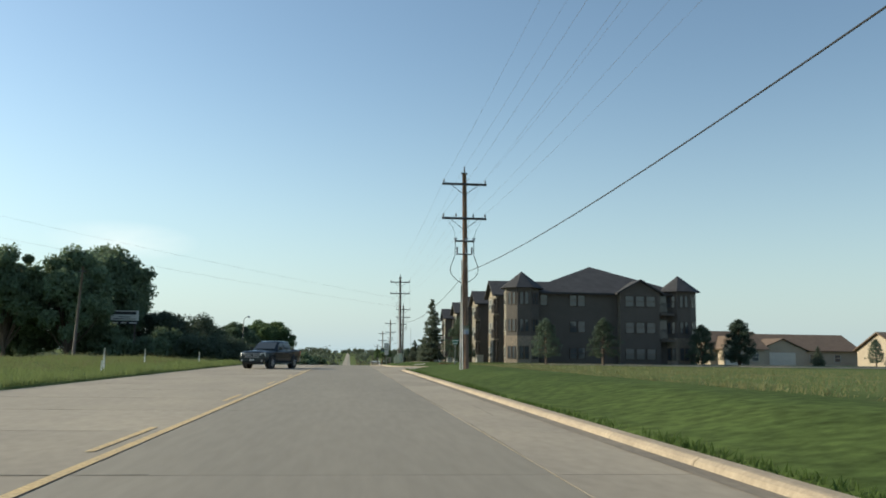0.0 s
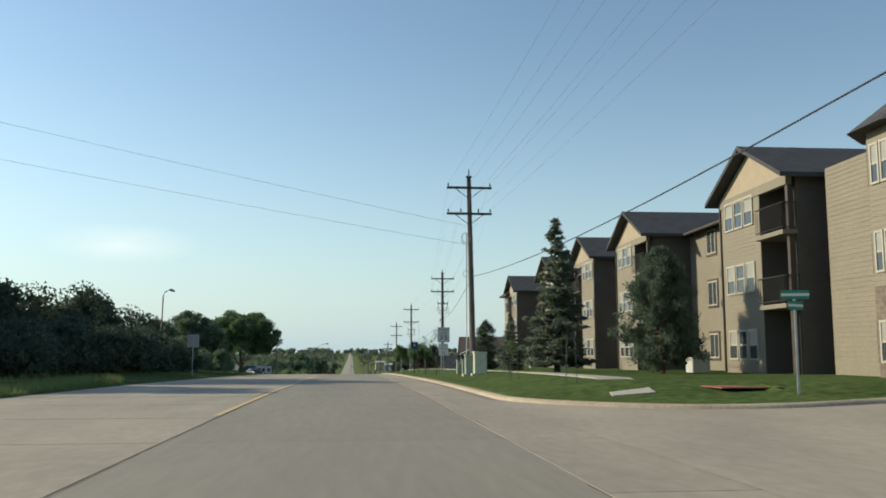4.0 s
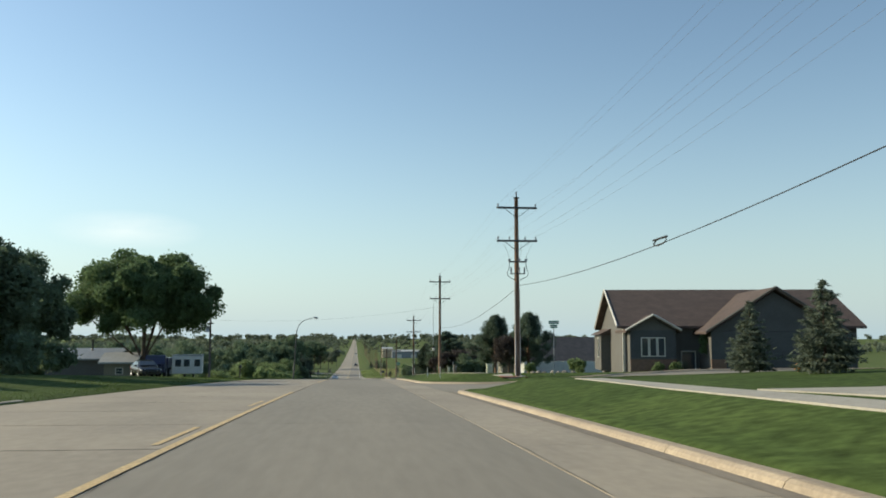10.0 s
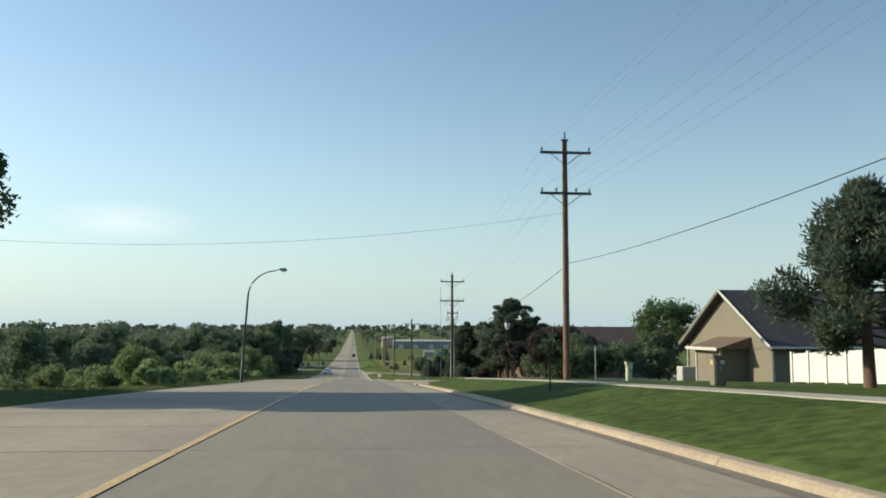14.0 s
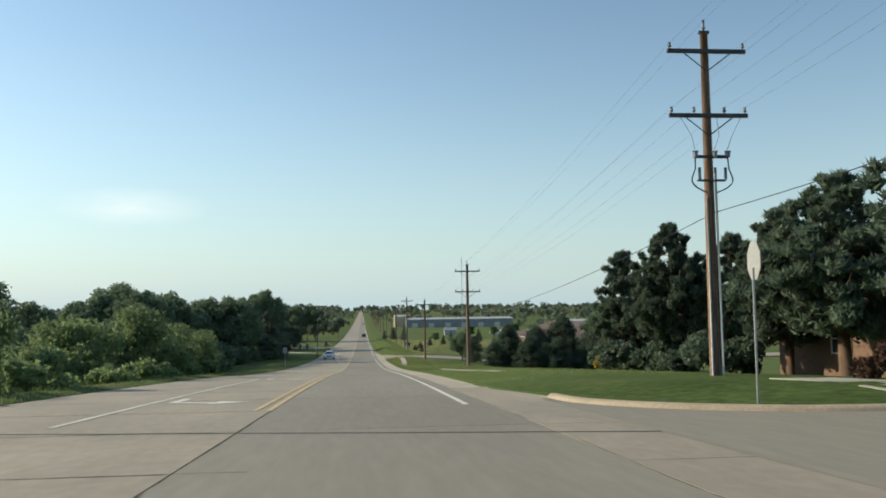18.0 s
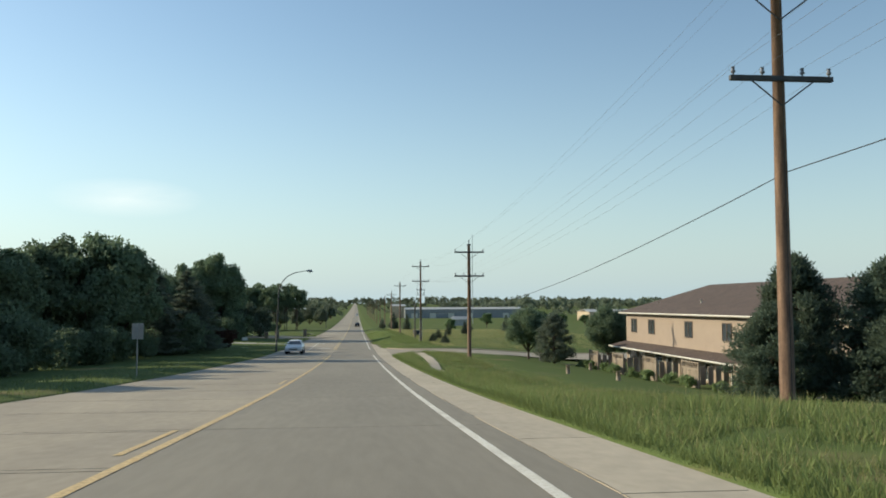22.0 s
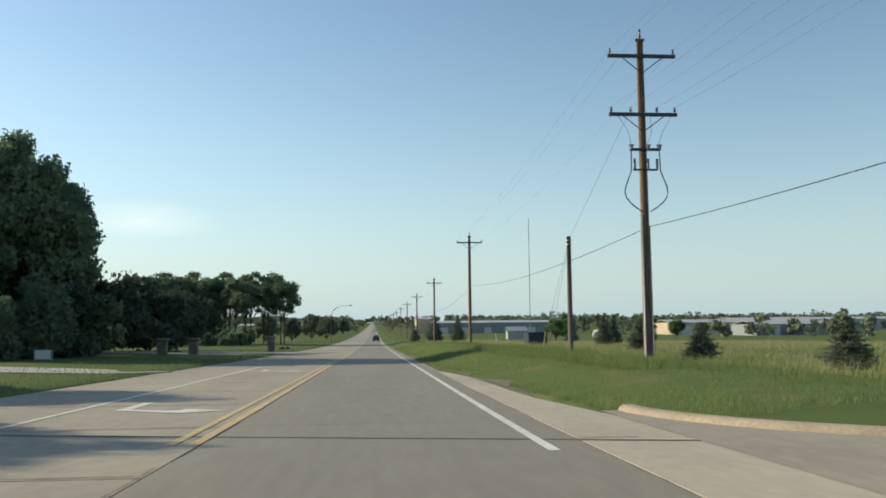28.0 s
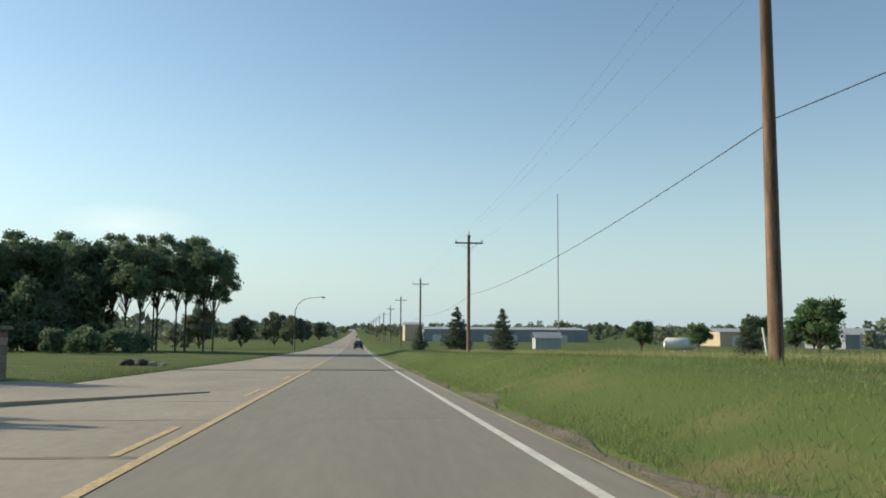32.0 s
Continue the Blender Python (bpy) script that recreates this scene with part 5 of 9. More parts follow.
def utility_pole(x, y, ztop, arms, label, lower_drop=1.95, gear=0, wood="pole_wood", base=None):
    """arms: how many crossarms; gear: 0 none, else the length of the looped cable terminations; -1 coils and conduits."""
    z0 = gz(x, y) - 0.4
    t = thing("utility_pole", pose(x, y, z0), label, "utility pole", "poles along the road")
    H = ztop - z0
    lean = 0.2 if 40 < y < 110 else 0.0
    part("pole", tubes(([(lean, 0, 0), (lean * 0.5, 0, H * 0.5), (0, 0, H - 0.35)], [0.17, 0.145, 0.115]), n=12), MAT[wood], t)
    if lean and gear > 0:
        part("steel_band", tubes(([(lean * 0.8, 0, H * 0.2), (lean * 0.76, 0, H * 0.24)], 0.168), n=12), MAT["steel"], t, "bright steel band round the shaft")
        part("riser_guard", tubes(([(lean - 0.19, -0.06, 0.3), (lean * 0.5 - 0.2, -0.06, H * 0.55)], 0.032), n=8), MAT["vinyl"], t, "pale riser conduit")
    bm = bmesh.new()
    box(bm, -0.16, 0.16, -0.05, 0.05, H - 0.36, H - 0.28)
    tube(bm, [(0, 0, H - 0.36), (0, 0, H - 0.05)], 0.03, 6)
    part("top_bracket", bm, MAT["arm"], t)
    part("insulator", insulator(0, H - 0.28, 0.34), MAT["porcelain"], t)
    for k in range(arms):
        za = H - 0.95 - k * lower_drop
        arm = part("crossarm", bev(boxes((-1.22, 1.22, -0.2, -0.09, za - 0.06, za + 0.06)), 0.008), MAT["arm"], t)
        part("brace", tubes(([(-0.76, -0.21, za - 0.05), (0, -0.15, za - 0.62)], 0.018), n=5), MAT["arm"], arm)
        part("brace", tubes(([(0.76, -0.21, za - 0.05), (0, -0.15, za - 0.62)], 0.018), n=5), MAT["arm"], arm)
        for dx in (-1.14, 1.14) + ((-0.45, 0.5) if k else ()):
            i = part("insulator", insulator(dx, za + 0.05, 0.2), MAT["porcelain"], arm)
            i.location.y = -0.145
    if gear > 0:
        zg = H - 0.95 - lower_drop - 1.25
        L = max(gear, 1.1)
        part("cable_bracket", bev(boxes((-0.5, 0.55, -0.22, -0.12, zg - 0.05, zg + 0.04)), 0.01), MAT["arm"], t, "small cable termination arm")
        part("cable_bracket", bev(boxes((-0.42, 0.45, -0.2, -0.12, zg - 0.75, zg - 0.69)), 0.01), MAT["arm"], t)
        for dx in (-0.48, 0.12, 0.52):
            s = 1 if dx > 0 else -1
            part("fuse_cutout", bev(boxes((dx - 0.05, dx + 0.05, -0.3, -0.12, zg - 0.04, zg + 0.14), (dx - 0.08, dx + 0.1, -0.24, -0.17, zg + 0.12, zg + 0.17)), 0.01), MAT["porcelain"], t)
            part("arrester", tubes(([(dx * 0.8, -0.26, zg - 0.72), (dx * 0.8, -0.26, zg - 0.35)], 0.045), n=8), MAT["porcelain"], t)
            if dx != 0.12:
                pts = [(dx, -0.2, zg), (dx + s * 0.02, -0.23, zg - 0.35 * L)]
                for k in range(1, 8):
                    a = k * 0.224 * math.pi / 1.57
                    pts.append((dx + s * (0.02 + (0.3 if L > 1.5 else 0.16) * math.sin(a)) - s * (abs(dx) - 0.12) * (k / 7.0) ** 2.4, -0.23, zg - 0.35 * L - 0.65 * L * (k / 7.0) ** 0.75))
                part("cable_loop", tubes((pts, 0.021), n=6), MAT["cable"], t)
            part("jumper", tubes(([(dx, -0.2, zg + 0.2), (dx + s * 0.12, -0.3, zg + 0.6), (dx * 1.9, -0.2, zg + 1.2)], 0.007), n=4), MAT["cable"], t)
        part("conduit", tubes(([(-0.14, -0.14, 0.3), (-0.12, -0.12, zg - L - 0.1)], 0.032), n=8), MAT["pvc"], t, "grey conduit up the pole")
        white = 290 < y < 300
        part("conduit", tubes(([(0.2 if white else 0.16, -0.1, 0.3), (0.17 if white else 0.13, -0.1, zg - L + (0.4 if white else -0.5))], 0.036 if white else 0.024), n=8), MAT["vinyl" if white else "pvc"], t)
    if gear < 0:
        zc = H - 0.95 - lower_drop - 1.35
        for r, dz in ((0.26, 0.0), (0.2, 0.02), (0.15, -1.9)):
            ring = [(-0.2 + r * math.cos(k * 0.4488), -0.2, zc + dz + r * 1.2 * math.sin(k * 0.4488)) for k in range(15)]
            part("wire_coil", tubes((ring, 0.012), n=4), MAT["wire"], t, "coil of spare wire tied to the pole")
        part("conduit", tubes(([(0.17, -0.08, 0.3), (0.14, -0.08, zc - 0.4)], 0.035), n=8), MAT["pvc"], t, "grey conduit up the pole")
        part("conduit", tubes(([(-0.17, -0.1, 0.3), (-0.14, -0.1, zc + 0.3)], 0.026), n=8), MAT["pvc"], t)
    part("ground_wire", tubes(([(0.02, -0.17, 0.2), (0.02, -0.13, H - 1)], 0.008), n=4), MAT["cable"], t)
    return t


POLES = [  # x, y, height of upper crossarm, crossarms, spacing between them, cable gear, timber, height of the telephone cable
    (6.0, -14, 10.6, 2, 1.95, 0, "pole_wood", 5.9), (6.7, 46.0, 10.37, 2, 1.9, 2.3, "pole_wood", 5.55), (6.75, 106.4, 9.84, 2, 1.42, -1, "pole_grey", 5.04), (9.9, 150.0, 8.6, 2, 1.35, 1, "pole_grey", 4.45),
    (10.0, 198.8, 7.75, 2, 2.0, 1, "pole_wood", 3.1), (10.15, 247.5, 6.45, 2, 1.95, 0, "pole_wood", 1.22), (10.35, 295.8, 2.98, 2, 1.97, 1, "pole_wood", -1.9), (10.1, 353.3, -1.02, 2, 1.98, 0, "pole_wood", -5.1),
    (9.67, 404.3, -3.85, 2, 1.95, 0, "pole_wood", -8.3), (9.65, 457.2, -2.7, 2, 2.1, 2.2, "pole_wood", -8.75), (9.35, 509.3, -4.34, 1, 0, 0, "pole_wood", -8.45), (9.85, 564.4, -5.55, 1, 0, 0, "pole_wood", -10.0),
]
POLES += [(9.9, 564.4 + 56 * k, -5.6 - 0.35 * k if k < 4 else -7.0, 1, 0, 0, "pole_wood", -10.4 - 0.3 * k) for k in range(1, 10)]
for x, y, za, arms, drop, gear, wood, comm in POLES:
    kind = "brown timber utility pole with two crossarms" if arms == 2 else "brown timber utility pole with one crossarm"
    utility_pole(x, y, za + 0.95, arms, kind + (" and looped cable terminations" if gear > 0 else ""), drop, gear, wood)


def wire(name, a, b, sag, r, material, parent, seg=14):
    pts = []
    a, b = Vector(a), Vector(b)
    for i in range(seg + 1):
        u = i / seg
        p = a.lerp(b, u)
        p.z -= sag * 4 * u * (1 - u)
        pts.append(p)
    return part(name, tubes((pts, r), n=6 if r > 0.01 else 4), MAT[material], parent)


SAGS = (0.8, 1.0, 0.34, 0.8, 0.8, 0.75, 0.62, 0.65, 0.62, 0.54)
for i, (p, q) in enumerate(zip(POLES, POLES[1:])):
    if i > 14:
        break
    t = tagged(new("overhead_wires"), "thin overhead conductors strung between two poles", "power line", "wire spans")
    for k in range(min(p[3], q[3])):
        zp, zq = p[2] - k * p[4] + 0.25, q[2] - k * q[4] + 0.25
        for dx in (-1.14, 1.14) + ((-0.45, 0.5) if k else ()):
            wire("conductor", (p[0] + dx, p[1] - 0.145, zp), (q[0] + dx, q[1] - 0.145, zq), 0.55, 0.0036, "wire", t)
    wire("conductor", (p[0], p[1], p[2] + 1.0), (q[0], q[1], q[2] + 1.0), 0.5, 0.0036, "wire", t)
    c = tagged(new("telephone_cable"), "thick black telephone cable slung between two poles", "cable", "cable spans")
    wire("cable", (p[0] + 0.17, p[1], p[7]), (q[0] + 0.17, q[1], q[7]), SAGS[i] if i < 10 else 0.6, 0.014 if i < 4 else 0.012, "cable", c, 20)
for x, y, z in ((9.85, 151.8, 4.32), (9.85, 174.1, 2.95)):
    t = thing("cable_coil", pose(x, y, z), "slack loop of black cable lashed to the telephone line", "cable", "slack cable loops")
    part("loop", tubes(([(0.05 * math.sin(k * 0.524), 0.55 * math.cos(k * 0.524), 0.12 * math.sin(k * 0.524)) for k in range(13)], 0.022), n=5), MAT["cable"], t)
    part("clamp", tubes(([(0, -0.6, 0.1), (0, 0.6, 0.1)], 0.035), n=6), MAT["cable"], t)
t = tagged(new("overhead_wires"), "two thin wires crossing high above the road", "power line", "wire spans")
wire("conductor", (6.75, 106.4, 7.75), (-40, 92, 15.6), 0.3, 0.006, "wire", t, 20)
wire("conductor", (6.75, 106.4, 6.75), (-40, 92, 13.2), 0.3, 0.006, "wire", t, 20)
t = tagged(new("overhead_wires"), "single service wire crossing the road", "power line", "wire spans")
wire("conductor", (10.15, 247.5, 3.6), (-15.7, 248.2, 2.0), 0.7, 0.006, "wire", t, 20)


def stub_pole(x, y, ztop):
    z0 = gz(x, y) - 0.3
    t = thing("stub_pole", pose(x, y, z0), "short dark wooden stub pole with guy wires", "utility pole")
    H = ztop - z0
    part("pole", tubes(([(0, 0, 0), (0, 0, H)], [0.13, 0.1]), n=10), MAT["pole_grey"], t)
    for dz in (0.15, 0.35):
        part("clamp", tubes(([(0, 0, H - dz), (0, 0, H - dz - 0.07)], 0.13), n=10), MAT["steel"], t)
    part("guy_wire", tubes(([(0, 0, H - 0.2), (-0.4, -11.4, H + 3.2)], 0.007), n=4), MAT["wire"], t)
    for i, (gx, gy) in enumerate(((0.28, 8.3), (0.73, 8.8))):
        part("guy_wire", tubes(([(0, 0, H - 0.2 - 0.15 * i), (gx, gy, 0.3)], 0.007), n=4), MAT["wire"], t)


stub_pole(9.62, 468.8, -7.9)
for x, y, h, lean in ((-14.9, 241.8, 6.5, 0), (-23.9, 80.2, 8.6, 0.4)):
    t = thing("service_pole", pose(x, y, gz(x, y) - 0.3), "plain grey wooden service pole", "utility pole")
    part("pole", tubes(([(0, 0, 0), (lean, 0, h)], [0.14, 0.09]), n=10), MAT["pole_grey"], t)
    part("crossarm", boxes((lean - 0.35, lean + 0.35, -0.16, -0.08, h - 0.5, h - 0.42)), MAT["arm"], t)
    part("transformer", tubes(([(lean - 0.3, 0, h - 1.4), (lean - 0.3, 0, h - 0.75)], 0.2), n=10), MAT["steel"], t) if lean == 0 else None


def davit_lamp(x, y, height, reach, arc_r, lean=0.0):
    """A street lamp whose curved arm reaches over the road, with a cobra head."""
    z0 = gz(x, y) - 0.1
    t = thing("street_lamp", pose(x, y, z0), "dark bronze street lamp with a long curved arm", "street lamp", "curved street lamps")
    pts = [(0, 0, 0), (lean * 0.4, 0, height * 0.35), (lean, 0, height - arc_r)]
    for k in range(1, 9):
        a = math.radians(k * 84 / 8)
        pts.append((lean + (arc_r * 1.15 - lean * 0.5) * (1 - math.cos(a)), 0, height - arc_r + arc_r * math.sin(a)))
    pts.append((reach, 0, height + 0.12))
    rad = [0.11] + [0.095, 0.08] + [0.07 - 0.004 * k for k in range(8)] + [0.035]
    part("pole", tubes((pts, rad), n=10), MAT["dark_steel"], t)
    part("base_flange", tubes(([(0, 0, 0), (0, 0, 0.12), (0, 0, 0.2)], [0.2, 0.2, 0.13]), n=12), MAT["dark_steel"], t)
    bm = tubes(([(reach - 0.1, 0, height + 0.1), (reach + 0.12, 0, height + 0.12), (reach + 0.45, 0, height + 0.1), (reach + 0.62, 0, height + 0.02)], [0.05, 0.13, 0.15, 0.05]), n=10)
    part("lamp_head", bm, MAT["steel"], t, "grey cobra-head luminaire")
    part("lens", tubes(([(reach + 0.18, 0, height + 0.02), (reach + 0.48, 0, height - 0.02)], [0.1, 0.08]), n=10), MAT["lamp_clear"], t)


davit_lamp(-8.85, 280.8, 9.35, 2.95, 2.2, 0.38)
davit_lamp(-8.45, 433.0, 9.1, 3.4, 2.4, 0.25)
davit_lamp(-10.1, 640, 9.0, 4.4, 2.6)
t = thing("street_lamp", pose(-16.2, 138.9, gz(-16.2, 138.9)), "slim dark lamp post with a short arm", "street lamp")
part("pole", tubes(([(0, 0, 0), (0.1, 0, 6.5), (0.25, 0, 6.95), (0.65, 0, 7.15)], [0.08, 0.06, 0.05, 0.04]), n=8), MAT["dark_steel"], t)
part("lamp_head", tubes(([(0.6, 0, 7.15), (0.8, 0, 7.13), (1.1, 0, 7.02)], [0.06, 0.14, 0.06]), n=8), MAT["steel"], t)


# ---- building parts ----
def placed(name, x, y, label, category, turn=0.0, group="", dz=0.0):
    return thing(name, pose(x, y, turf_h(x, y) + dz, 0, 0, turn), label, category, group)


def lap_wall(parent, p0, p1, z0, z1, material, course=0.16, thick=0.18, name="wall", label=""):
    """A wall of lapped boards from p0 to p1; its outer face lies to the right of that way."""
    p0, p1 = Vector((*p0, 0)), Vector((*p1, 0))
    d = (p1 - p0).normalized()
    o = Vector((d.y, -d.x, 0))
    bm = bmesh.new()
    prof, z = [], z0
    while z < z1 - 0.02:
        prof += [(0.018, z), (0.006, min(z + course, z1))]
        z += course
    rows = [[bm.verts.new(p + o * e + Vector((0, 0, h))) for e, h in prof] for p in (p0, p1)]
    back = [[bm.verts.new(p - o * thick + Vector((0, 0, h))) for h in (z0, z1)] for p in (p0, p1)]
    a, b = rows
    for k in range(len(prof) - 1):
        bm.faces.new((a[k], b[k], b[k + 1], a[k + 1]))
    (c0, c1), (d0, d1) = back
    bm.faces.new((d0, c0, c1, d1))
    bm.faces.new((a[-1], b[-1], d1, c1))
    bm.faces.new((b[0], a[0], c0, d0))
    bm.faces.new([*a, c1, c0][::-1])
    bm.faces.new([*b, d1, d0])
    bmesh.ops.recalc_face_normals(bm, faces=bm.faces[:])
    return part(name, bm, material, parent, label)


def gable_wall(parent, p0, p1, z0, rise, material, thick=0.15, name="gable"):
    p0, p1 = Vector((*p0, z0)), Vector((*p1, z0))
    d = (p1 - p0).normalized()
    o = Vector((d.y, -d.x, 0))
    return part(name, prism([p0, p1, (p0 + p1) / 2 + Vector((0, 0, rise))], -o * thick), material, parent)


WIN = {}


def window(parent, p0, p1, s, z, w, h, frame="trim_white", blind=0.0, split=True, name="window", casing=""):
    """A window s metres along the wall from p0 to p1: frame and panes, a little proud of the boards."""
    d = (Vector((*p1, 0)) - Vector((*p0, 0))).normalized()
    o = Vector((d.y, -d.x, 0))
    key = (round(w, 2), round(h, 2), frame, split, casing)
    if key not in WIN:
        t = 0.07
        rows = [(-w / 2, w / 2, -0.02, 0.07, 0, t), (-w / 2, w / 2, -0.02, 0.07, h - t, h), (-w / 2, -w / 2 + t, -0.02, 0.07, t, h - t), (w / 2 - t, w / 2, -0.02, 0.07, t, h - t)]
        if casing:
            rows.append((-0.03, 0.03, -0.02, 0.055, t, h - t))
        elif split:
            rows.append((-w / 2 + t, w / 2 - t, -0.02, 0.055, h * 0.5 - 0.03, h * 0.5 + 0.03))
        f = bpy.data.meshes.new("window_frame")
        bm = boxes(*rows)
        bm.to_mesh(f)
        bm.free()
        f.materials.append(MAT[frame])
        panes = []
        if casing:
            cuts = ((-w / 2 + t, -0.03, t, h - t), (0.03, w / 2 - t, t, h - t))
        elif split:
            cuts = ((-w / 2 + t, w / 2 - t, t, h * 0.5 - 0.03), (-w / 2 + t, w / 2 - t, h * 0.5 + 0.03, h - t))
        else:
            cuts = ((-w / 2 + t, w / 2 - t, t, h - t),)
        for xa, xb, a, b in cuts:
            g = bpy.data.meshes.new("pane")
            bm = boxes((xa, xb, 0.034, 0.042, a, b))
            bm.to_mesh(g)
            bm.free()
            g.materials.append(MAT["glass"])
            panes.append(g)
        WIN[key] = (f, panes)
    f, panes = WIN[key]
    c = Vector((*p0, z)) + d * s
    ob = new(name, f)
    ob.parent = parent
    ob.matrix_local = Matrix(((d.x, o.x, 0, c.x), (d.y, o.y, 0, c.y), (0, 0, 1, c.z), (0, 0, 0, 1)))
    if casing:
        e = 0.11
        part("casing", boxes((-w / 2 - e, w / 2 + e, -0.02, 0.05, -e, -0.002), (-w / 2 - e, w / 2 + e, -0.02, 0.05, h + 0.002, h + e), (-w / 2 - e, -w / 2 - 0.002, -0.02, 0.05, -0.002, h + 0.002), (w / 2 + 0.002, w / 2 + e, -0.02, 0.05, -0.002, h + 0.002)), MAT[casing], ob, "dark brown window casing")
    for k, g in enumerate(panes):
        q = new("pane", g)
        q.parent = ob
        if blind and (k == len(panes) - 1):
            q.material_slots[0].link = "OBJECT"
            q.material_slots[0].material = MAT["curtain"]
    return ob


def hip_roof(parent, x0, x1, y0, y1, z, rise, material, over=0.5, hips=(1, 1), axis="y", name="roof", fascia="trim_brown", inset=None):
    """A roof over a rectangle, hipped at either end (1) or gabled (0), the ridge along axis."""
    x0, x1, y0, y1 = x0 - over, x1 + over, y0 - over, y1 + over
    bm = bmesh.new()
    if axis == "y":
        m, half = (x0 + x1) / 2, (x1 - x0) / 2
        a, b = y0 + hips[0] * (inset or half), y1 - hips[1] * (inset or half)
        r0, r1 = (m, a, z + rise), (m, b, z + rise)
        c = [(x0, y0, z), (x1, y0, z), (x1, y1, z), (x0, y1, z)]
        faces = [(0, 1, 4), (1, 2, 5, 4), (2, 3, 5), (3, 0, 4, 5)]
    else:
        m, half = (y0 + y1) / 2, (y1 - y0) / 2
        a, b = x0 + hips[0] * (inset or half), x1 - hips[1] * (inset or half)
        r0, r1 = (a, m, z + rise), (b, m, z + rise)
        c = [(x0, y0, z), (x1, y0, z), (x1, y1, z), (x0, y1, z)]
        faces = [(3, 0, 4), (0, 1, 5, 4), (1, 2, 5), (2, 3, 4, 5)]
    v = [bm.verts.new(p) for p in (*c, r0, r1)]
    w = [bm.verts.new((p[0], p[1], p[2] - 0.17)) for p in (*c, r0, r1)]
    for f in faces:
        bm.faces.new([v[i] for i in f])
        bm.faces.new([w[i] for i in f[::-1]])
    for i in range(4):
        j = (i + 1) % 4
        if axis == "y" and (i == 0 and not hips[0] or i == 2 and not hips[1]):
            e = 4 if i == 0 else 5
            for s, t in ((i, e), (e, j)):
                bm.faces.new((v[s], v[t], w[t], w[s]))
        elif axis == "x" and (i == 3 and not hips[0] or i == 1 and not hips[1]):
            e = 4 if i == 3 else 5
            for s, t in ((i, e), (e, j)):
                bm.faces.new((v[s], v[t], w[t], w[s]))
        else:
            bm.faces.new((v[i], v[j], w[j], w[i]))
    if axis == "y":
        drop = [k for k, h in ((0, hips[0]), (2, hips[1])) if not h]
    else:
        drop = [k for k, h in ((0, hips[0]), (2, hips[1])) if not h]
    bm.faces.ensure_lookup_table()
    dead = []
    for k in drop:
        dead += [bm.faces[2 * k], bm.faces[2 * k + 1]]
    if dead:
        bmesh.ops.delete(bm, geom=dead, context="FACES_ONLY")
    bmesh.ops.recalc_face_normals(bm, faces=bm.faces[:])
    return part(name, bm, material, parent)


def gutter(parent, a, b, material="trim_brown"):
    return part("gutter", tubes(([a, b], 0.065), n=6), MAT[material], parent)


def railing(parent, a, b, z, h=1.0, name="balcony_rail"):
    a, b = Vector((*a, 0)), Vector((*b, 0))
    L = (b - a).length
    top = part(name, tubes(([a + Vector((0, 0, z + h)), b + Vector((0, 0, z + h))], 0.03), n=4), MAT["rail"], parent)
    part("bottom_rail", tubes(([a + Vector((0, 0, z + 0.1)), b + Vector((0, 0, z + 0.1))], 0.025), n=4), MAT["rail"], top)
    n = int(L / 0.16)
    for i in range(n + 1):
        p = a.lerp(b, i / n)
        part("baluster", tubes(([p + Vector((0, 0, z + 0.1)), p + Vector((0, 0, z + h))], 0.012), n=4), MAT["rail"], top)
    return top


# ---- apartment house ----
apt = thing("apartment_building", pose(16.6, 109.0, 0.0, 0, 0, -1.5), "three-storey tan and brown sided apartment house with gabled bays", "building")
EAVE, Z0, WALL_X = 7.4, -0.25, 2.4
FLOORS = (0.7, 3.35, 6.0)
# the far wing stands a little lower and nearer to the road
FAR_Y, FAR_X, FAR_DZ = 15.4, WALL_X - 0.6, -0.3
lap_wall(apt, (WALL_X, FAR_Y), (WALL_X, -24), Z0, EAVE, MAT["siding_tan"], label="tan lapped boards facing the road")
lap_wall(apt, (FAR_X, 43.8), (FAR_X, FAR_Y), Z0, EAVE + FAR_DZ, MAT["siding_tan"], label="tan lapped boards facing the road")
# South and north walls get a darker brown than the road-facing ones
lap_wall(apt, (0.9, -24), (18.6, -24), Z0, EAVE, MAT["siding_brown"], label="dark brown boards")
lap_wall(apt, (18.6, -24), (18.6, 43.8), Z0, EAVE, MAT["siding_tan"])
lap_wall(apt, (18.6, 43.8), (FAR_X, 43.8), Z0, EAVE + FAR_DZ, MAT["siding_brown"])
lap_wall(apt, (0.9, -20), (0.9, -24), Z0, EAVE, MAT["siding_tan"])
hip_roof(apt, WALL_X, 18.6, -24, FAR_Y, EAVE, 3.35, MAT["roof_dark"], 0.55, hips=(1, 0), inset=7.2)
hip_roof(apt, FAR_X, 18.6, FAR_Y, 43.8, EAVE + FAR_DZ, 3.35, MAT["roof_dark"], 0.55, hips=(0, 1), inset=7.2)
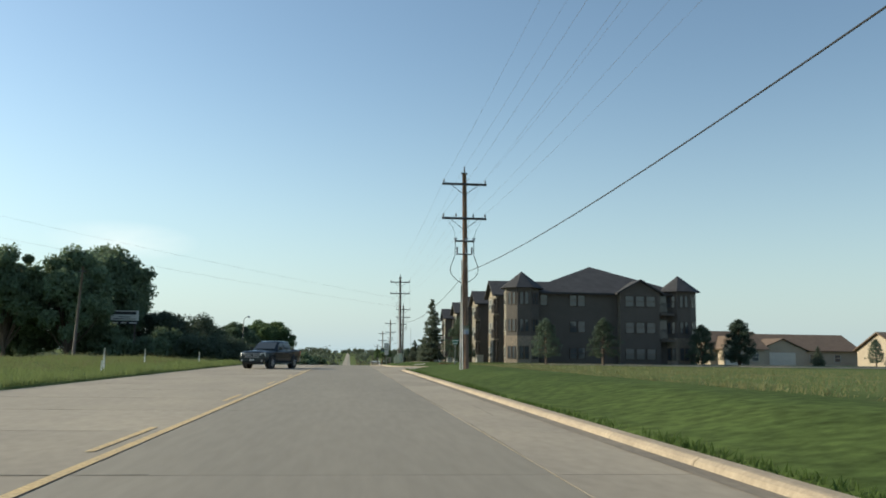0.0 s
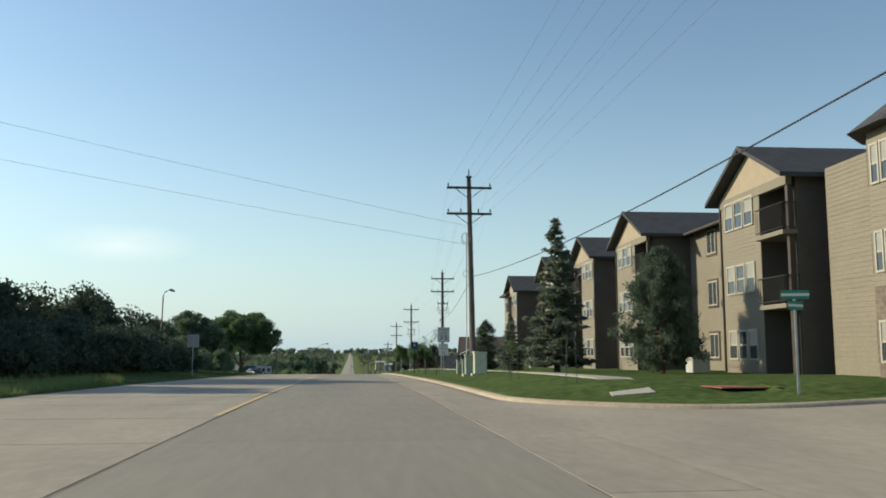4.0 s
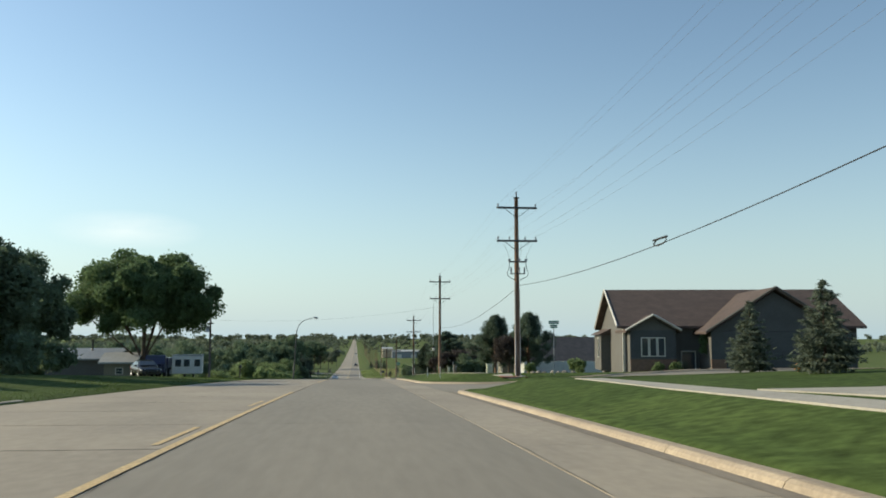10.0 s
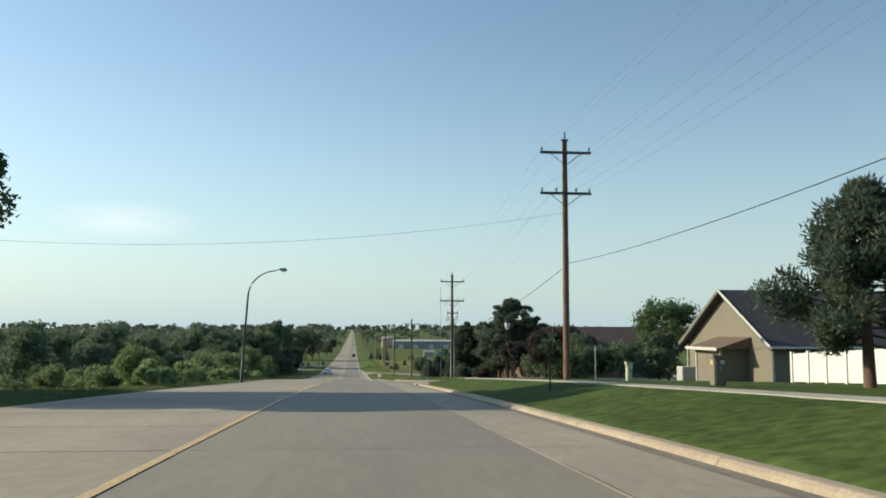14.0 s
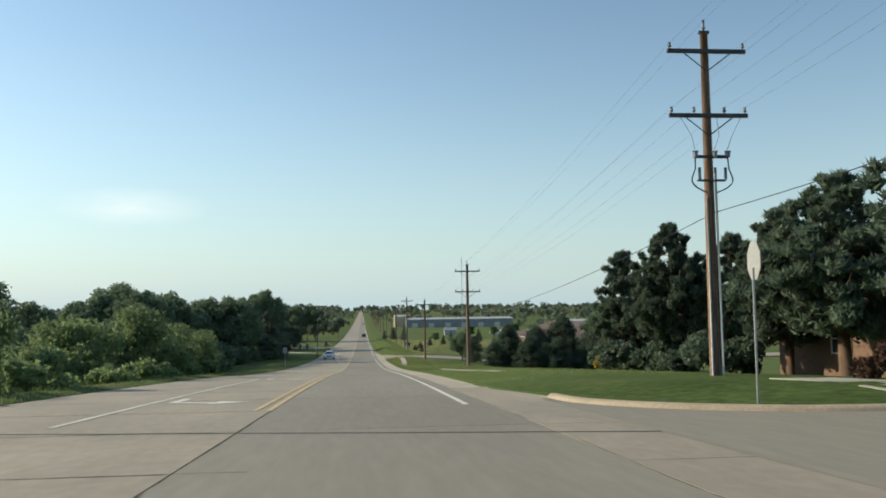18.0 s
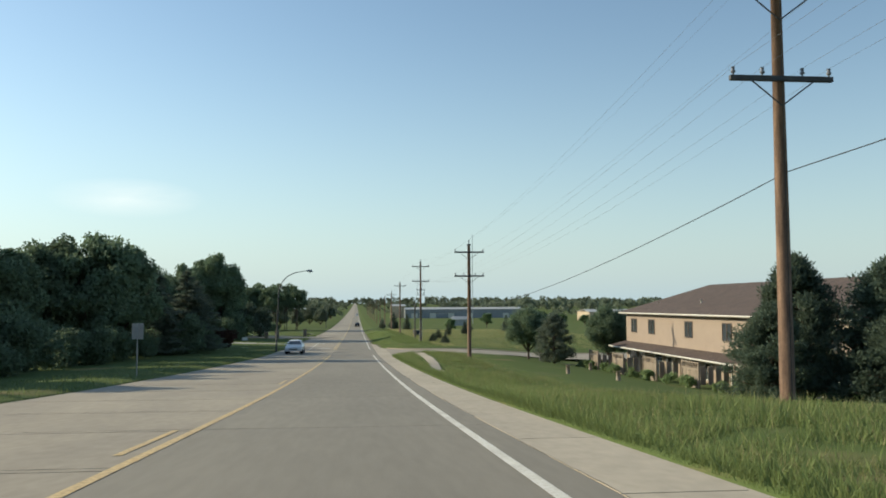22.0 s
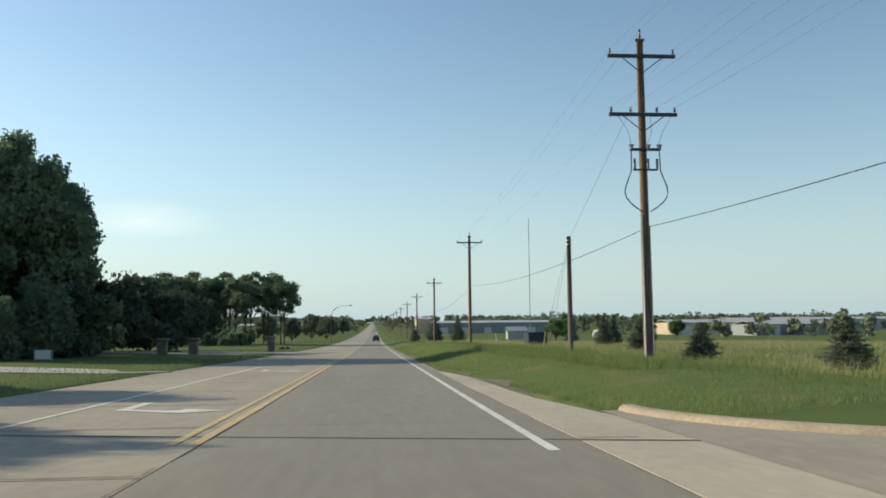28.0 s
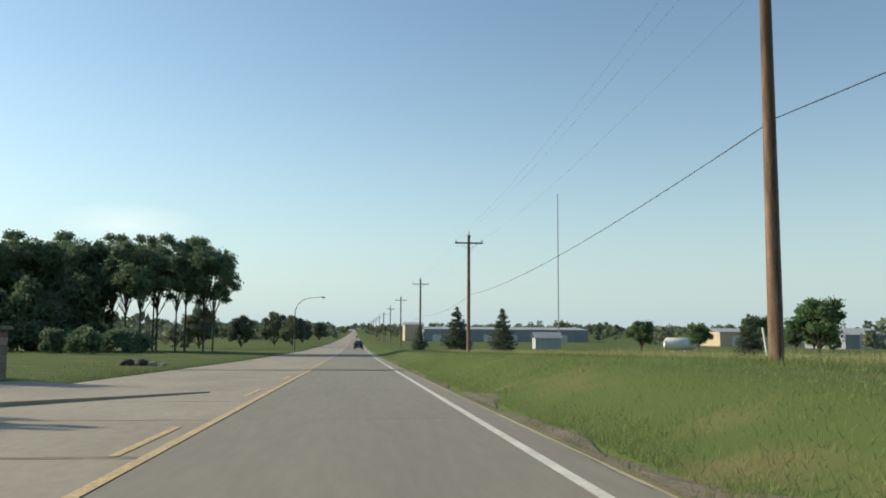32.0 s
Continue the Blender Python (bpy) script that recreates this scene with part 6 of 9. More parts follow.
for z in FLOORS:
    for y in (-9, -6.0, 5.8):
        window(apt, (WALL_X, FAR_Y), (WALL_X, -24), FAR_Y - y, z, 1.15, 1.25, "trim_taupe", 1 if y < -8 else 0, True, casing="trim_brown")
    for y in (17.2, 28.4, 32.2):
        window(apt, (FAR_X, 43.8), (FAR_X, FAR_Y), 43.8 - y, z + FAR_DZ * 0.6, 1.15, 1.25, "trim_taupe", 1 if y > 30 else 0, True, casing="trim_brown")
    # South frames use brown instead of taupe: shade put into the colour
    for x in (4.1, 7.1, 7.95):
        window(apt, (0.9, -24), (18.6, -24), x - 0.9, z, 0.8, 1.2, "trim_brown", 0)
gutter(apt, (WALL_X - 0.55, -24, EAVE - 0.1), (WALL_X - 0.55, FAR_Y, EAVE - 0.1))
gutter(apt, (FAR_X - 0.55, FAR_Y, EAVE + FAR_DZ - 0.1), (FAR_X - 0.55, 41.0, EAVE + FAR_DZ - 0.1))
# gabled bays along the road
for yc, side, hw, bx, drop in ((-16.0, -1, 3.0, 0.0, 0.0), (0.0, -1, 3.0, 0.0, 0.0), (11.3, 1, 3.0, 0.0, 0.0), (22.2, 1, 3.0, -0.4, 0.2), (38.3, 1, 3.0, -0.75, 0.4)):
    eave, wall_x = EAVE - drop, (FAR_X if yc > FAR_Y else WALL_X)
    y0, y1 = yc - hw, yc + hw
    wa, wb = (y0 + 2.3, y1) if side < 0 else (y0, y1 - 2.3)   # windowed part
    ba, bb = (y0, y0 + 2.3) if side < 0 else (y1 - 2.3, y1)   # balcony part
    face = ((bx, wb), (bx, wa))
    lap_wall(apt, *face, Z0, eave, MAT["siding_tan"], name="bay_wall")
    # Bay sides get a darker brown than the bay face
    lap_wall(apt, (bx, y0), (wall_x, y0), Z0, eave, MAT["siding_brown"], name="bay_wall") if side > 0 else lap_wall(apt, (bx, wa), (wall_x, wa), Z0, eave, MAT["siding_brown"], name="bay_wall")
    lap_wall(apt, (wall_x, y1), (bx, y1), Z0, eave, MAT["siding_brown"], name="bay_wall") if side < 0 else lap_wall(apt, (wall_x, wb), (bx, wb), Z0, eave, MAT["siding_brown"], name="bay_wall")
    # balcony recess
    part("post", boxes((bx, bx + 0.18, (y0 + 0.02 if side < 0 else y1 - 0.2), (y0 + 0.2 if side < 0 else y1 - 0.02), Z0, eave)), MAT["trim_brown"], apt)
    if side < 0:
        lap_wall(apt, (bx + 0.3, y0), (wall_x, y0), Z0, eave, MAT["siding_brown"], name="bay_wall")
    for k, z in enumerate((2.75 - drop * 0.6, 5.4 - drop * 0.8)):
        part("balcony_floor", boxes((bx - 0.25, wall_x, ba, bb, z - 0.16, z)), MAT["siding_tan"], apt)
        railing(apt, (bx - 0.2, ba + 0.05), (bx - 0.2, bb - 0.05), z)
        railing(apt, (bx - 0.2, y0 + 0.05 if side < 0 else y1 - 0.05), (1.4, y0 + 0.05 if side < 0 else y1 - 0.05), z)
        window(apt, (wall_x - 0.02, bb), (wall_x - 0.02, ba), 1.1, z + 0.05, 1.5, 2.05, "trim_taupe", 0, False, "balcony_door")
    window(apt, (wall_x - 0.02, bb), (wall_x - 0.02, ba), 1.1, Z0 + 0.3, 1.5, 2.05, "trim_taupe", 0, False, "patio_door")
    part("gable_beam", boxes((bx - 0.06, bx + 0.16, y0, y1, eave - 0.35, eave)), MAT["siding_tan"], apt)
    gable_wall(apt, (bx - 0.03, y1), (bx - 0.03, y0), eave, 1.52 * hw / 3, MAT["gable_tan"])
    hip_roof(apt, bx, 7.5, y0, y1, eave, 1.75 * hw / 3, MAT["roof_dark"], 0.5, (0, 0), "x", "bay_roof")
    n = 3
    for z in FLOORS:
        for k in range(n):
            window(apt, *face, (wb - wa) / 2 + (k - 1) * 0.92, z - drop * (0.3 + 0.12 * z), 0.82, 1.2, "trim_taupe", 0.0 if k % 2 else 1.0)
    part("downspout", tubes(([(bx - 0.05, y0 + 0.05 if side > 0 else y1 - 0.05, eave - 0.1), (bx - 0.05, y0 + 0.05 if side > 0 else y1 - 0.05, Z0)], 0.045), n=6), MAT["trim_brown"], apt)
    ac = thing("air_conditioner", apt.matrix_world @ pose(-0.9 if yc != 0 else 1.3, y1 + 0.9, gz(16.2, 109 + y1 + 0.9)), "grey box air conditioner against the apartment wall", "air conditioner", "wall air conditioners")
    part("case", bev(boxes((-0.4, 0.4, -0.4, 0.4, -0.1, 0.85)), 0.04), MAT["pvc"], ac)
    part("grille", tubes(([(0, 0, 0.852), (0, 0, 0.88)], 0.3), n=14), MAT["dark_steel"], ac)


# corner block beyond the last balcony
lap_wall(apt, (-0.75, 43.8), (-0.75, 41.6), Z0, EAVE - 0.4, MAT["siding_tan"], name="corner_wall")
lap_wall(apt, (FAR_X, 43.8), (-0.75, 43.8), Z0, EAVE - 0.4, MAT["siding_brown"], name="corner_wall")
lap_wall(apt, (-0.75, 41.6), (FAR_X, 41.6), Z0, EAVE - 0.4, MAT["siding_tan"], name="corner_wall")
hip_roof(apt, -0.75, 9, 40.2, 43.8, EAVE - 0.4, 1.5, MAT["roof_dark"], 0.5, (1, 0), "x", "corner_roof")
for z in FLOORS:
    window(apt, (-0.75, 43.8), (-0.75, 41.6), 1.1, z - 0.4, 0.9, 1.25, "trim_taupe", 1)


def turret(cx, cy, r, n=8, turn=22.5):
    ring = [(cx + r * math.cos(math.radians(turn + 360 * k / n)), cy + r * math.sin(math.radians(turn + 360 * k / n))) for k in range(n)]
    for k in range(n):
        a, b = ring[(k + 1) % n], ring[k]
        mid = Vector(((a[0] + b[0]) / 2 - cx, (a[1] + b[1]) / 2 - cy))
        if mid.x > 1.0 and mid.y > 0.5:
            continue
        # Tan on the west facet only; darker brown on the others
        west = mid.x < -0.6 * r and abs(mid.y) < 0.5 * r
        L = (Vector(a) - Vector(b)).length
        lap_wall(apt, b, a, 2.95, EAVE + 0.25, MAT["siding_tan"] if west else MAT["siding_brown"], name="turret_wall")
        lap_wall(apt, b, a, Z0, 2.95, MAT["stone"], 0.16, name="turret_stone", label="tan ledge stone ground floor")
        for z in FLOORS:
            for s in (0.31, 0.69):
                # Frames off the west facet are darkened, with shade in their colour
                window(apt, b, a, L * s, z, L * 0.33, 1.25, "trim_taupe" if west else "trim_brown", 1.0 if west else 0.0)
    bm = bmesh.new()
    ro = r + 0.55
    rr = [bm.verts.new((cx + ro * math.cos(math.radians(turn + 360 * k / n)), cy + ro * math.sin(math.radians(turn + 360 * k / n)), EAVE + 0.25)) for k in range(n)]
    tip = bm.verts.new((cx, cy, EAVE + 2.0))
    for k in range(n):
        bm.faces.new((rr[k], rr[(k + 1) % n], tip))
    bm.faces.new(rr[::-1])
    part("turret_roof", bm, MAT["roof_dark"], apt)


turret(1.7, -24.6, 1.75)
turret(18.3, -23.2, 1.75)
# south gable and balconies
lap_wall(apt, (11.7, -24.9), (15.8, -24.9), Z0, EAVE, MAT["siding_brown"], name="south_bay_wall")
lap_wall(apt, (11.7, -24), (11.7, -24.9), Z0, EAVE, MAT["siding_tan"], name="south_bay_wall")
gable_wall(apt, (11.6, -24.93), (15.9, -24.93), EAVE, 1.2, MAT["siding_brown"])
hip_roof(apt, 11.7, 15.8, -24.9, -18, EAVE, 1.4, MAT["roof_dark"], 0.4, (0, 0), "y", "bay_roof")
for z in FLOORS:
    for k in range(3):
        # Bay frames here also carry the south side's shade as brown
        window(apt, (11.7, -24.9), (15.8, -24.9), 0.95 + k * 1.1, z, 0.95, 1.15, "trim_brown", 0.0)
for z in (2.75, 5.4):
    part("balcony_floor", boxes((15.8, 17.2, -25.2, -24.0, z - 0.2, z)), MAT["siding_brown"], apt)
    railing(apt, (15.9, -25.15), (17.1, -25.15), z)
    window(apt, (15.6, -24.02), (17.2, -24.02), 0.8, z + 0.05, 1.5, 2.0, "siding_grey", 0, False, "balcony_door")


# ---- houses ----
def gable_house(name, m, w, d, wall_h, rise, siding, roof, label, axis="x", over=0.5, trim="trim_white", base=-0.8):
    """A house with its front at y = 0 facing -y, ridge along axis."""
    t = thing(name, m, label, "house")
    for p0, p1 in (((0, 0), (w, 0)), ((w, 0), (w, d)), ((w, d), (0, d)), ((0, d), (0, 0))):
        lap_wall(t, p0, p1, base, wall_h, MAT[siding])
    if axis == "x":
        gable_wall(t, (0, d), (0, 0), wall_h, rise * d / (d + 2 * over), MAT[siding])
        gable_wall(t, (w, 0), (w, d), wall_h, rise * d / (d + 2 * over), MAT[siding])
    else:
        gable_wall(t, (0, 0), (w, 0), wall_h, rise * w / (w + 2 * over), MAT[siding])
        gable_wall(t, (w, d), (0, d), wall_h, rise * w / (w + 2 * over), MAT[siding])
    hip_roof(t, 0, w, 0, d, wall_h, rise, MAT[roof], over, (0, 0), axis)
    return t


def barge(t, pts, material="trim_white"):
    part("barge_board", tubes(*[([a, b], 0.07) for a, b in zip(pts, pts[1:])], n=4), MAT[material], t)


def garage_door(t, p0, p1, s, z, w, h, material="trim_white"):
    d = (Vector((*p1, 0)) - Vector((*p0, 0))).normalized()
    o = Vector((d.y, -d.x, 0))
    g = part("garage_door", boxes((-w / 2, w / 2, 0.02, 0.05, 0, h)), MAT[material], t)
    c = Vector((*p0, z)) + d * s
    g.matrix_local = Matrix(((d.x, o.x, 0, c.x), (d.y, o.y, 0, c.y), (0, 0, 1, c.z), (0, 0, 0, 1)))
    for r in range(4):
        for k in range(4):
            part("panel", boxes((-w / 2 + (k + 0.08) * w / 4, -w / 2 + (k + 0.92) * w / 4, 0.05, 0.065, (r + 0.1) * h / 4, (r + 0.9) * h / 4)), MAT[material], g)


# grey house with a red-brown roof at the second corner
gh = gable_house("grey_house", pose(18.95, 206.6, -2.4, 0, 0, -9), 15.8, 11.8, 3.2, 2.85, "siding_grey", "roof_brown", "grey sided house with a red-brown shingle roof", base=-1.4)
barge(gh, [(-0.5, -0.5, 3.2), (-0.5, 5.9, 6.05), (-0.5, 12.3, 3.2)])
lap_wall(gh, (0.25, -1.3), (3.3, -1.3), -0.9, 2.9, MAT["siding_slate"], name="porch_wall")
lap_wall(gh, (0.25, 0), (0.25, -1.3), -0.9, 2.9, MAT["siding_grey"], name="porch_wall")
lap_wall(gh, (3.3, -1.3), (3.3, 0), -0.9, 2.9, MAT["siding_grey"], name="porch_wall")
gable_wall(gh, (0.25, -1.3), (3.3, -1.3), 2.9, 0.85, MAT["siding_grey"])
hip_roof(gh, 0.25, 3.3, -1.3, 3.0, 2.9, 1.05, MAT["roof_brown"], 0.35, (0, 0), "y", "porch_roof")
barge(gh, [(-0.1, -1.65, 2.9), (1.78, -1.65, 3.95), (3.65, -1.65, 2.9)])
part("brick_base", boxes((0.23, 3.32, -1.38, -1.32, -0.9, 0.95)), MAT["brick"], gh, "brown brick wainscot")
part("brick_cap", boxes((0.19, 3.36, -1.42, -1.32, 0.95, 1.03)), MAT["siding_grey"], gh)
for k in range(3):
    window(gh, (0.25, -1.3), (3.3, -1.3), 0.98 + 0.55 * k, 1.12, 0.53, 1.3, "trim_white", 0.0, False)
part("corner_board", boxes((-0.06, 0.1, -0.06, 0.1, -1.3, 3.0)), MAT["trim_white"], gh)
part("downspout", tubes(([(0.3, -0.15, 3.0), (0.3, -0.15, -0.8)], 0.05), n=6), MAT["trim_white"], gh)
part("box_bay", boxes((-0.75, 0, 6.4, 10.4, -0.1, 2.6)), MAT["siding_grey"], gh)
part("box_bay_roof", prism([(-1.0, 6.1, 2.6), (0.0, 6.1, 3.1), (0.0, 6.1, 2.6)], (0, 5.4, 0)), MAT["roof_brown"], gh)
window(gh, (-0.75, 10.4), (-0.75, 6.4), 2.9, 0.9, 0.6, 1.5, "trim_white")
for y in (1.4, 5.8):
    window(gh, (0, 11.8), (0, 0), 11.8 - y, -1.0, 0.7, 0.8, "trim_white")
lap_wall(gh, (5.20, -3.2), (13.40, -3.2), -0.9, 2.8, MAT["siding_slate"], name="garage_wall")
lap_wall(gh, (5.20, 0), (5.20, -3.2), -0.9, 2.8, MAT["siding_grey"], name="garage_wall")
lap_wall(gh, (13.40, -3.2), (13.40, 0), -0.9, 2.8, MAT["siding_grey"], name="garage_wall")
gable_wall(gh, (5.20, -3.2), (13.40, -3.2), 2.8, 2.6, MAT["siding_slate"])
hip_roof(gh, 5.2, 13.4, -3.2, 6.0, 2.8, 2.9, MAT["roof_brown"], 0.45, (0, 0), "y", "garage_roof")
barge(gh, [(4.75, -3.65, 2.8), (9.30, -3.65, 5.7), (13.85, -3.65, 2.8)], "siding_grey")
garage_door(gh, (5.20, -3.2), (13.40, -3.2), 4.4, -0.75, 5.0, 2.3, "siding_slate")
part("brick_pier", boxes((5.15, 6.1, -3.3, -3.21, -0.9, 1.0)), MAT["brick"], gh)
window(gh, (3.3, -0.02), (5.2, -0.02), 1.1, -0.6, 1.0, 2.1, "trim_white", 0, False, "front_door")

# tan gabled house and white fence
th = gable_house("tan_house", pose(18.6, 244.2, -4.35), 16.0, 9.6, 1.75, 2.7, "siding_tan", "roof_dark", "small tan gabled house with white barge boards", over=0.4, base=-0.6)
barge(th, [(-0.42, -0.42, 1.72), (-0.42, 4.8, 4.42), (-0.42, 10.02, 1.72)])
gutter(th, (-0.4, -0.45, 1.7), (16.4, -0.45, 1.7), "trim_white")
for y in (0.0, 9.6):
    part("downspout", tubes(([(-0.08, y, 1.7), (-0.08, y, -0.2)], 0.05), n=6), MAT["trim_white"], th)
lap_wall(th, (-1.3, 5.4), (-1.3, 2.6), -0.5, 1.6, MAT["siding_tan"], name="entry_wall")
lap_wall(th, (-1.3, 2.6), (0, 2.6), -0.5, 1.6, MAT["siding_tan"], name="entry_wall")
lap_wall(th, (0, 5.4), (-1.3, 5.4), -0.5, 1.6, MAT["siding_tan"], name="entry_wall")
part("entry_roof", prism([(-1.65, 2.2, 1.6), (0.02, 2.2, 2.15), (0.02, 2.2, 1.6)], (0, 3.6, 0)), MAT["roof_tan"], th, "small lean-to roof over the entry")
part("entry_fascia", boxes((-1.72, -1.64, 2.15, 5.85, 1.52, 1.66)), MAT["trim_white"], th)
window(th, (-1.3, 5.4), (-1.3, 2.6), 2.1, 0.45, 0.45, 0.85, "trim_white")
for y in (2.6, 5.4):
    part("corner_board", boxes((-1.36, -1.26, y - 0.05, y + 0.05, -0.5, 1.6)), MAT["trim_white"], th)
part("roof_vent", tubes(([(4.0, 2.0, 2.6), (4.0, 2.0, 3.1)], 0.06), n=8), MAT["trim_white"], th)
fence = thing("vinyl_fence", pose(0, 0, 0), "white vinyl privacy fence beside the tan house", "fence")
FENCE = [Vector((17.9, 241.4)).lerp(Vector((16.7, 230.4)), k / 7) for k in range(8)] + [Vector((16.7 + 1.9 * k, 230.4 - 0.1 * k)) for k in range(1, 15)]
for a, b in zip(FENCE, FENCE[1:]):
    za, zb = gz(a.x, a.y) + 0.04, gz(b.x, b.y) + 0.04
    d = (b - a).normalized() * 0.06
    part("panel", prism([(a.x + d.x, a.y + d.y, za), (b.x - d.x, b.y - d.y, zb), (b.x - d.x, b.y - d.y, zb + 1.12), (a.x + d.x, a.y + d.y, za + 1.12)], (-d.y * 0.6, d.x * 0.6, 0)), MAT["vinyl"], fence)
    part("post", boxes((a.x - 0.06, a.x + 0.06, a.y - 0.06, a.y + 0.06, za - 0.2, za + 1.2)), MAT["vinyl"], fence)
ac = placed("air_conditioner", 17.9, 252.5, "grey box air conditioner beside the tan house", "air conditioner")
part("case", bev(boxes((-0.4, 0.4, -0.4, 0.4, -0.1, 0.75)), 0.04), MAT["pvc"], ac)
long_house = gable_house("long_grey_house", pose(27.0, 262.0, -4.8), 15.0, 9.0, 2.0, 2.3, "siding_grey", "roof_dark", "low house under a long dark grey roof", base=-0.6)
for x in (5.0, 5.8):
    part("roof_vent", tubes(([(x, 3.0, 3.2), (x, 3.0, 3.75)], 0.07), n=8), MAT["trim_white"], long_house)

# cream houses beyond the empty lot
for k, (x, y, w, d, sid) in enumerate(((57, 130, 9, 10, "siding_cream"), (66, 140, 22, 12, "siding_cream"), (84, 122, 16, 12, "siding_cream"), (60, 152, 18, 10, "siding_grey"))):
    h = gable_house("ranch_house", pose(x, y, gz(x, y) - 0.1), w, d, 2.6, 2.9, sid, "roof_tan", "low cream ranch house with a tan shingle roof", base=-0.5)
    hip_roof(h, w * 0.12, w * 0.5, -2.5, 5.0, 2.6, 2.0, MAT["roof_tan"], 0.45, (0, 0), "y", "front_roof")
    lap_wall(h, (w * 0.12, -2.5), (w * 0.5, -2.5), -0.5, 2.6, MAT[sid])
    lap_wall(h, (w * 0.12, 0), (w * 0.12, -2.5), -0.5, 2.6, MAT[sid])
    lap_wall(h, (w * 0.5, -2.5), (w * 0.5, 0), -0.5, 2.6, MAT[sid])
    gable_wall(h, (w * 0.12, -2.5), (w * 0.5, -2.5), 2.6, 1.8, MAT[sid])
    garage_door(h, (w * 0.12, -2.5), (w * 0.5, -2.5), w * 0.19, 0, min(4.6, w * 0.3), 2.2)
    for s in (0.62, 0.82):
        window(h, (0, 0), (w, 0), w * s, 0.7, 1.2, 1.3, "trim_white")
land_strip("parking_lot", [(48, 112), (110, 112)], 16, 0.03, MAT["walk"], "pale concrete parking apron before the houses", 6.0)

# dark corner house behind the pines
ch = gable_house("corner_house", pose(18.3, 297.6, gz(19, 299) - 0.3), 16, 10, 3.2, 2.9, "brick", "roof_brown", "brick house shaded by the corner pines", base=-0.6)
garage_door(ch, (0, 0), (16, 0), 5.0, 0.1, 4.6, 2.2, "siding_brown")
part("porch_roof", prism([(0.2, -2.6, 2.75), (9.8, -2.6, 2.75), (9.8, -2.6, 2.95), (0.2, -2.6, 2.95)], (0, 2.6, 0.5)), MAT["roof_brown"], ch, "low roof over the deep porch")
for x in (0.35, 4.6, 9.6):
    part("porch_post", boxes((x - 0.09, x + 0.09, -2.5, -2.32, -0.5, 2.76)), MAT["trim_brown"], ch)
window(ch, (0, 0), (16, 0), 11.5, 1.0, 1.4, 1.2, "trim_white")
window(ch, (0, 10), (0, 0), 5, 1.0, 1.4, 1.2, "trim_white")

# townhouses below the road
tw = thing("townhouse_row", pose(24.6, 409.8, -14.35), "two-storey pinkish-tan townhouses with a brown hipped roof", "building")
lap_wall(tw, (0, 0), (0, -40), -0.5, 5.45, MAT["siding_pink"], 0.22)
lap_wall(tw, (0, -40), (11, -40), -0.5, 5.45, MAT["siding_pink"], 0.22)
lap_wall(tw, (11, 0), (0, 0), -0.5, 5.45, MAT["siding_pink"], 0.22)
lap_wall(tw, (11, -40), (11, 0), -0.5, 5.45, MAT["siding_pink"], 0.22)
hip_roof(tw, 0, 11, -40, 0, 5.5, 2.3, MAT["roof_brown"], 0.5)
gutter(tw, (-0.52, -40.5, 5.42), (-0.52, 0.5, 5.42), "trim_white")
part("pent_roof", prism([(0, 0.4, 2.95), (-1.5, 0.4, 2.55), (-1.5, 0.4, 2.43), (0, 0.4, 2.6)], (0, -40.8, 0)), MAT["roof_brown"], tw)
gutter(tw, (-1.53, -40.4, 2.5), (-1.53, 0.4, 2.5), "trim_white")
for y in (-2.2, -6.6, -14.5, -21, -26, -33.5):
    for s in (-0.36, 0.36):
        window(tw, (0, 0), (0, -40), -y + s, 3.75, 0.7, 1.2, "trim_brown", 0, False)
for y in (-1.8, -8.2, -15.5, -22.4, -29.5, -36):
    window(tw, (0, 0), (0, -40), -y, 0.25, 1.75, 2.0, "trim_white", 0, False, "patio_door")
    window(tw, (0, 0), (0, -40), -y + 2.4, 0.95, 1.1, 1.2, "trim_white", 0, False)
for y, z in ((-4, 6.0), (-13, 6.2), (-24, 6.4), (-34, 6.2)):
    part("roof_vent", tubes(([(1.6, y, z - 0.2), (1.6, y, z + 0.35)], 0.09), n=8), MAT["trim_white"], tw)
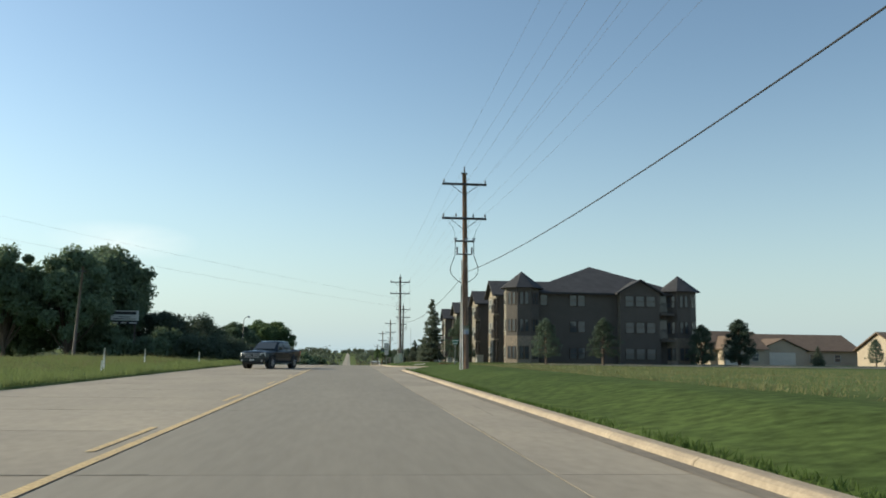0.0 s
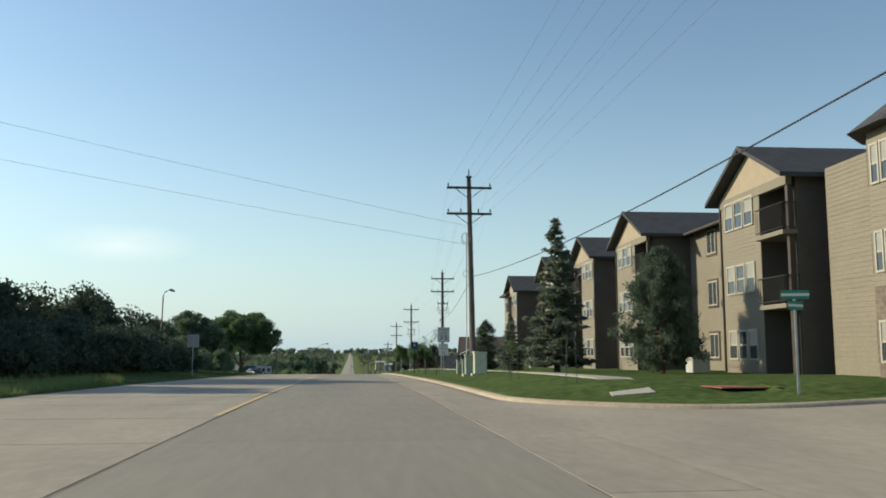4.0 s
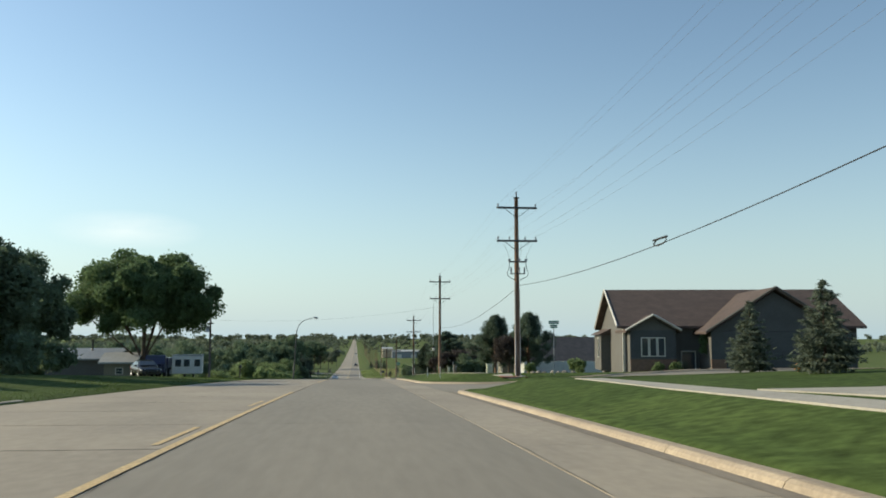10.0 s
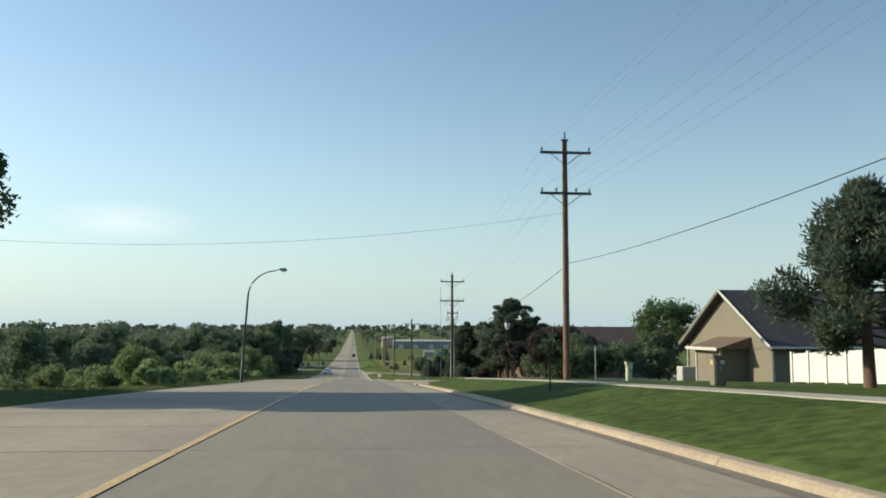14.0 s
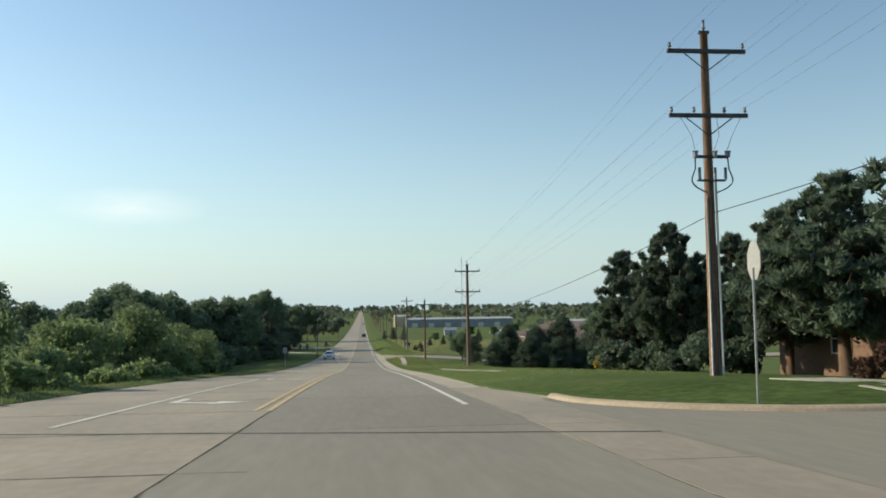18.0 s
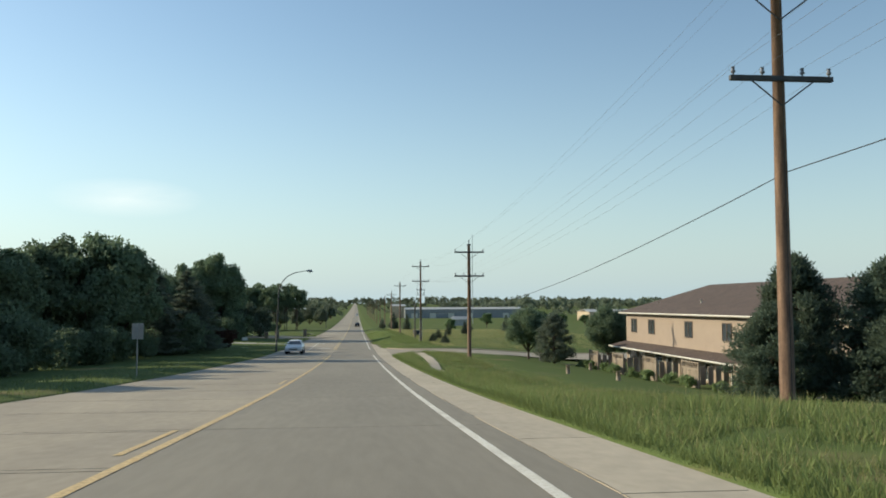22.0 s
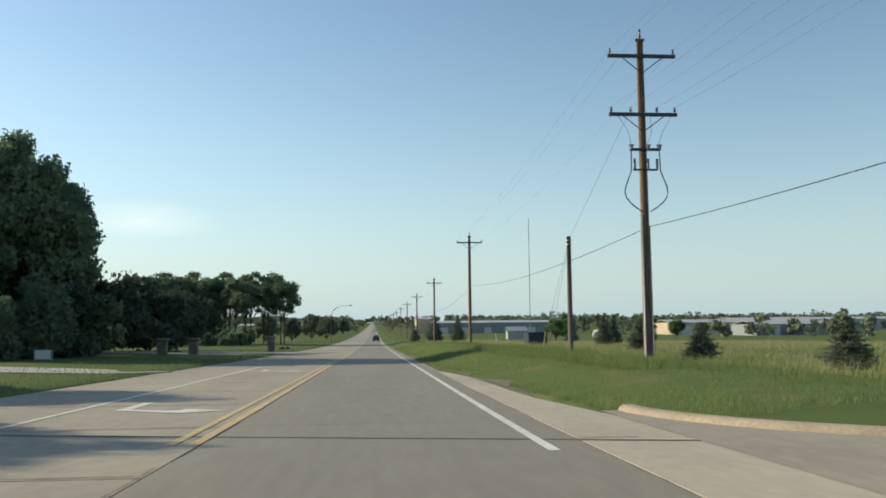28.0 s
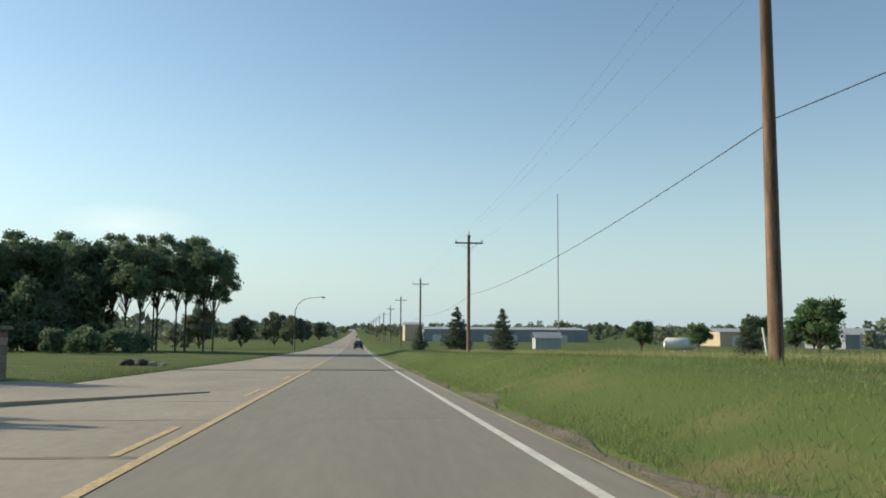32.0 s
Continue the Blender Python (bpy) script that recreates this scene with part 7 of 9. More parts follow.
for y in (-3.4, -10.2, -17.4, -24.6, -32):
    fs = thing("patio_fence", pose(20.6, 409.8 + y, gz(20.6, 409.8 + y)), "weathered wooden patio screen with lattice top", "fence", "patio screens")
    for k in range(11):
        part("board", boxes((-0.02, 0.02, -1.2 + k * 0.22, -1.03 + k * 0.22, 0, 1.15)), MAT["fence_wood"], fs)
    for k in range(12):
        part("lattice", tubes(([(0.0, -1.2 + k * 0.2, 1.18), (0.0, -0.95 + k * 0.2, 1.52)], 0.014), n=4), MAT["fence_wood"], fs)
        part("lattice", tubes(([(0.01, -0.95 + k * 0.2, 1.18), (0.01, -1.2 + k * 0.2, 1.52)], 0.014), n=4), MAT["fence_wood"], fs)
    part("rail", boxes((-0.035, 0.035, -1.25, 1.3, 1.12, 1.19), (-0.035, 0.035, -1.25, 1.3, 1.5, 1.56)), MAT["fence_wood"], fs)
    for yy in (-1.28, 1.3):
        part("post", boxes((-0.05, 0.05, yy - 0.05, yy + 0.05, 0, 1.6)), MAT["fence_wood"], fs)
    for k in range(6):
        part("side_board", boxes((0.15 + k * 0.5, 0.5 + k * 0.5, 1.28, 1.32, 0, 1.15)), MAT["fence_wood"], fs)
    thicket("patio_shrub", [(20.0, 409.8 + y + s, 0.7, 0.5) for s in (-1.6, -0.8, 1.7)], 120, 0.05, "leaf_shrub", "small clipped shrubs edging a patio", 70 + int(-y))

# low house and sheds on the left
lh = gable_house("low_house", pose(-37.5, 246, gz(-33, 246) - 0.3), 11.5, 8.0, 2.5, 1.1, "siding_grey", "metal_blue", "low grey house with a flat metal roof", base=-0.6)
part("stove_pipe", tubes(([(8.5, 3, 3.2), (8.5, 3, 4.6)], 0.12), n=8), MAT["dark_steel"], lh)
window(lh, (0, 0), (11.5, 0), 3.0, 1.0, 1.3, 1.0, "trim_brown")
sh = gable_house("tan_shed", pose(-26.3, 244.0, gz(-26, 245) - 0.2), 3.0, 4.0, 2.0, 1.0, "siding_tan", "metal_white", "small tan shed with a pale metal roof", base=-0.4)
window(sh, (0, 0), (3.0, 0), 1.6, 0.7, 0.8, 0.7, "trim_white")


# ---- industrial sheds far off ----
def shed(name, x, y, w, d, h, cladding, label, rise=1.2, dz=0.0):
    t = thing(name, pose(x, y, gz(x + w / 2, y) + dz), label, "building")
    part("wall", boxes((0, w, 0, d, -2, h)), MAT[cladding], t)
    hip_roof(t, 0, w, 0, d, h, rise, MAT["metal_white"], 0.3, (0, 0), "x")
    for k in range(int(w / 12)):
        part("loading_door", boxes((4 + k * 12, 8 + k * 12, -0.06, 0.02, -0.4, 3.2)), MAT["trim_white"], t)
    return t


shed("industrial_shed", 32, 890, 78, 40, 5.8, "metal_blue", "long blue-grey steel factory shed")
shed("industrial_shed", 24, 905, 9, 20, 8.0, "metal_tan", "tan tower end of the factory")
shed("industrial_shed", 125, 700, 34, 20, 3.6, "metal_blue", "low pale-roofed steel shed")
shed("industrial_shed", 118, 760, 60, 24, 4.6, "metal_tan", "tan-walled warehouse with a pale roof")
shed("industrial_shed", 170, 820, 90, 30, 5.2, "metal_white", "white steel warehouse on the plain")
shed("industrial_shed", 38.5, 672, 5.5, 3.5, 2.4, "metal_white", "small white site cabin")
shed("industrial_shed", -90, 1010, 55, 30, 5.0, "metal_blue", "dark steel shed beside the far road")
mast = thing("radio_mast", pose(50.2, 700, gz(50.2, 700)), "tall thin grey radio mast on the plain", "mast")
part("lattice_column", tubes(([(0, 0, 0), (0, 0, 38.5)], [0.16, 0.12]), n=6), MAT["steel"], mast)


# ---- signs and roadside fixtures ----
def text(s, size, material, parent, x, y, z, width=None, name="lettering"):
    """Raised lettering that faces -y, centred at x."""
    c = bpy.data.curves.new(name, "FONT")
    c.body, c.size, c.align_x, c.align_y, c.extrude = s, size, "CENTER", "CENTER", 0.001
    ob = new(name, c)
    dg = bpy.context.evaluated_depsgraph_get()
    me = bpy.data.meshes.new_from_object(ob.evaluated_get(dg))
    bpy.data.objects.remove(ob)
    bpy.data.curves.remove(c)
    me.materials.clear()
    o = link(name, me, material, parent)
    k = 1.0
    if width:
        xs = [v.co.x for v in me.vertices]
        k = width / max(0.01, max(xs) - min(xs))
    o.matrix_local = pose(x, y, z, 90) @ Matrix.Diagonal((k, 1, 1, 1))
    return o


def sign_post(t, h, x=0.0, y=0.03, r=0.025, material="steel"):
    return part("post", boxes((x - r, x + r, y, y + 0.03, -0.3, h)), MAT[material], t)


def plate(t, x0, x1, z0, z1, material, y=0.0, name="sign_plate", label="", r=0.03):
    return part(name, bev(boxes((x0, x1, y - 0.004, y + 0.004, z0, z1)), 0.003), MAT[material], t, label)


s = placed("speed_sign", 5.14, 104.3, "white speed limit sign with a parking notice on one post", "road sign", -4, "", -0.33)
sign_post(s, 3.0)
p = plate(s, -0.305, 0.305, 2.16, 2.92, "sign_white", label="white speed limit plate")
for a in ((-0.285, 0.285, 2.885, 2.9), (-0.285, 0.285, 2.18, 2.195), (-0.285, -0.272, 2.18, 2.9), (0.272, 0.285, 2.18, 2.9)):
    part("border", boxes((a[0], a[1], -0.008, -0.0045, a[2], a[3])), MAT["sign_black"], p)
text("SPEED", 0.13, MAT["sign_black"], p, 0, -0.006, 2.79, 0.47)
text("LIMIT", 0.13, MAT["sign_black"], p, 0, -0.006, 2.63, 0.4)
text("35", 0.36, MAT["sign_black"], p, 0, -0.006, 2.39, 0.42)
p = plate(s, -0.23, 0.23, 1.5, 2.1, "sign_white", label="small parking notice plate")
text("NO", 0.12, MAT["sign_red"], p, 0, -0.006, 1.99, 0.18)
text("PARKING", 0.11, MAT["sign_red"], p, 0, -0.006, 1.84, 0.36)
text("ANY", 0.1, MAT["sign_red"], p, 0, -0.006, 1.71, 0.2)
text("TIME", 0.1, MAT["sign_red"], p, 0, -0.006, 1.59, 0.24)

s = placed("marker_sign", 5.82, 133.9, "dark blue square sign on a black post", "road sign", -3)
sign_post(s, 2.62, r=0.03, material="dark_steel")
p = plate(s, -0.29, 0.29, 2.0, 2.6, "sign_blue", label="navy square plate")
part("emblem", tubes(([(0, -0.006, 2.3), (0, -0.010, 2.3)], 0.07), n=12), MAT["sign_white"], p)
plate(s, -0.29, 0.29, 1.88, 2.0, "sign_teal", label="teal strip plate", name="sub_plate")
part("finial", tubes(([(0, -0.03, 2.5), (0, -0.03, 2.62), (0, -0.03, 2.72)], [0.05, 0.06, 0.03]), n=8), MAT["steel"], s)

for x, y, h in ((10.4, 79.3, 2.1), (12.2, 198.75, 3.0), (6.38, 268.1, 2.0)):
    s = placed("street_name_sign", x, y, "green street name blades on a steel post", "street sign", -4, "street name signs")
    sign_post(s, h)
    for k, (dx, rot) in enumerate(((0, 35), (0, -12))):
        b = part("name_blade", bev(boxes((-0.3, 0.3, -0.004, 0.004, 0, 0.2)), 0.003), MAT["sign_green"], s, "green street name blade")
        b.matrix_local = pose(dx, 0, h - 0.25 + k * 0.24, 0, 0, rot)
        part("lettering_bar", boxes((-0.3, 0.3, -0.007, -0.0045, 0.07, 0.13)), MAT["sign_white"], b, "white bar of writing")
for x, y, turn in ((7.05, 286.1, -97),):
    s = placed("stop_sign", x, y, "back of an octagonal stop sign on a thin post", "road sign", turn, "stop signs")
    sign_post(s, 2.45, y=-0.04)
    ring = [(0.38 * math.cos(math.radians(22.5 + 45 * k)), 0, 2.58 + 0.38 * math.sin(math.radians(22.5 + 45 * k))) for k in range(8)]
    part("sign_plate", prism(ring, (0, -0.008, 0)), MAT["alu"], s, "bare aluminium back of the plate")
    part("red_face", prism([(a * 0.97, 0.009, 2.58 + (c - 2.58) * 0.97) for a, b, c in ring], (0, 0.003, 0)), MAT["sign_red"], s)
s = placed("road_sign_back", -9.9, 119.5, "bare metal back of a square road sign", "road sign", 180)
sign_post(s, 2.7)
plate(s, -0.38, 0.38, 1.9, 2.75, "alu")
s = placed("road_sign_back", -9.1, 374.0, "bare metal back of a small road sign", "road sign", 180)
sign_post(s, 2.3)
plate(s, -0.25, 0.25, 1.6, 2.3, "alu")

bb = thing("billboard", pose(-26.6, 108, gz(-26.6, 108) + 0.9), "white roadside billboard with faded dark writing", "sign", "")
for dx in (-1.2, 1.2):
    part("post", boxes((dx - 0.08, dx + 0.08, 0.05, 0.2, -1.4, 4.7)), MAT["pole_grey"], bb)
f = part("board", bev(boxes((-1.65, 1.65, -0.06, 0.04, 3.75, 4.95)), 0.02), MAT["sign_white"], bb)
part("sub_board", bev(boxes((-1.6, 1.6, -0.06, 0.02, 3.3, 3.66)), 0.01), MAT["sign_black"], bb, "dark strip with pale bars of writing")
for k in range(3):
    part("writing_bar", boxes((-1.45 + k * 1.0, -0.75 + k * 1.0 + 0.2 * (k == 2), -0.066, -0.061, 3.4, 3.56)), MAT["sign_white"], bb)
for z, w, h in ((4.78, 1.35, 0.3), (4.22, 0.7, 0.07), (3.98, 1.35, 0.06)):
    part("writing_bar", boxes((-w, w, -0.066, -0.061, z - h, z + h * 0.2)), MAT["sign_black"], f, "dark bar of faded writing")

# utility cabinets by the second pole
def cabinet(x, y, w, d, h, material, label, pad=True, turn=-3):
    t = placed("utility_cabinet", x, y, label, "utility box", turn, "utility cabinets")
    part("body", bev(boxes((-w / 2, w / 2, -d / 2, d / 2, 0.04, h - 0.06)), 0.02), MAT[material], t)
    part("lid", bev(prism([(-w / 2 - 0.03, -d / 2 - 0.03, h - 0.08), (w / 2 + 0.03, -d / 2 - 0.03, h - 0.08), (w / 2 + 0.03, -d / 2 - 0.03, h - 0.02), (-w / 2 - 0.03, -d / 2 - 0.03, h + 0.02)], (0, d + 0.06, 0)), 0.01), MAT[material], t)
    dr = part("door", boxes((-w / 2 + 0.05, w / 2 - 0.05, -d / 2 - 0.022, -d / 2 - 0.004, 0.12, h - 0.14)), MAT[material], t)
    part("door_handle", boxes((-0.03, 0.03, -d / 2 - 0.05, -d / 2 - 0.023, h * 0.5, h * 0.5 + 0.14)), MAT["steel"], dr)
    part("warning_label", boxes((-0.06 + w * 0.2, 0.06 + w * 0.2, -d / 2 - 0.026, -d / 2 - 0.023, h * 0.72, h * 0.72 + 0.1)), MAT["sign_white"], dr)
    part("warning_label", boxes((-w / 2 - 0.004, -w / 2 - 0.001, -0.08, 0.08, h * 0.7, h * 0.7 + 0.12)), MAT["yellow"], t)
    if pad:
        part("pad", boxes((-w / 2 - 0.12, w / 2 + 0.12, -d / 2 - 0.12, d / 2 + 0.12, -0.15, 0.05)), MAT["walk"], t, "concrete pad")


cabinet(6.74, 102.6, 0.6, 0.75, 1.1, "box_cream", "tall cream-green transformer cabinet on the lawn")
cabinet(6.52, 104.1, 0.62, 0.75, 1.0, "box_green", "pale green switch cabinet beside the pole")
cabinet(6.45, 106.2, 0.25, 0.3, 0.8, "box_green", "small pale green pedestal box", False)
cabinet(6.3, 107.3, 0.25, 0.42, 0.8, "box_green", "small pale green pedestal box", False)
cabinet(18.6, 417.0, 0.8, 0.6, 0.5, "siding_slate", "dark green-grey transformer box beside the side street")
t = placed("stub_conduit", 7.15, 106.9, "leaning grey conduit stub by the pole", "conduit")
part("pipe", tubes(([(0, 0, -0.1), (-0.12, 0.1, 2.6)], 0.06), n=8), MAT["pvc"], t)


def stake_tree(x, y, h):
    t = placed("stake", x, y, "pair of thin dark tree stakes in the lawn", "stake", 0, "tree stakes")
    for dx in (-0.18, 0.16):
        part("rod", tubes(([(dx, 0, -0.2), (dx * 0.6, 0, h)], 0.011), n=5), MAT["dark_steel"], t)


stake_tree(6.35, 91.7, 1.2)
plant("sparse", 6.3, 92.0, 1.6, "bare newly planted sapling tied to stakes", leaf="leaf_green", name="sapling", wide=0.5)
stake_tree(6.6, 84.5, 1.5)
plant("sparse", 5.7, 121.4, 2.7, "thin sapling with a sparse feathery head", leaf="leaf_green", name="sapling")
stake_tree(5.7, 121.2, 1.0)
stake_tree(5.75, 113.8, 1.2)
plant("sparse", 5.75, 114.0, 2.9, "thin brown sapling between two stakes", leaf="leaf_pine", name="sapling", wide=0.9)
for x, y, h in ((6.15, 206.4, 0.72), (6.1, 216.0, 0.68), (10.7, 210.3, 0.68), (11.8, 248.5, 1.6)):
    t = placed("white_marker_post", x, y, "white plastic marker post in the lawn", "marker post", 0, "white marker posts")
    part("post", bev(boxes((-0.026, 0.026, -0.012, 0.012, -0.1, h)), 0.006), MAT["vinyl"], t)
for x, y, h in ((-11.2, 43.5, 1.15), (-11.0, 42.4, 0.55), (-13.5, 62, 1.1), (-12.5, 78, 1.0)):
    t = placed("white_marker_post", x, y, "white plastic marker post in rough grass", "marker post", 0, "white marker posts")
    part("post", tubes(([(0, 0, -0.1), (0, 0, h)], 0.04), n=8), MAT["vinyl"], t)
cabinet(9.95, 230.4, 0.32, 0.35, 0.85, "siding_tan", "dull tan pedestal box on the lawn", False)
cabinet(10.2, 238.6, 0.2, 0.22, 0.72, "box_cream", "pale cream pedestal box on the lawn", False)
cabinet(8.8, 201.8, 0.36, 0.36, 0.6, "box_cream", "pale cream pedestal box with an orange sticker", False)
t = placed("hydrant", 18.2, 181.5, "orange fire hydrant half hidden by the lawn's rise", "hydrant", dz=-0.3)
part("barrel", tubes(([(0, 0, 0), (0, 0, 0.08), (0, 0, 0.1), (0, 0, 0.5), (0, 0, 0.6), (0, 0, 0.68)], [0.16, 0.16, 0.1, 0.1, 0.13, 0.04]), n=10), MAT["orange"], t)
part("outlet", tubes(([(-0.18, 0, 0.42), (0.18, 0, 0.42)], 0.055), n=8), MAT["orange"], t)
t = placed("mailbox", -10.6, 233.3, "black mailbox on a wooden post", "mailbox")
part("post", boxes((-0.05, 0.05, -0.05, 0.05, -0.2, 1.0)), MAT["pole_grey"], t)
part("box", prism([(-0.13, -0.28, 1.0), (0.13, -0.28, 1.0), (0.13, -0.28, 1.18), (0.08, -0.28, 1.27), (-0.08, -0.28, 1.27), (-0.13, -0.28, 1.18)], (0, 0.56, 0)), MAT["dark_steel"], t)
for x, y in ((15.6, 383.5), (18.6, 400.3), (14.0, 389.0)):
    t = placed("wood_post", x, y, "short weathered wooden post in the lawn", "post", 0, "short lawn posts")
    part("post", tubes(([(0, 0, -0.1), (0, 0, 0.55)], 0.13), n=10), MAT["fence_wood"], t)

# gateway on the left near the end
for x, y, h in ((-10.2, 517.2, 1.45), (-16.0, 496.0, 1.15), (-14.4, 499.6, 1.2)):
    t = placed("gate_pillar", x, y, "square brown stone gate pillar with a cap", "pillar", 0, "gate pillars")
    k = 0
    for c in range(int(h / 0.25)):
        for sx in (-0.35, 0.0):
            part("stone", bev(boxes((sx + 0.01, sx + 0.34, -0.35 - 0.01 * (c % 2), 0.35, c * 0.25 + 0.01, c * 0.25 + 0.245)), 0.015), MAT["stone"], t)
    part("core", boxes((-0.33, 0.33, -0.33, 0.33, -0.3, h - 0.05)), MAT["brick"], t)
    part("cap", bev(boxes((-0.45, 0.45, -0.45, 0.45, h, h + 0.12)), 0.03), MAT["stone"], t)


def boulder(x, y, s, material="rock", seed=0, label="rounded landscape boulder beside the drive"):
    bm = bmesh.new()
    bmesh.ops.create_icosphere(bm, subdivisions=2, radius=s)
    rng = random.Random(seed)
    for v in bm.verts:
        v.co *= 1 + 0.28 * noise.noise(v.co * 1.7 / s + Vector((seed, 0, 0)))
        v.co.z *= 0.6
    ob = part("boulder", bm, MAT[material], None)
    ob.location = (x, y, gz(x, y) + s * 0.25)
    tagged(ob, label, "rock", "landscape boulders")


for k, (x, y, s) in enumerate(((-9.9, 536.0, 0.28), (-10.5, 536.2, 0.42), (-11.25, 536.4, 0.42), (-9.5, 536.6, 0.18))):
    boulder(x, y, s, "rock" if k in (0, 3) else "joint", k)
for k in range(7):
    boulder(11.3 + 0.42 * k, 200.6 + 0.25 * (k % 3), 0.15 + 0.04 * (k % 2), "rock", 20 + k, "pale limestone boulder round the corner planting")
thicket("corner_shrubs", [(11.8, 203.4, 0.6, 0.5), (20.6, 204.2, 0.5, 0.5), (21.7, 204.0, 0.6, 0.55), (15.4, 206.0, 1.0, 0.8)], 150, 0.07, "leaf_shrub", "low rounded shrubs along the grey house", 80)
thicket("yellow_bush", [(12.0, 313.5, 0.75, 0.42)], 200, 0.05, "leaf_yellow", "yellow flowering bush under the pines", 81)
thicket("red_bush", [(16.2, 314.5, 1.0, 0.75), (12.9, 291.5, 1.0, 0.7)], 200, 0.06, "leaf_red", "rust-red shrub under the pines", 82)
thicket("pine_undergrowth", [(13.5 + random.uniform(-1.5, 1.5), 301 + i * 2.3, random.uniform(0.9, 1.7), 1.1) for i in range(8)], 200, 0.11, "leaf_pine", "dark low growth under the corner pines", 83)
thicket("meadow_bushes", [(-23 + random.uniform(-6, 4), 96 + i * 2.4, random.uniform(1.6, 3.6), random.uniform(1.2, 2.2)) for i in range(12)], 170, 0.16, "leaf_oak", "bushes along the meadow edge", 84)
thicket("tree_foot", [(-44 + i * 2.3, 108 + random.uniform(-3, 3), random.uniform(2.5, 5.5), random.uniform(2.0, 3.0)) for i in range(8)], 220, 0.2, "leaf_oak", "dark undergrowth at the foot of the old trees", 85)
# bare little tree on the slope
bm = bmesh.new()
rng_ = random.Random(3)
tube(bm, [(0, 0, -0.2), (0.1, 0, 1.2)], [0.14, 0.1], 7)
for k in range(60):
    a, e = rng_.uniform(0, 6.28), rng_.uniform(0.4, 1.3)
    L = rng_.uniform(1.2, 2.4)
    b = Vector((0.1, 0, rng_.uniform(0.5, 1.4)))
    tip = b + Vector((math.cos(a) * math.cos(e), math.sin(a) * math.cos(e), math.sin(e))) * L
    mid = b.lerp(tip, 0.5) + Vector((0, 0, 0.15))
    tube(bm, [b, mid, tip], [0.02, 0.012, 0.004], 4, False)
    for j in range(7):
        q = mid.lerp(tip, rng_.random())
        tube(bm, [q, q + Vector((rng_.uniform(-0.5, 0.5), rng_.uniform(-0.5, 0.5), rng_.uniform(0.1, 0.6)))], [0.007, 0.003], 3, False)
t = placed("bare_tree", 17.35, 330.0, "leafless brown ornamental tree on the slope", "tree")
part("crown", bm, MAT["bark"], t).scale = (1.45, 1.45, 1.35)

# garden lamp at the third corner, table under the pent roof
t = placed("garden_lamp", 11.5, 270.4, "black lantern post at the street corner", "street lamp")
part("post", tubes(([(0, 0, 0), (0, 0, 0.4), (0, 0, 3.7)], [0.11, 0.07, 0.05]), n=8), MAT["dark_steel"], t)
part("lantern", tubes(([(0, 0, 3.7), (0, 0, 3.8), (0, 0, 4.15), (0, 0, 4.3)], [0.05, 0.16, 0.2, 0.04]), n=8), MAT["sign_white"], t, "pale lantern glass")
part("lantern_cap", tubes(([(0, 0, 4.17), (0, 0, 4.24), (0, 0, 4.42)], [0.24, 0.2, 0.02]), n=8), MAT["dark_steel"], t)
dr = placed("storm_drain", 4.3, 262.6, "dark kerb inlet under a concrete lip", "drain")
# Near-black plate on the kerb face stands for the shaded inlet hole
part("opening", prism([(-0.012, -1.3, 0.005), (-0.012, 1.3, 0.005), (-0.008, 1.3, 0.112), (-0.008, -1.3, 0.112)], (0.02, 0, 0)), MAT["rubber"], dr)
part("lip", bev(boxes((-0.03, 0.75, -1.45, 1.45, 0.112, 0.145)), 0.012), MAT["kerb"], dr)
for x, y in ((9.8, 80.9), (9.75, 198.9), (10.7, 285.4)):
    q = placed("tactile_pad", x, y, "red tactile paving pad at the kerb ramp", "paving", 0, "tactile pads", 0.05)
    part("pad", bev(boxes((-0.75, 0.75, -0.6, 0.6, -0.03, 0.0)), 0.006), MAT["brick_pad"], q)


# ---- vehicles ----
def wheel(parent, x, y, r=0.38, w=0.26):
    s = 1 if x > 0 else -1
    ty = part("tyre", tubes(([(x - w / 2, y, r), (x - w / 2 + 0.04, y, r), (x + w / 2 - 0.04, y, r), (x + w / 2, y, r)], [r * 0.86, r, r, r * 0.86]), n=22), MAT["rubber"], parent)
    rim = part("rim", tubes(([(x + s * (w / 2 - 0.02), y, r), (x + s * (w / 2 + 0.004), y, r)], [r * 0.66, r * 0.64]), n=18), MAT["dark_steel"], ty)
    bm = bmesh.new()
    e = x + s * (w / 2 + 0.006)
    for k in range(6):
        a = math.radians(60 * k + 15)
        tube(bm, [(e, y + 0.06 * r * math.cos(a), r + 0.06 * r * math.sin(a)), (e, y + 0.62 * r * math.cos(a), r + 0.62 * r * math.sin(a))], [r * 0.13, r * 0.09], 5)
    part("spokes", bm, MAT["alloy"], rim, "six silver spokes")


def hull(pts, half, tuck=0.0, z_tuck=None):
    """A body extruded across from a side outline (y, z), drawn in at the top."""
    bm = bmesh.new()
    zmax, zmin = max(p[1] for p in pts), min(p[1] for p in pts)
    rows = []
    for s in (-1, 1):
        rows.append([bm.verts.new((s * (half - tuck * max(0.0, (z - zmin) / (zmax - zmin)) ** 1.2), y, z)) for y, z in pts])
    bm.faces.new(rows[0])
    bm.faces.new(rows[1][::-1])
    n = len(pts)
    for i in range(n):
        j = (i + 1) % n
        bm.faces.new((rows[0][i], rows[1][i], rows[1][j], rows[0][j]))
    bmesh.ops.recalc_face_normals(bm, faces=bm.faces[:])
    return bev(bm, 0.045, 2)


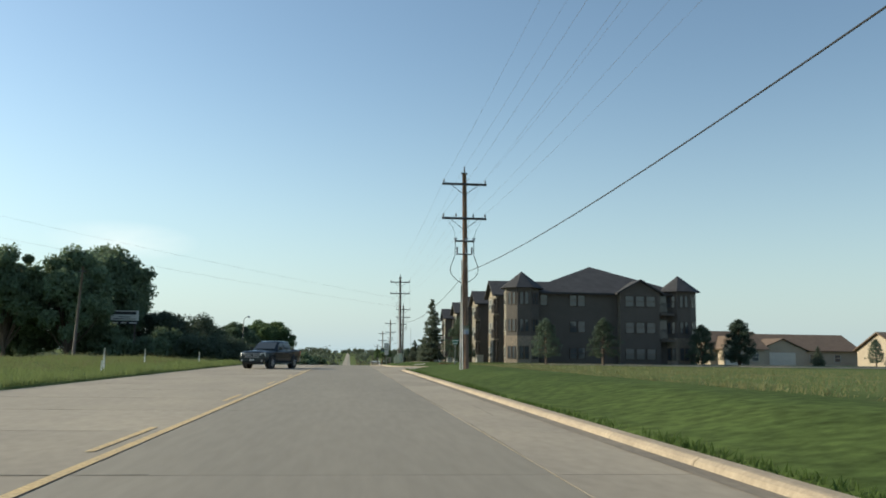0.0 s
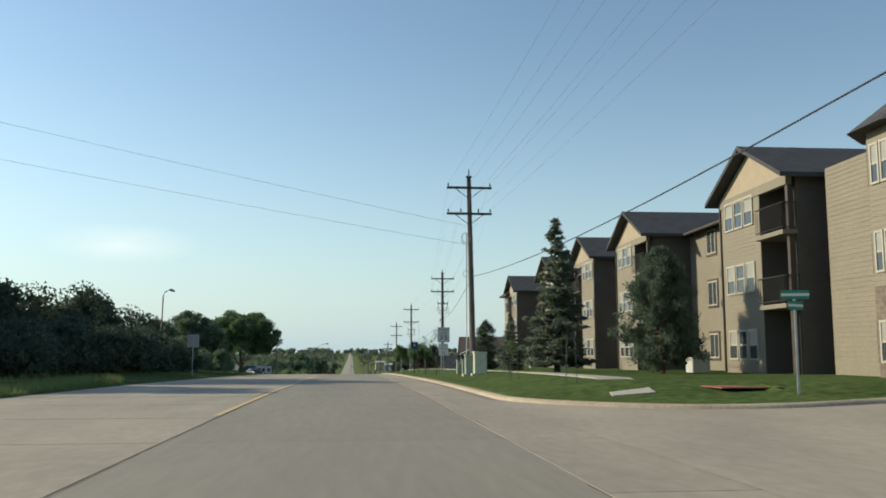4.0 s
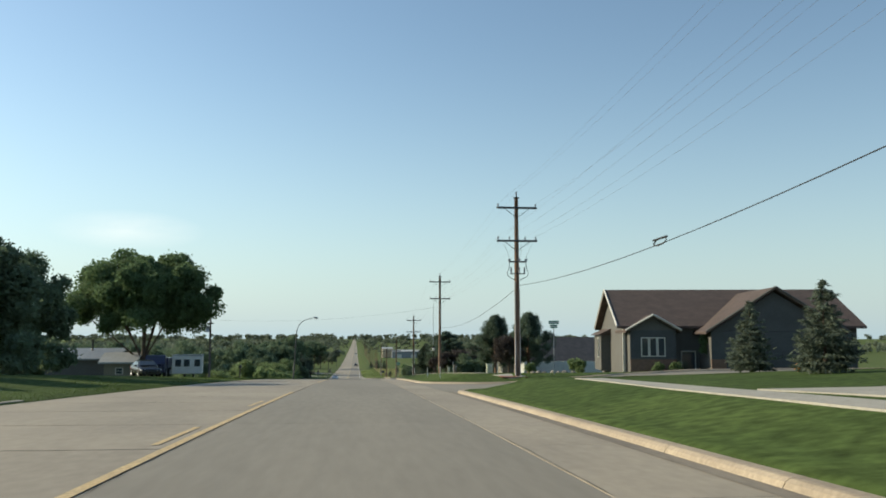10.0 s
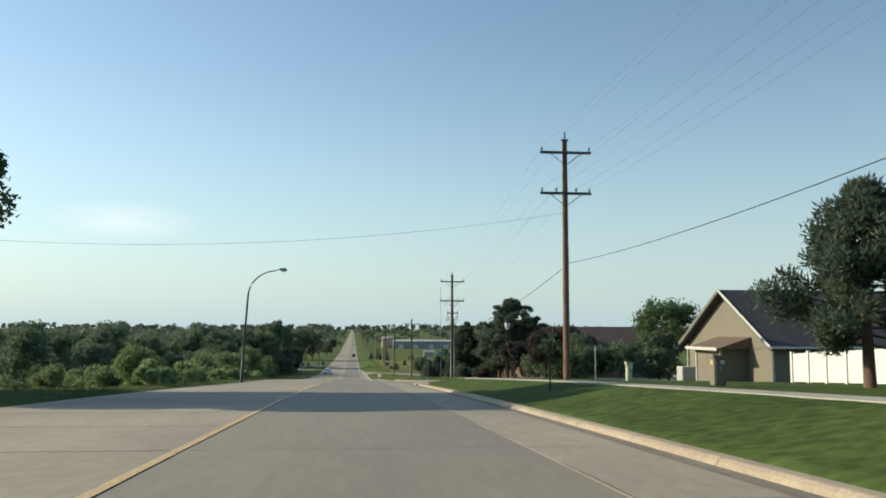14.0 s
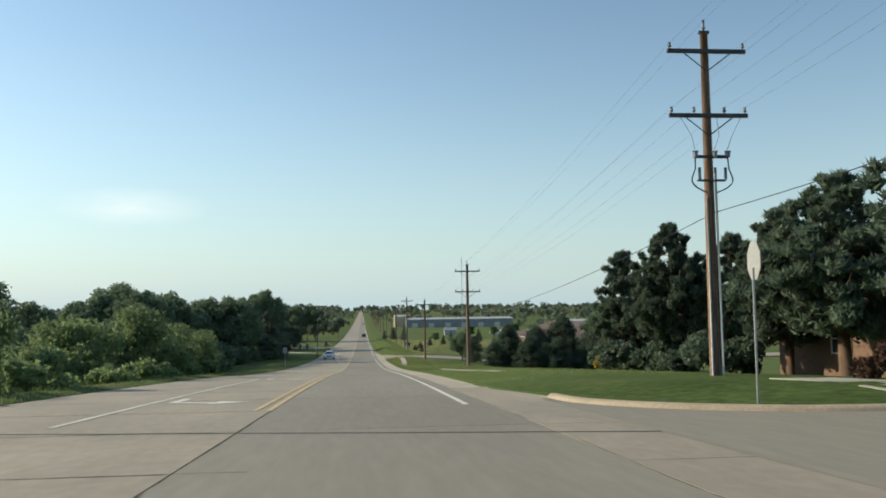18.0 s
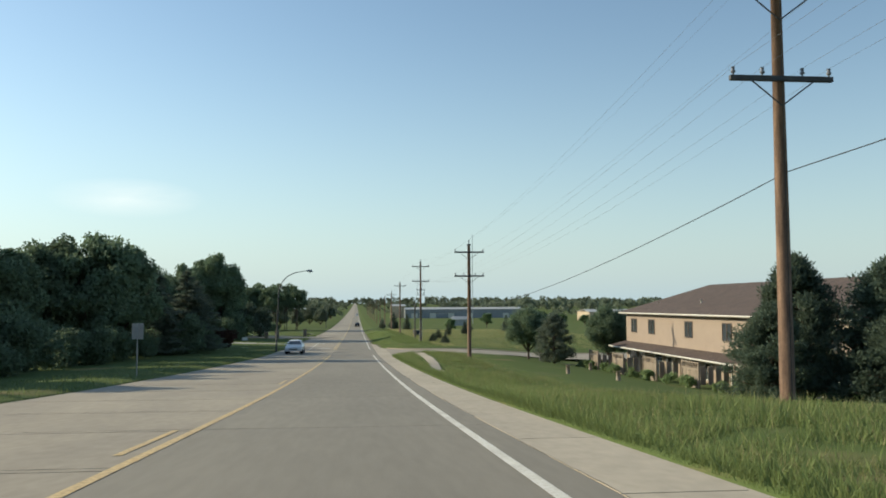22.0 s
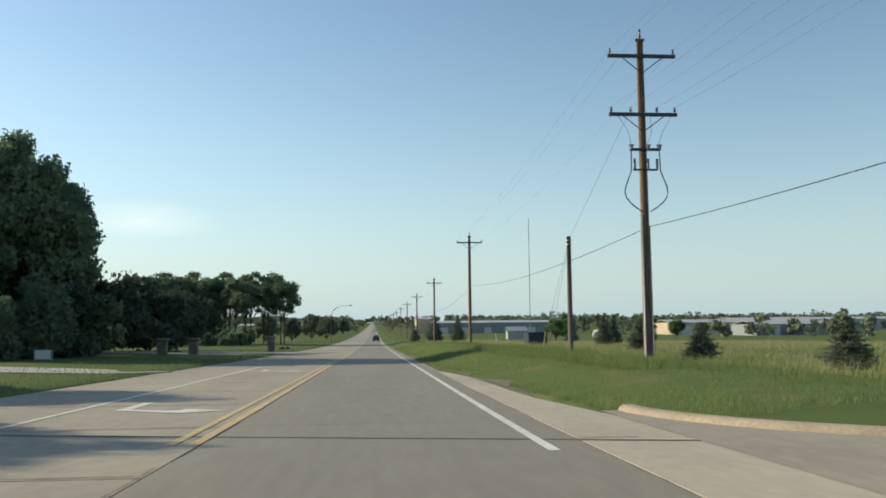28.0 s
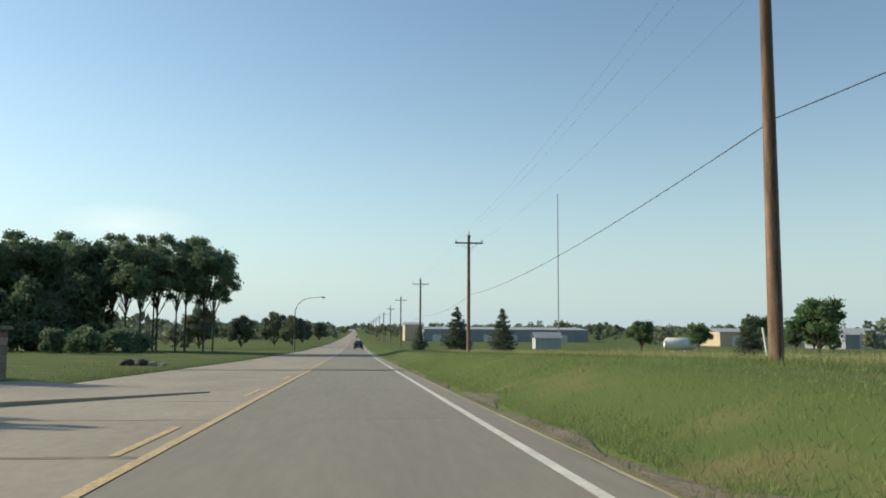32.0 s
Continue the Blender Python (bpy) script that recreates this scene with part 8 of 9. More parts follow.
def loft(stations):
    """A smooth body from half outlines (x, z) at stations along y, mirrored across and closed at both ends."""
    bm = bmesh.new()
    rows = []
    for y, half in stations:
        ring = [(x, z) for x, z in half] + [(-x, z) for x, z in half[::-1] if x > 1e-4]
        rows.append([bm.verts.new((x, y, z)) for x, z in ring])
    for p, q in zip(rows, rows[1:]):
        for i in range(len(p) - 1):
            bm.faces.new((p[i], p[i + 1], q[i + 1], q[i])).smooth = True
        bm.faces.new((p[-1], p[0], q[0], q[-1]))
    bm.faces.new(rows[0])
    bm.faces.new(rows[-1][::-1])
    bmesh.ops.recalc_face_normals(bm, faces=bm.faces[:])
    return bm


def pickup(m, paint, label):
    """A crew-cab pickup facing +y: rounded body, cab with pillars, deep grille, bed, arches and spoked wheels."""
    t = thing("pickup_truck", m, label, "pickup truck")
    rows = []
    for y, zb, belt, hw, top in ((2.96, 0.58, 1.0, 0.8, 1.02), (2.9, 0.5, 1.1, 0.93, 1.15), (2.7, 0.45, 1.16, 0.985, 1.24), (2.2, 0.43, 1.19, 1.01, 1.29), (1.3, 0.43, 1.23, 1.015, 1.34),
                                 (0.9, 0.42, 1.26, 1.015, 1.34), (-1.4, 0.42, 1.29, 1.015, 1.34), (-1.5, 0.43, 1.33, 1.015, 1.33), (-2.75, 0.46, 1.36, 1.015, 1.36), (-2.9, 0.52, 1.34, 0.98, 1.34)):
        rows.append((y, [(hw * 0.9, zb), (hw * 0.985, zb + 0.1), (hw, zb + 0.3), (hw * 0.99, belt - 0.12), (hw * 0.965, belt - 0.03), (hw * 0.9, belt), (hw * 0.5, (belt + top) / 2 + 0.02), (0.0, top)]))
    body = part("body", loft(rows), MAT[paint], t)
    bm = bmesh.new()
    rings = []
    for z, y0, y1, hx in ((1.24, 1.3, -1.48, 0.95), (1.36, 1.15, -1.46, 0.915), (1.83, 0.58, -1.32, 0.79), (1.93, 0.38, -1.24, 0.74), (1.98, 0.1, -1.05, 0.62)):
        c = 0.09
        ring = [(hx - c, y0), (hx, y0 - c * 2.2), (hx, y1 + c), (hx - c, y1), (-hx + c, y1), (-hx, y1 + c), (-hx, y0 - c * 2.2), (-hx + c, y0)]
        rings.append([bm.verts.new((x, y, z)) for x, y in ring])
    for p, q in zip(rings, rings[1:]):
        for i in range(8):
            bm.faces.new((p[i], p[(i + 1) % 8], q[(i + 1) % 8], q[i])).smooth = True
    bm.faces.new(rings[-1])
    bmesh.ops.recalc_face_normals(bm, faces=bm.faces[:])
    part("cab", bm, MAT[paint], t)
    part("windscreen", prism([(-0.8, 1.14, 1.385), (0.8, 1.14, 1.385), (0.7, 0.6, 1.84), (-0.7, 0.6, 1.84)], (0, 0.022, 0.022)), MAT["glass"], t)
    part("rear_window", prism([(-0.7, -1.455, 1.42), (0.7, -1.455, 1.42), (0.62, -1.33, 1.82), (-0.62, -1.33, 1.82)], (0, -0.02, 0.005)), MAT["glass"], t)
    for s in (-1, 1):
        for pts in ([(0.92, 1.38), (-0.12, 1.38), (-0.12, 1.81), (0.44, 1.81)], [(-0.22, 1.38), (-1.22, 1.38), (-1.16, 1.81), (-0.22, 1.81)]):
            part("side_window", prism([(s * (0.915 - (z - 1.36) * 0.266 - 0.004), y, z) for y, z in pts], (s * 0.012, 0, 0.003)), MAT["glass"], t)
        for y in (1.02, -0.17, -1.28):
            part("door_seam", boxes((s * 1.012 - 0.006, s * 1.012 + 0.006, y - 0.008, y + 0.008, 0.62, 1.2)), MAT["rubber"], t)
        for y in (0.02, -1.12):
            part("door_handle", bev(boxes((s * 1.02 - 0.02, s * 1.02 + 0.02, y, y + 0.2, 1.09, 1.13)), 0.008), MAT["dark_steel"], t)
        part("running_board", bev(boxes((s * 1.0 - 0.08, s * 1.0 + 0.08, -1.25, 1.25, 0.38, 0.45)), 0.02), MAT["dark_steel"], t)
        lamp = part("headlight", bev(prism([(s * 0.6, 2.9, 0.9), (s * 0.6, 2.9, 1.08), (s * 0.94, 2.82, 1.1), (s * 0.96, 2.82, 0.86)], (0, 0.07, 0)), 0.012), MAT["lamp_clear"], t)
        part("lamp_surround", prism([(s * 0.57, 2.895, 0.78), (s * 0.57, 2.895, 0.89), (s * 0.97, 2.82, 0.85), (s * 0.95, 2.82, 0.76)], (0, 0.06, 0)), MAT["dark_steel"], lamp)
        part("fog_lamp", tubes(([(s * 0.76, 2.9, 0.57), (s * 0.76, 3.01, 0.57)], 0.06), n=10), MAT["lamp_clear"], t)
        part("tail_light", bev(boxes((s * 0.93 - 0.07, s * 0.93 + 0.07, -2.93, -2.82, 0.92, 1.28)), 0.015), MAT["lamp_red"], t)
        mir = part("mirror", bev(boxes((s * 1.13 - 0.11, s * 1.13 + 0.11, 0.82, 0.95, 1.3, 1.52)), 0.04, 2), MAT[paint], t)
        part("mirror_arm", boxes((s * 0.98 - 0.06, s * 0.98 + 0.06, 0.86, 0.91, 1.28, 1.33)), MAT["dark_steel"], mir)
        for y in (1.88, -1.75):
            arch = part("wheel_arch", tubes(([(s * 0.7, y, 0.46), (s * 1.021, y, 0.46)], 0.5), n=24), MAT["rubber"], t, "dark wheel arch")
            lip = [(s * 1.02, y + 0.53 * math.cos(math.radians(a)), 0.46 + 0.53 * math.sin(math.radians(a))) for a in range(-8, 189, 14)]
            part("arch_lip", tubes((lip, 0.032), n=6), MAT[paint], arch)
            wheel(t, s * 0.905, y, 0.41, 0.27)
    grille = part("grille", bev(boxes((-0.56, 0.56, 2.88, 2.965, 0.74, 1.09)), 0.025), MAT["dark_steel"], t)
    for z in (0.8, 0.91, 1.02):
        part("grille_bar", bev(boxes((-0.54, 0.54, 2.96, 2.985, z - 0.022, z + 0.022)), 0.008), MAT["steel"], grille)
    part("badge", tubes(([(0, 2.965, 0.915), (0, 2.995, 0.915)], 0.075), n=14), MAT["dark_steel"], grille)
    part("front_bumper", bev(boxes((-0.97, 0.97, 2.78, 3.0, 0.5, 0.7)), 0.05, 2), MAT[paint], t)
    part("air_dam", bev(boxes((-0.8, 0.8, 2.75, 2.93, 0.33, 0.5)), 0.04), MAT["rubber"], t)
    plate_ = part("number_plate", boxes((-0.16, 0.16, 3.002, 3.012, 0.55, 0.66)), MAT["sign_white"], t)
    part("plate_bar", boxes((-0.12, 0.12, 3.0125, 3.015, 0.585, 0.625)), MAT["sign_blue"], plate_, "dark bar of writing")
    part("rear_bumper", bev(boxes((-0.96, 0.96, -3.04, -2.86, 0.5, 0.7)), 0.03), MAT["steel"], t)
    part("tailgate", bev(boxes((-0.82, 0.82, -2.935, -2.9, 0.76, 1.3)), 0.012), MAT[paint], t)
    part("bed_liner", bev(boxes((-0.82, 0.82, -2.78, -1.58, 1.34, 1.375)), 0.01), MAT["rubber"], t)
    return t


def sedan(m, paint, label, name="car", tall=0.0):
    """A car facing +y with a rounded lofted body and glasshouse."""
    t = thing(name, m, label, "car")
    up = tall * 0.3
    rows = []
    for y, zb, belt, hw, top in ((2.38, 0.38, 0.62, 0.66, 0.63), (2.28, 0.3, 0.7, 0.82, 0.73), (1.9, 0.28, 0.8, 0.89, 0.85), (1.15, 0.27, 0.88, 0.9, 0.96), (0.0, 0.27, 0.92, 0.91, 0.98), (-1.3, 0.27, 0.95, 0.91, 1.0), (-2.1, 0.3, 0.95, 0.88, 1.0), (-2.3, 0.36, 0.9, 0.82, 0.94), (-2.38, 0.44, 0.78, 0.7, 0.8)):
        rows.append((y, [(hw * 0.9, zb), (hw * 0.98, zb + 0.1), (hw, zb + 0.28), (hw * 0.975, belt + up - 0.06), (hw * 0.9, belt + up), (hw * 0.45, (belt + top) / 2 + up + 0.01), (0.0, top + up)]))
    part("body", loft(rows), MAT[paint], t)
    bm = bmesh.new()
    rings = []
    z0, z1 = 0.93 + up, 1.36 + tall
    for z, y0, y1, hx in ((z0 - 0.05, 1.25, -2.0, 0.84), (z0 + 0.06, 1.0, -1.9, 0.8), (z1 - 0.04, 0.32, -1.35, 0.63), (z1 + 0.03, 0.05, -1.15, 0.57), (z1 + 0.07, -0.2, -0.9, 0.42)):
        ring = [(hx - 0.1, y0), (hx, y0 - 0.22), (hx, y1 + 0.2), (hx - 0.1, y1), (-hx + 0.1, y1), (-hx, y1 + 0.2), (-hx, y0 - 0.22), (-hx + 0.1, y0)]
        rings.append([bm.verts.new((x, y, z)) for x, y in ring])
    for p, q in zip(rings, rings[1:]):
        for i in range(8):
            bm.faces.new((p[i], p[(i + 1) % 8], q[(i + 1) % 8], q[i])).smooth = True
    bm.faces.new(rings[-1])
    bmesh.ops.recalc_face_normals(bm, faces=bm.faces[:])
    part("cabin", bm, MAT[paint], t)
    za, zb = z0 + 0.08, z1 - 0.06
    part("windscreen", prism([(-0.69, 0.985, za), (0.69, 0.985, za), (0.53, 0.37, zb), (-0.53, 0.37, zb)], (0, 0.025, 0.03)), MAT["glass"], t)
    part("rear_window", prism([(-0.67, -1.9, za), (0.67, -1.9, za), (0.53, -1.4, zb), (-0.53, -1.4, zb)], (0, -0.025, 0.025)), MAT["glass"], t)
    for s in (-1, 1):
        for y0, y1 in ((0.7, -0.3), (-0.38, -1.5)):
            part("side_window", prism([(s * 0.797, y0, za), (s * 0.797, y1, za), (s * 0.645, y1 + (0.28 if y1 < -1 else 0), zb), (s * 0.645, y0 - (0.5 if y0 > 0.5 else 0), zb)], (s * 0.016, 0, 0.005)), MAT["glass"], t)
        part("headlight", bev(prism([(s * 0.5, 2.26, 0.55), (s * 0.5, 2.26, 0.67), (s * 0.84, 2.12, 0.73), (s * 0.84, 2.12, 0.58)], (0, 0.09, 0)), 0.012), MAT["lamp_clear"], t)
        part("tail_light", bev(boxes((s * 0.66 - 0.17, s * 0.66 + 0.17, -2.37, -2.24, 0.68, 0.84)), 0.02), MAT["lamp_red"], t)
        part("mirror", bev(boxes((s * 0.97 - 0.09, s * 0.97 + 0.09, 0.72, 0.82, z0 + 0.03, z0 + 0.15)), 0.025), MAT[paint], t)
        for y in (1.42, -1.38):
            part("wheel_arch", tubes(([(s * 0.6, y, 0.36), (s * 0.913, y, 0.36)], 0.39), n=20), MAT["rubber"], t, "dark wheel arch")
            wheel(t, s * 0.81, y, 0.33, 0.21)
    part("grille", bev(boxes((-0.42, 0.42, 2.3, 2.4, 0.44, 0.58)), 0.02), MAT["dark_steel"], t)
    part("number_plate", boxes((-0.16, 0.16, -2.4, -2.385, 0.6, 0.72)), MAT["sign_white"], t)
    part("front_bumper", bev(boxes((-0.8, 0.8, 2.2, 2.42, 0.3, 0.44)), 0.04, 2), MAT[paint], t)
    part("rear_bumper", bev(boxes((-0.8, 0.8, -2.44, -2.25, 0.32, 0.54)), 0.04, 2), MAT[paint], t)
    return t


def on_road(x, y, turn):
    s = math.degrees(math.atan((rz(y + 1) - rz(y - 1)) / 2))
    return pose(x, y, rz(y) + 0.004, s * math.cos(radians(turn)), 0, turn)


pickup(on_road(-5.0, 63.8, 159), "car_dark", "dark crew-cab pickup truck turning across the lanes")
sedan(on_road(0.85, 660, 0), "car_black", "dark hatchback far ahead in the driving lane", tall=0.25)
sedan(on_road(1.0, 1010, 0), "car_white", "white van far ahead on the road", "van", 0.6)
sedan(on_road(-5.9, 426.5, 180), "car_white", "white sedan coming the other way")
sedan(pose(-17.5, 225.0, gz(-17.5, 225.0) - 0.06, 0, 0, 205), "car_black", "black car parked on the shaded lawn")
pickup(pose(20.9, 166.4, gz(20.9, 166.4) + 0.03, 0, 0, -80), "car_white", "white pickup truck parked on the drive")
sedan(pose(-20.5, 158, gz(-20.5, 158), 0, 0, 60), "car_black", "dark car parked off the tree-shaded drive")
sedan(pose(-22.5, 163, gz(-22.5, 163), 0, 0, 75), "car_black", "dark car parked off the tree-shaded drive", tall=0.25)
# dump truck and site trailer in the yard
t = placed("dump_truck", -19.9, 240.6, "dark blue dump truck parked in the yard", "truck", 186)
part("cab", hull([(2.2, 0.6), (3.6, 0.6), (3.65, 1.3), (2.9, 1.45), (2.6, 2.3), (1.7, 2.3), (1.6, 0.7)], 1.05, 0.1), MAT["car_blue"], t)
part("windscreen", prism([(-0.8, 2.78, 1.55), (0.8, 2.78, 1.55), (0.75, 2.62, 2.15), (-0.75, 2.62, 2.15)], (0, 0.04, 0)), MAT["glass"], t)
part("dump_body", bev(prism([(-1.1, 1.4, 0.95), (1.1, 1.4, 0.95), (1.15, 1.4, 2.0), (-1.15, 1.4, 2.0)], (0, -3.8, 0)), 0.05), MAT["car_blue"], t)
for s in (-1, 1):
    for y in (2.7, -0.9, -1.9):
        wheel(t, s * 0.95, y, 0.48, 0.3)
t = placed("site_trailer", -17.7, 245.6, "short white site trailer with small dark windows", "trailer", 8)
part("body", bev(boxes((-1.75, 1.45, -1.2, 1.2, 0.55, 2.5)), 0.05), MAT["vinyl"], t)
part("roof", bev(boxes((-1.8, 1.5, -1.25, 1.25, 2.5, 2.6)), 0.02), MAT["metal_white"], t)
for x in (-1.1, -0.2, 0.9):
    part("window", boxes((x - 0.3, x + 0.3, -1.23, -1.2, 1.35, 2.1)), MAT["glass"], t)
for x in (-0.4, 0.5):
    wheel(t, x, -0.9, 0.34, 0.2)
# tank, dark sheds and other things in the far field
for x, y, L in ((58, 640, 6), (64, 655, 5)):
    t = placed("white_tank", x, y, "white cylindrical tank lying in the yard", "tank", 90, "white tanks")
    part("tank", tubes(([(0, -L / 2, 1.4), (0, -L / 2 + 0.4, 1.4), (0, L / 2 - 0.4, 1.4), (0, L / 2, 1.4)], [0.5, 1.1, 1.1, 0.5]), n=16), MAT["vinyl"], t)
    part("saddle", boxes((-0.8, 0.8, -1.2, -0.9, -0.2, 0.6), (-0.8, 0.8, 0.9, 1.2, -0.2, 0.6)), MAT["steel"], t)
t = placed("storage_box", 11.15, 485.8, "dark navy steel storage box standing in tall grass", "storage box", 4)
top = -12.68 - t.location.z
part("body", bev(boxes((-0.66, 0.66, -0.6, 0.6, 0, top - 0.06)), 0.03), MAT["box_navy"], t)
part("lid", bev(boxes((-0.7, 0.7, -0.65, 0.65, top - 0.06, top)), 0.02), MAT["box_navy"], t)
for dx in (-0.32, 0.32):
    part("door", bev(boxes((dx - 0.3, dx + 0.3, -0.625, -0.602, 0.1, top - 0.12)), 0.008), MAT["box_navy"], t)
for x, y in ((9.9, 477.1), (10.35, 477.6)):
    t = placed("guy_marker", x, y, "yellow guy wire marker leaning in the grass", "marker", 0, "guy markers")
    part("tube", tubes(([(0, 0, -0.1), (-0.04, -1.15, 1.0)], 0.028), n=6), MAT["yellow"], t)
t = placed("white_stake", 13.0, 517, "pale leaning survey stake in the grass", "stake")
part("stake", tubes(([(0, 0, -0.1), (-0.15, 0, 1.0)], 0.035), n=5), MAT["vinyl"], t)


# ---- grass ----
def blades(name, n, xr, yr, height, material, label, seed, edge=None, width=0.012, clump=0.0, keep=None):
    """Single grass blades over a stretch; x may be measured from the road's edge."""
    rng = np.random.default_rng(seed)
    y = rng.uniform(*yr, n)
    u = rng.uniform(0, 1, n) ** (1.7 if edge else 1.0)
    x = xr[0] + (xr[1] - xr[0]) * u
    if edge == "right":
        x = edge_right(y) + x
    elif edge == "left":
        x = edge_left(y) - x
    if clump:
        c = np.sin(x * 1.9 + 3 * np.sin(y * 0.7)) * np.sin(y * 1.3 + 2 * np.sin(x * 0.9))
        ok = rng.uniform(size=n) < np.clip(0.55 + clump * c, 0.04, 1)
        x, y = x[ok], y[ok]
    if keep is not None:
        ok = keep(x, y)
        x, y = x[ok], y[ok]
    ok = street_mask(x, y) < 0.5
    x, y = x[ok], y[ok]
    z = land(x, y) - 0.01
    m = len(x)
    h = height * rng.uniform(0.45, 1.25, m) * (1 + 0.35 * np.sin(x * 0.8 + y * 0.35))
    a = rng.uniform(0, 6.2832, m)
    w = width * rng.uniform(0.7, 1.5, m)
    p = np.stack([x, y, z], -1)
    sd = np.stack([np.cos(a), np.sin(a), 0 * a], -1) * w[:, None]
    tip = p + np.stack([rng.normal(0, 0.42, m) * h, rng.normal(0, 0.42, m) * h, h], -1)
    q = np.stack([p - sd, p + sd, tip], 1)
    tagged(link(name, quads_mesh(name, q), MAT[material]), label, "grass", kind="stuff")


on_walk = lambda x, y: (np.abs(x - np.interp(y, [81, 86, 100, 120, 136, 150, 168, 184, 203, 225, 245, 266, 287, 291.5, 304, 312.5, 335, 346, 385, 402, 417], [7.2, 8.2, 8.6, 8.5, 8.3, 8.05, 7.95, 8.6, 8.4, 8.6, 8.2, 8.0, 9.4, 10.5, 8.2, 6.95, 6.4, 6.4, 5.4, 6.2, 6.7])) > 0.6) | (y < 80) | ((y > 288) & (y < 312)) | ((y > 341.5) & (y < 374)) | (y > 421)
blades("kerb_weeds", 9000, (-0.05, 0.2), (0, 62), 0.1, "blade_lawn", "ragged grass leaning over the kerb", 92, "right", 0.012, 0.6)
blades("lot_grass", 26000, (4.5, 26), (4, 64), 0.12, "blade_seed", "dry seeding grass in the empty lot", 93, "right", 0.012, 0.7)
blades("verge_grass", 130000, (0.05, 7.5), (300, 425), 0.09, "blade", "bright uncut verge grass beside the shoulder", 94, "right", 0.006, 0.3, keep=lambda x, y: on_walk(x, y) & (x < 11.5))
blades("verge_seed_heads", 26000, (0.5, 6.5), (340, 424), 0.27, "blade_dry", "pale seed heads among the verge weeds", 108, "right", 0.006, 0.7, keep=on_walk)
blades("verge_weeds", 120000, (0.15, 6.0), (334, 424), 0.18, "blade", "tall lush weeds beside the shoulder", 95, "right", 0.008, 0.8, keep=on_walk)
blades("verge_weed_clumps", 60000, (0.3, 4.5), (336, 424), 0.27, "blade", "coarse clumps of tall bright weeds", 110, "right", 0.009, 1.6, keep=on_walk)
blades("verge_tufts", 14000, (0.02, 1.0), (444, 545), 0.08, "blade", "thin grass tufts on the worn verge", 107, "right", 0.006, 0.7)
blades("field_grass", 330000, (0.3, 12), (440, 545), 0.085, "blade", "uncut field grass beside the shoulder", 96, "right", 0.005, 0.4)
blades("field_grass", 130000, (5.0, 28), (440, 580), 0.16, "blade", "tall uncut field grass", 106, "right", 0.007, 0.3)
blades("pole_grass", 26000, (3.2, 8.5), (450, 484), 0.3, "blade", "tall lush grass round the pole feet", 109, "right", 0.008, 0.5)
blades("field_seed_heads", 150000, (7.0, 40), (440, 590), 0.3, "blade_dry", "pale seed heads above the field grass", 97, "right", 0.006, 0.35)
blades("meadow_grass", 110000, (0.3, 18), (6, 100), 0.3, "blade", "tall rough meadow grass on the far verge", 98, "left", 0.012, 0.4)
blades("meadow_seed_heads", 32000, (4.0, 20), (10, 104), 0.45, "blade_seed", "pale seed heads in the rough meadow", 99, "left", 0.008, 0.4)
blades("far_verge_grass", 30000, (0.05, 7), (104, 262), 0.07, "blade_lawn", "short grass of the far verge", 100, "left", 0.012)
blades("far_verge_grass", 40000, (0.05, 6), (262, 540), 0.14, "blade", "uncut grass of the far verge", 101, "left", 0.012, 0.2)


# ---- soil, drives and cracks ----
def ragged_patch(name, y0, y1, x_in, x_out, material, label, category, seed, dz=0.03, step=0.7, frag=5):
    """A patch on the ground between two lines of x along y, with worn uneven edges."""
    rng = np.random.default_rng(seed)
    ys = np.arange(y0, y1, step)
    v, f = [], []
    for y in ys:
        taper = min(1.0, (y - y0) / 3.0 + 0.05, (y1 - y) / 3.0 + 0.05)
        a, b = x_in(y), x_out(y)
        b = a + (b - a) * taper * rng.uniform(0.75, 1.15)
        for k in range(frag):
            x = a + (b - a) * k / (frag - 1)
            v.append((x, y, gz(x, y) + dz * (1 if k < frag - 1 else -1.5)))
    for i in range(len(ys) - 1):
        for k in range(frag - 1):
            f.append((i * frag + k, i * frag + k + 1, (i + 1) * frag + k + 1, (i + 1) * frag + k))
    me = bpy.data.meshes.new(name)
    me.from_pydata(v, [], f)
    for q in me.polygons:
        q.use_smooth = True
    tagged(link(name, me, MAT[material]), label, category, kind="structure")


rng_ = random.Random(23)
ragged_patch("bare_soil", 446, 544, lambda yy: float(edge_right(yy)) - 0.02, lambda yy: float(edge_right(yy)) + 0.24 + 0.12 * math.sin(yy * 0.23) + 0.1 * math.sin(yy * 0.9), "dirt", "dry bare soil along the shoulder edge", "soil", 6, 0.012, 0.5)
for k in range(15):
    y, off = 449 + k * 7.3 + rng_.uniform(-1, 1), rng_.uniform(0.0, 0.12)
    w = rng_.uniform(0.35, 1.0)
    ragged_patch("bare_soil", y, y + rng_.uniform(4.5, 8.0), lambda yy, o=off: float(edge_right(yy)) + o, lambda yy, o=off, q=w: float(edge_right(yy)) + o + q, "dirt", "dry bare soil worn into the verge", "soil", 7 + k, 0.022, 0.4)
land_strip("entrance_drive", [(-8.3, 505), (-14, 508.5), (-32, 515)], 19, 0.03, MAT["concrete"], "pale concrete entrance drive on the far side", 5.0)
land_strip("far_drive", [(-8.6, 462), (-13, 463), (-30, 466)], 5.0, 0.03, MAT["walk"], "pale concrete drive into the shade", 4.0)
land_strip("far_drive", [(-9.2, 172), (-14, 172), (-26, 168)], 6.0, 0.03, MAT["walk"], "pale concrete drive into the shade", 4.0)
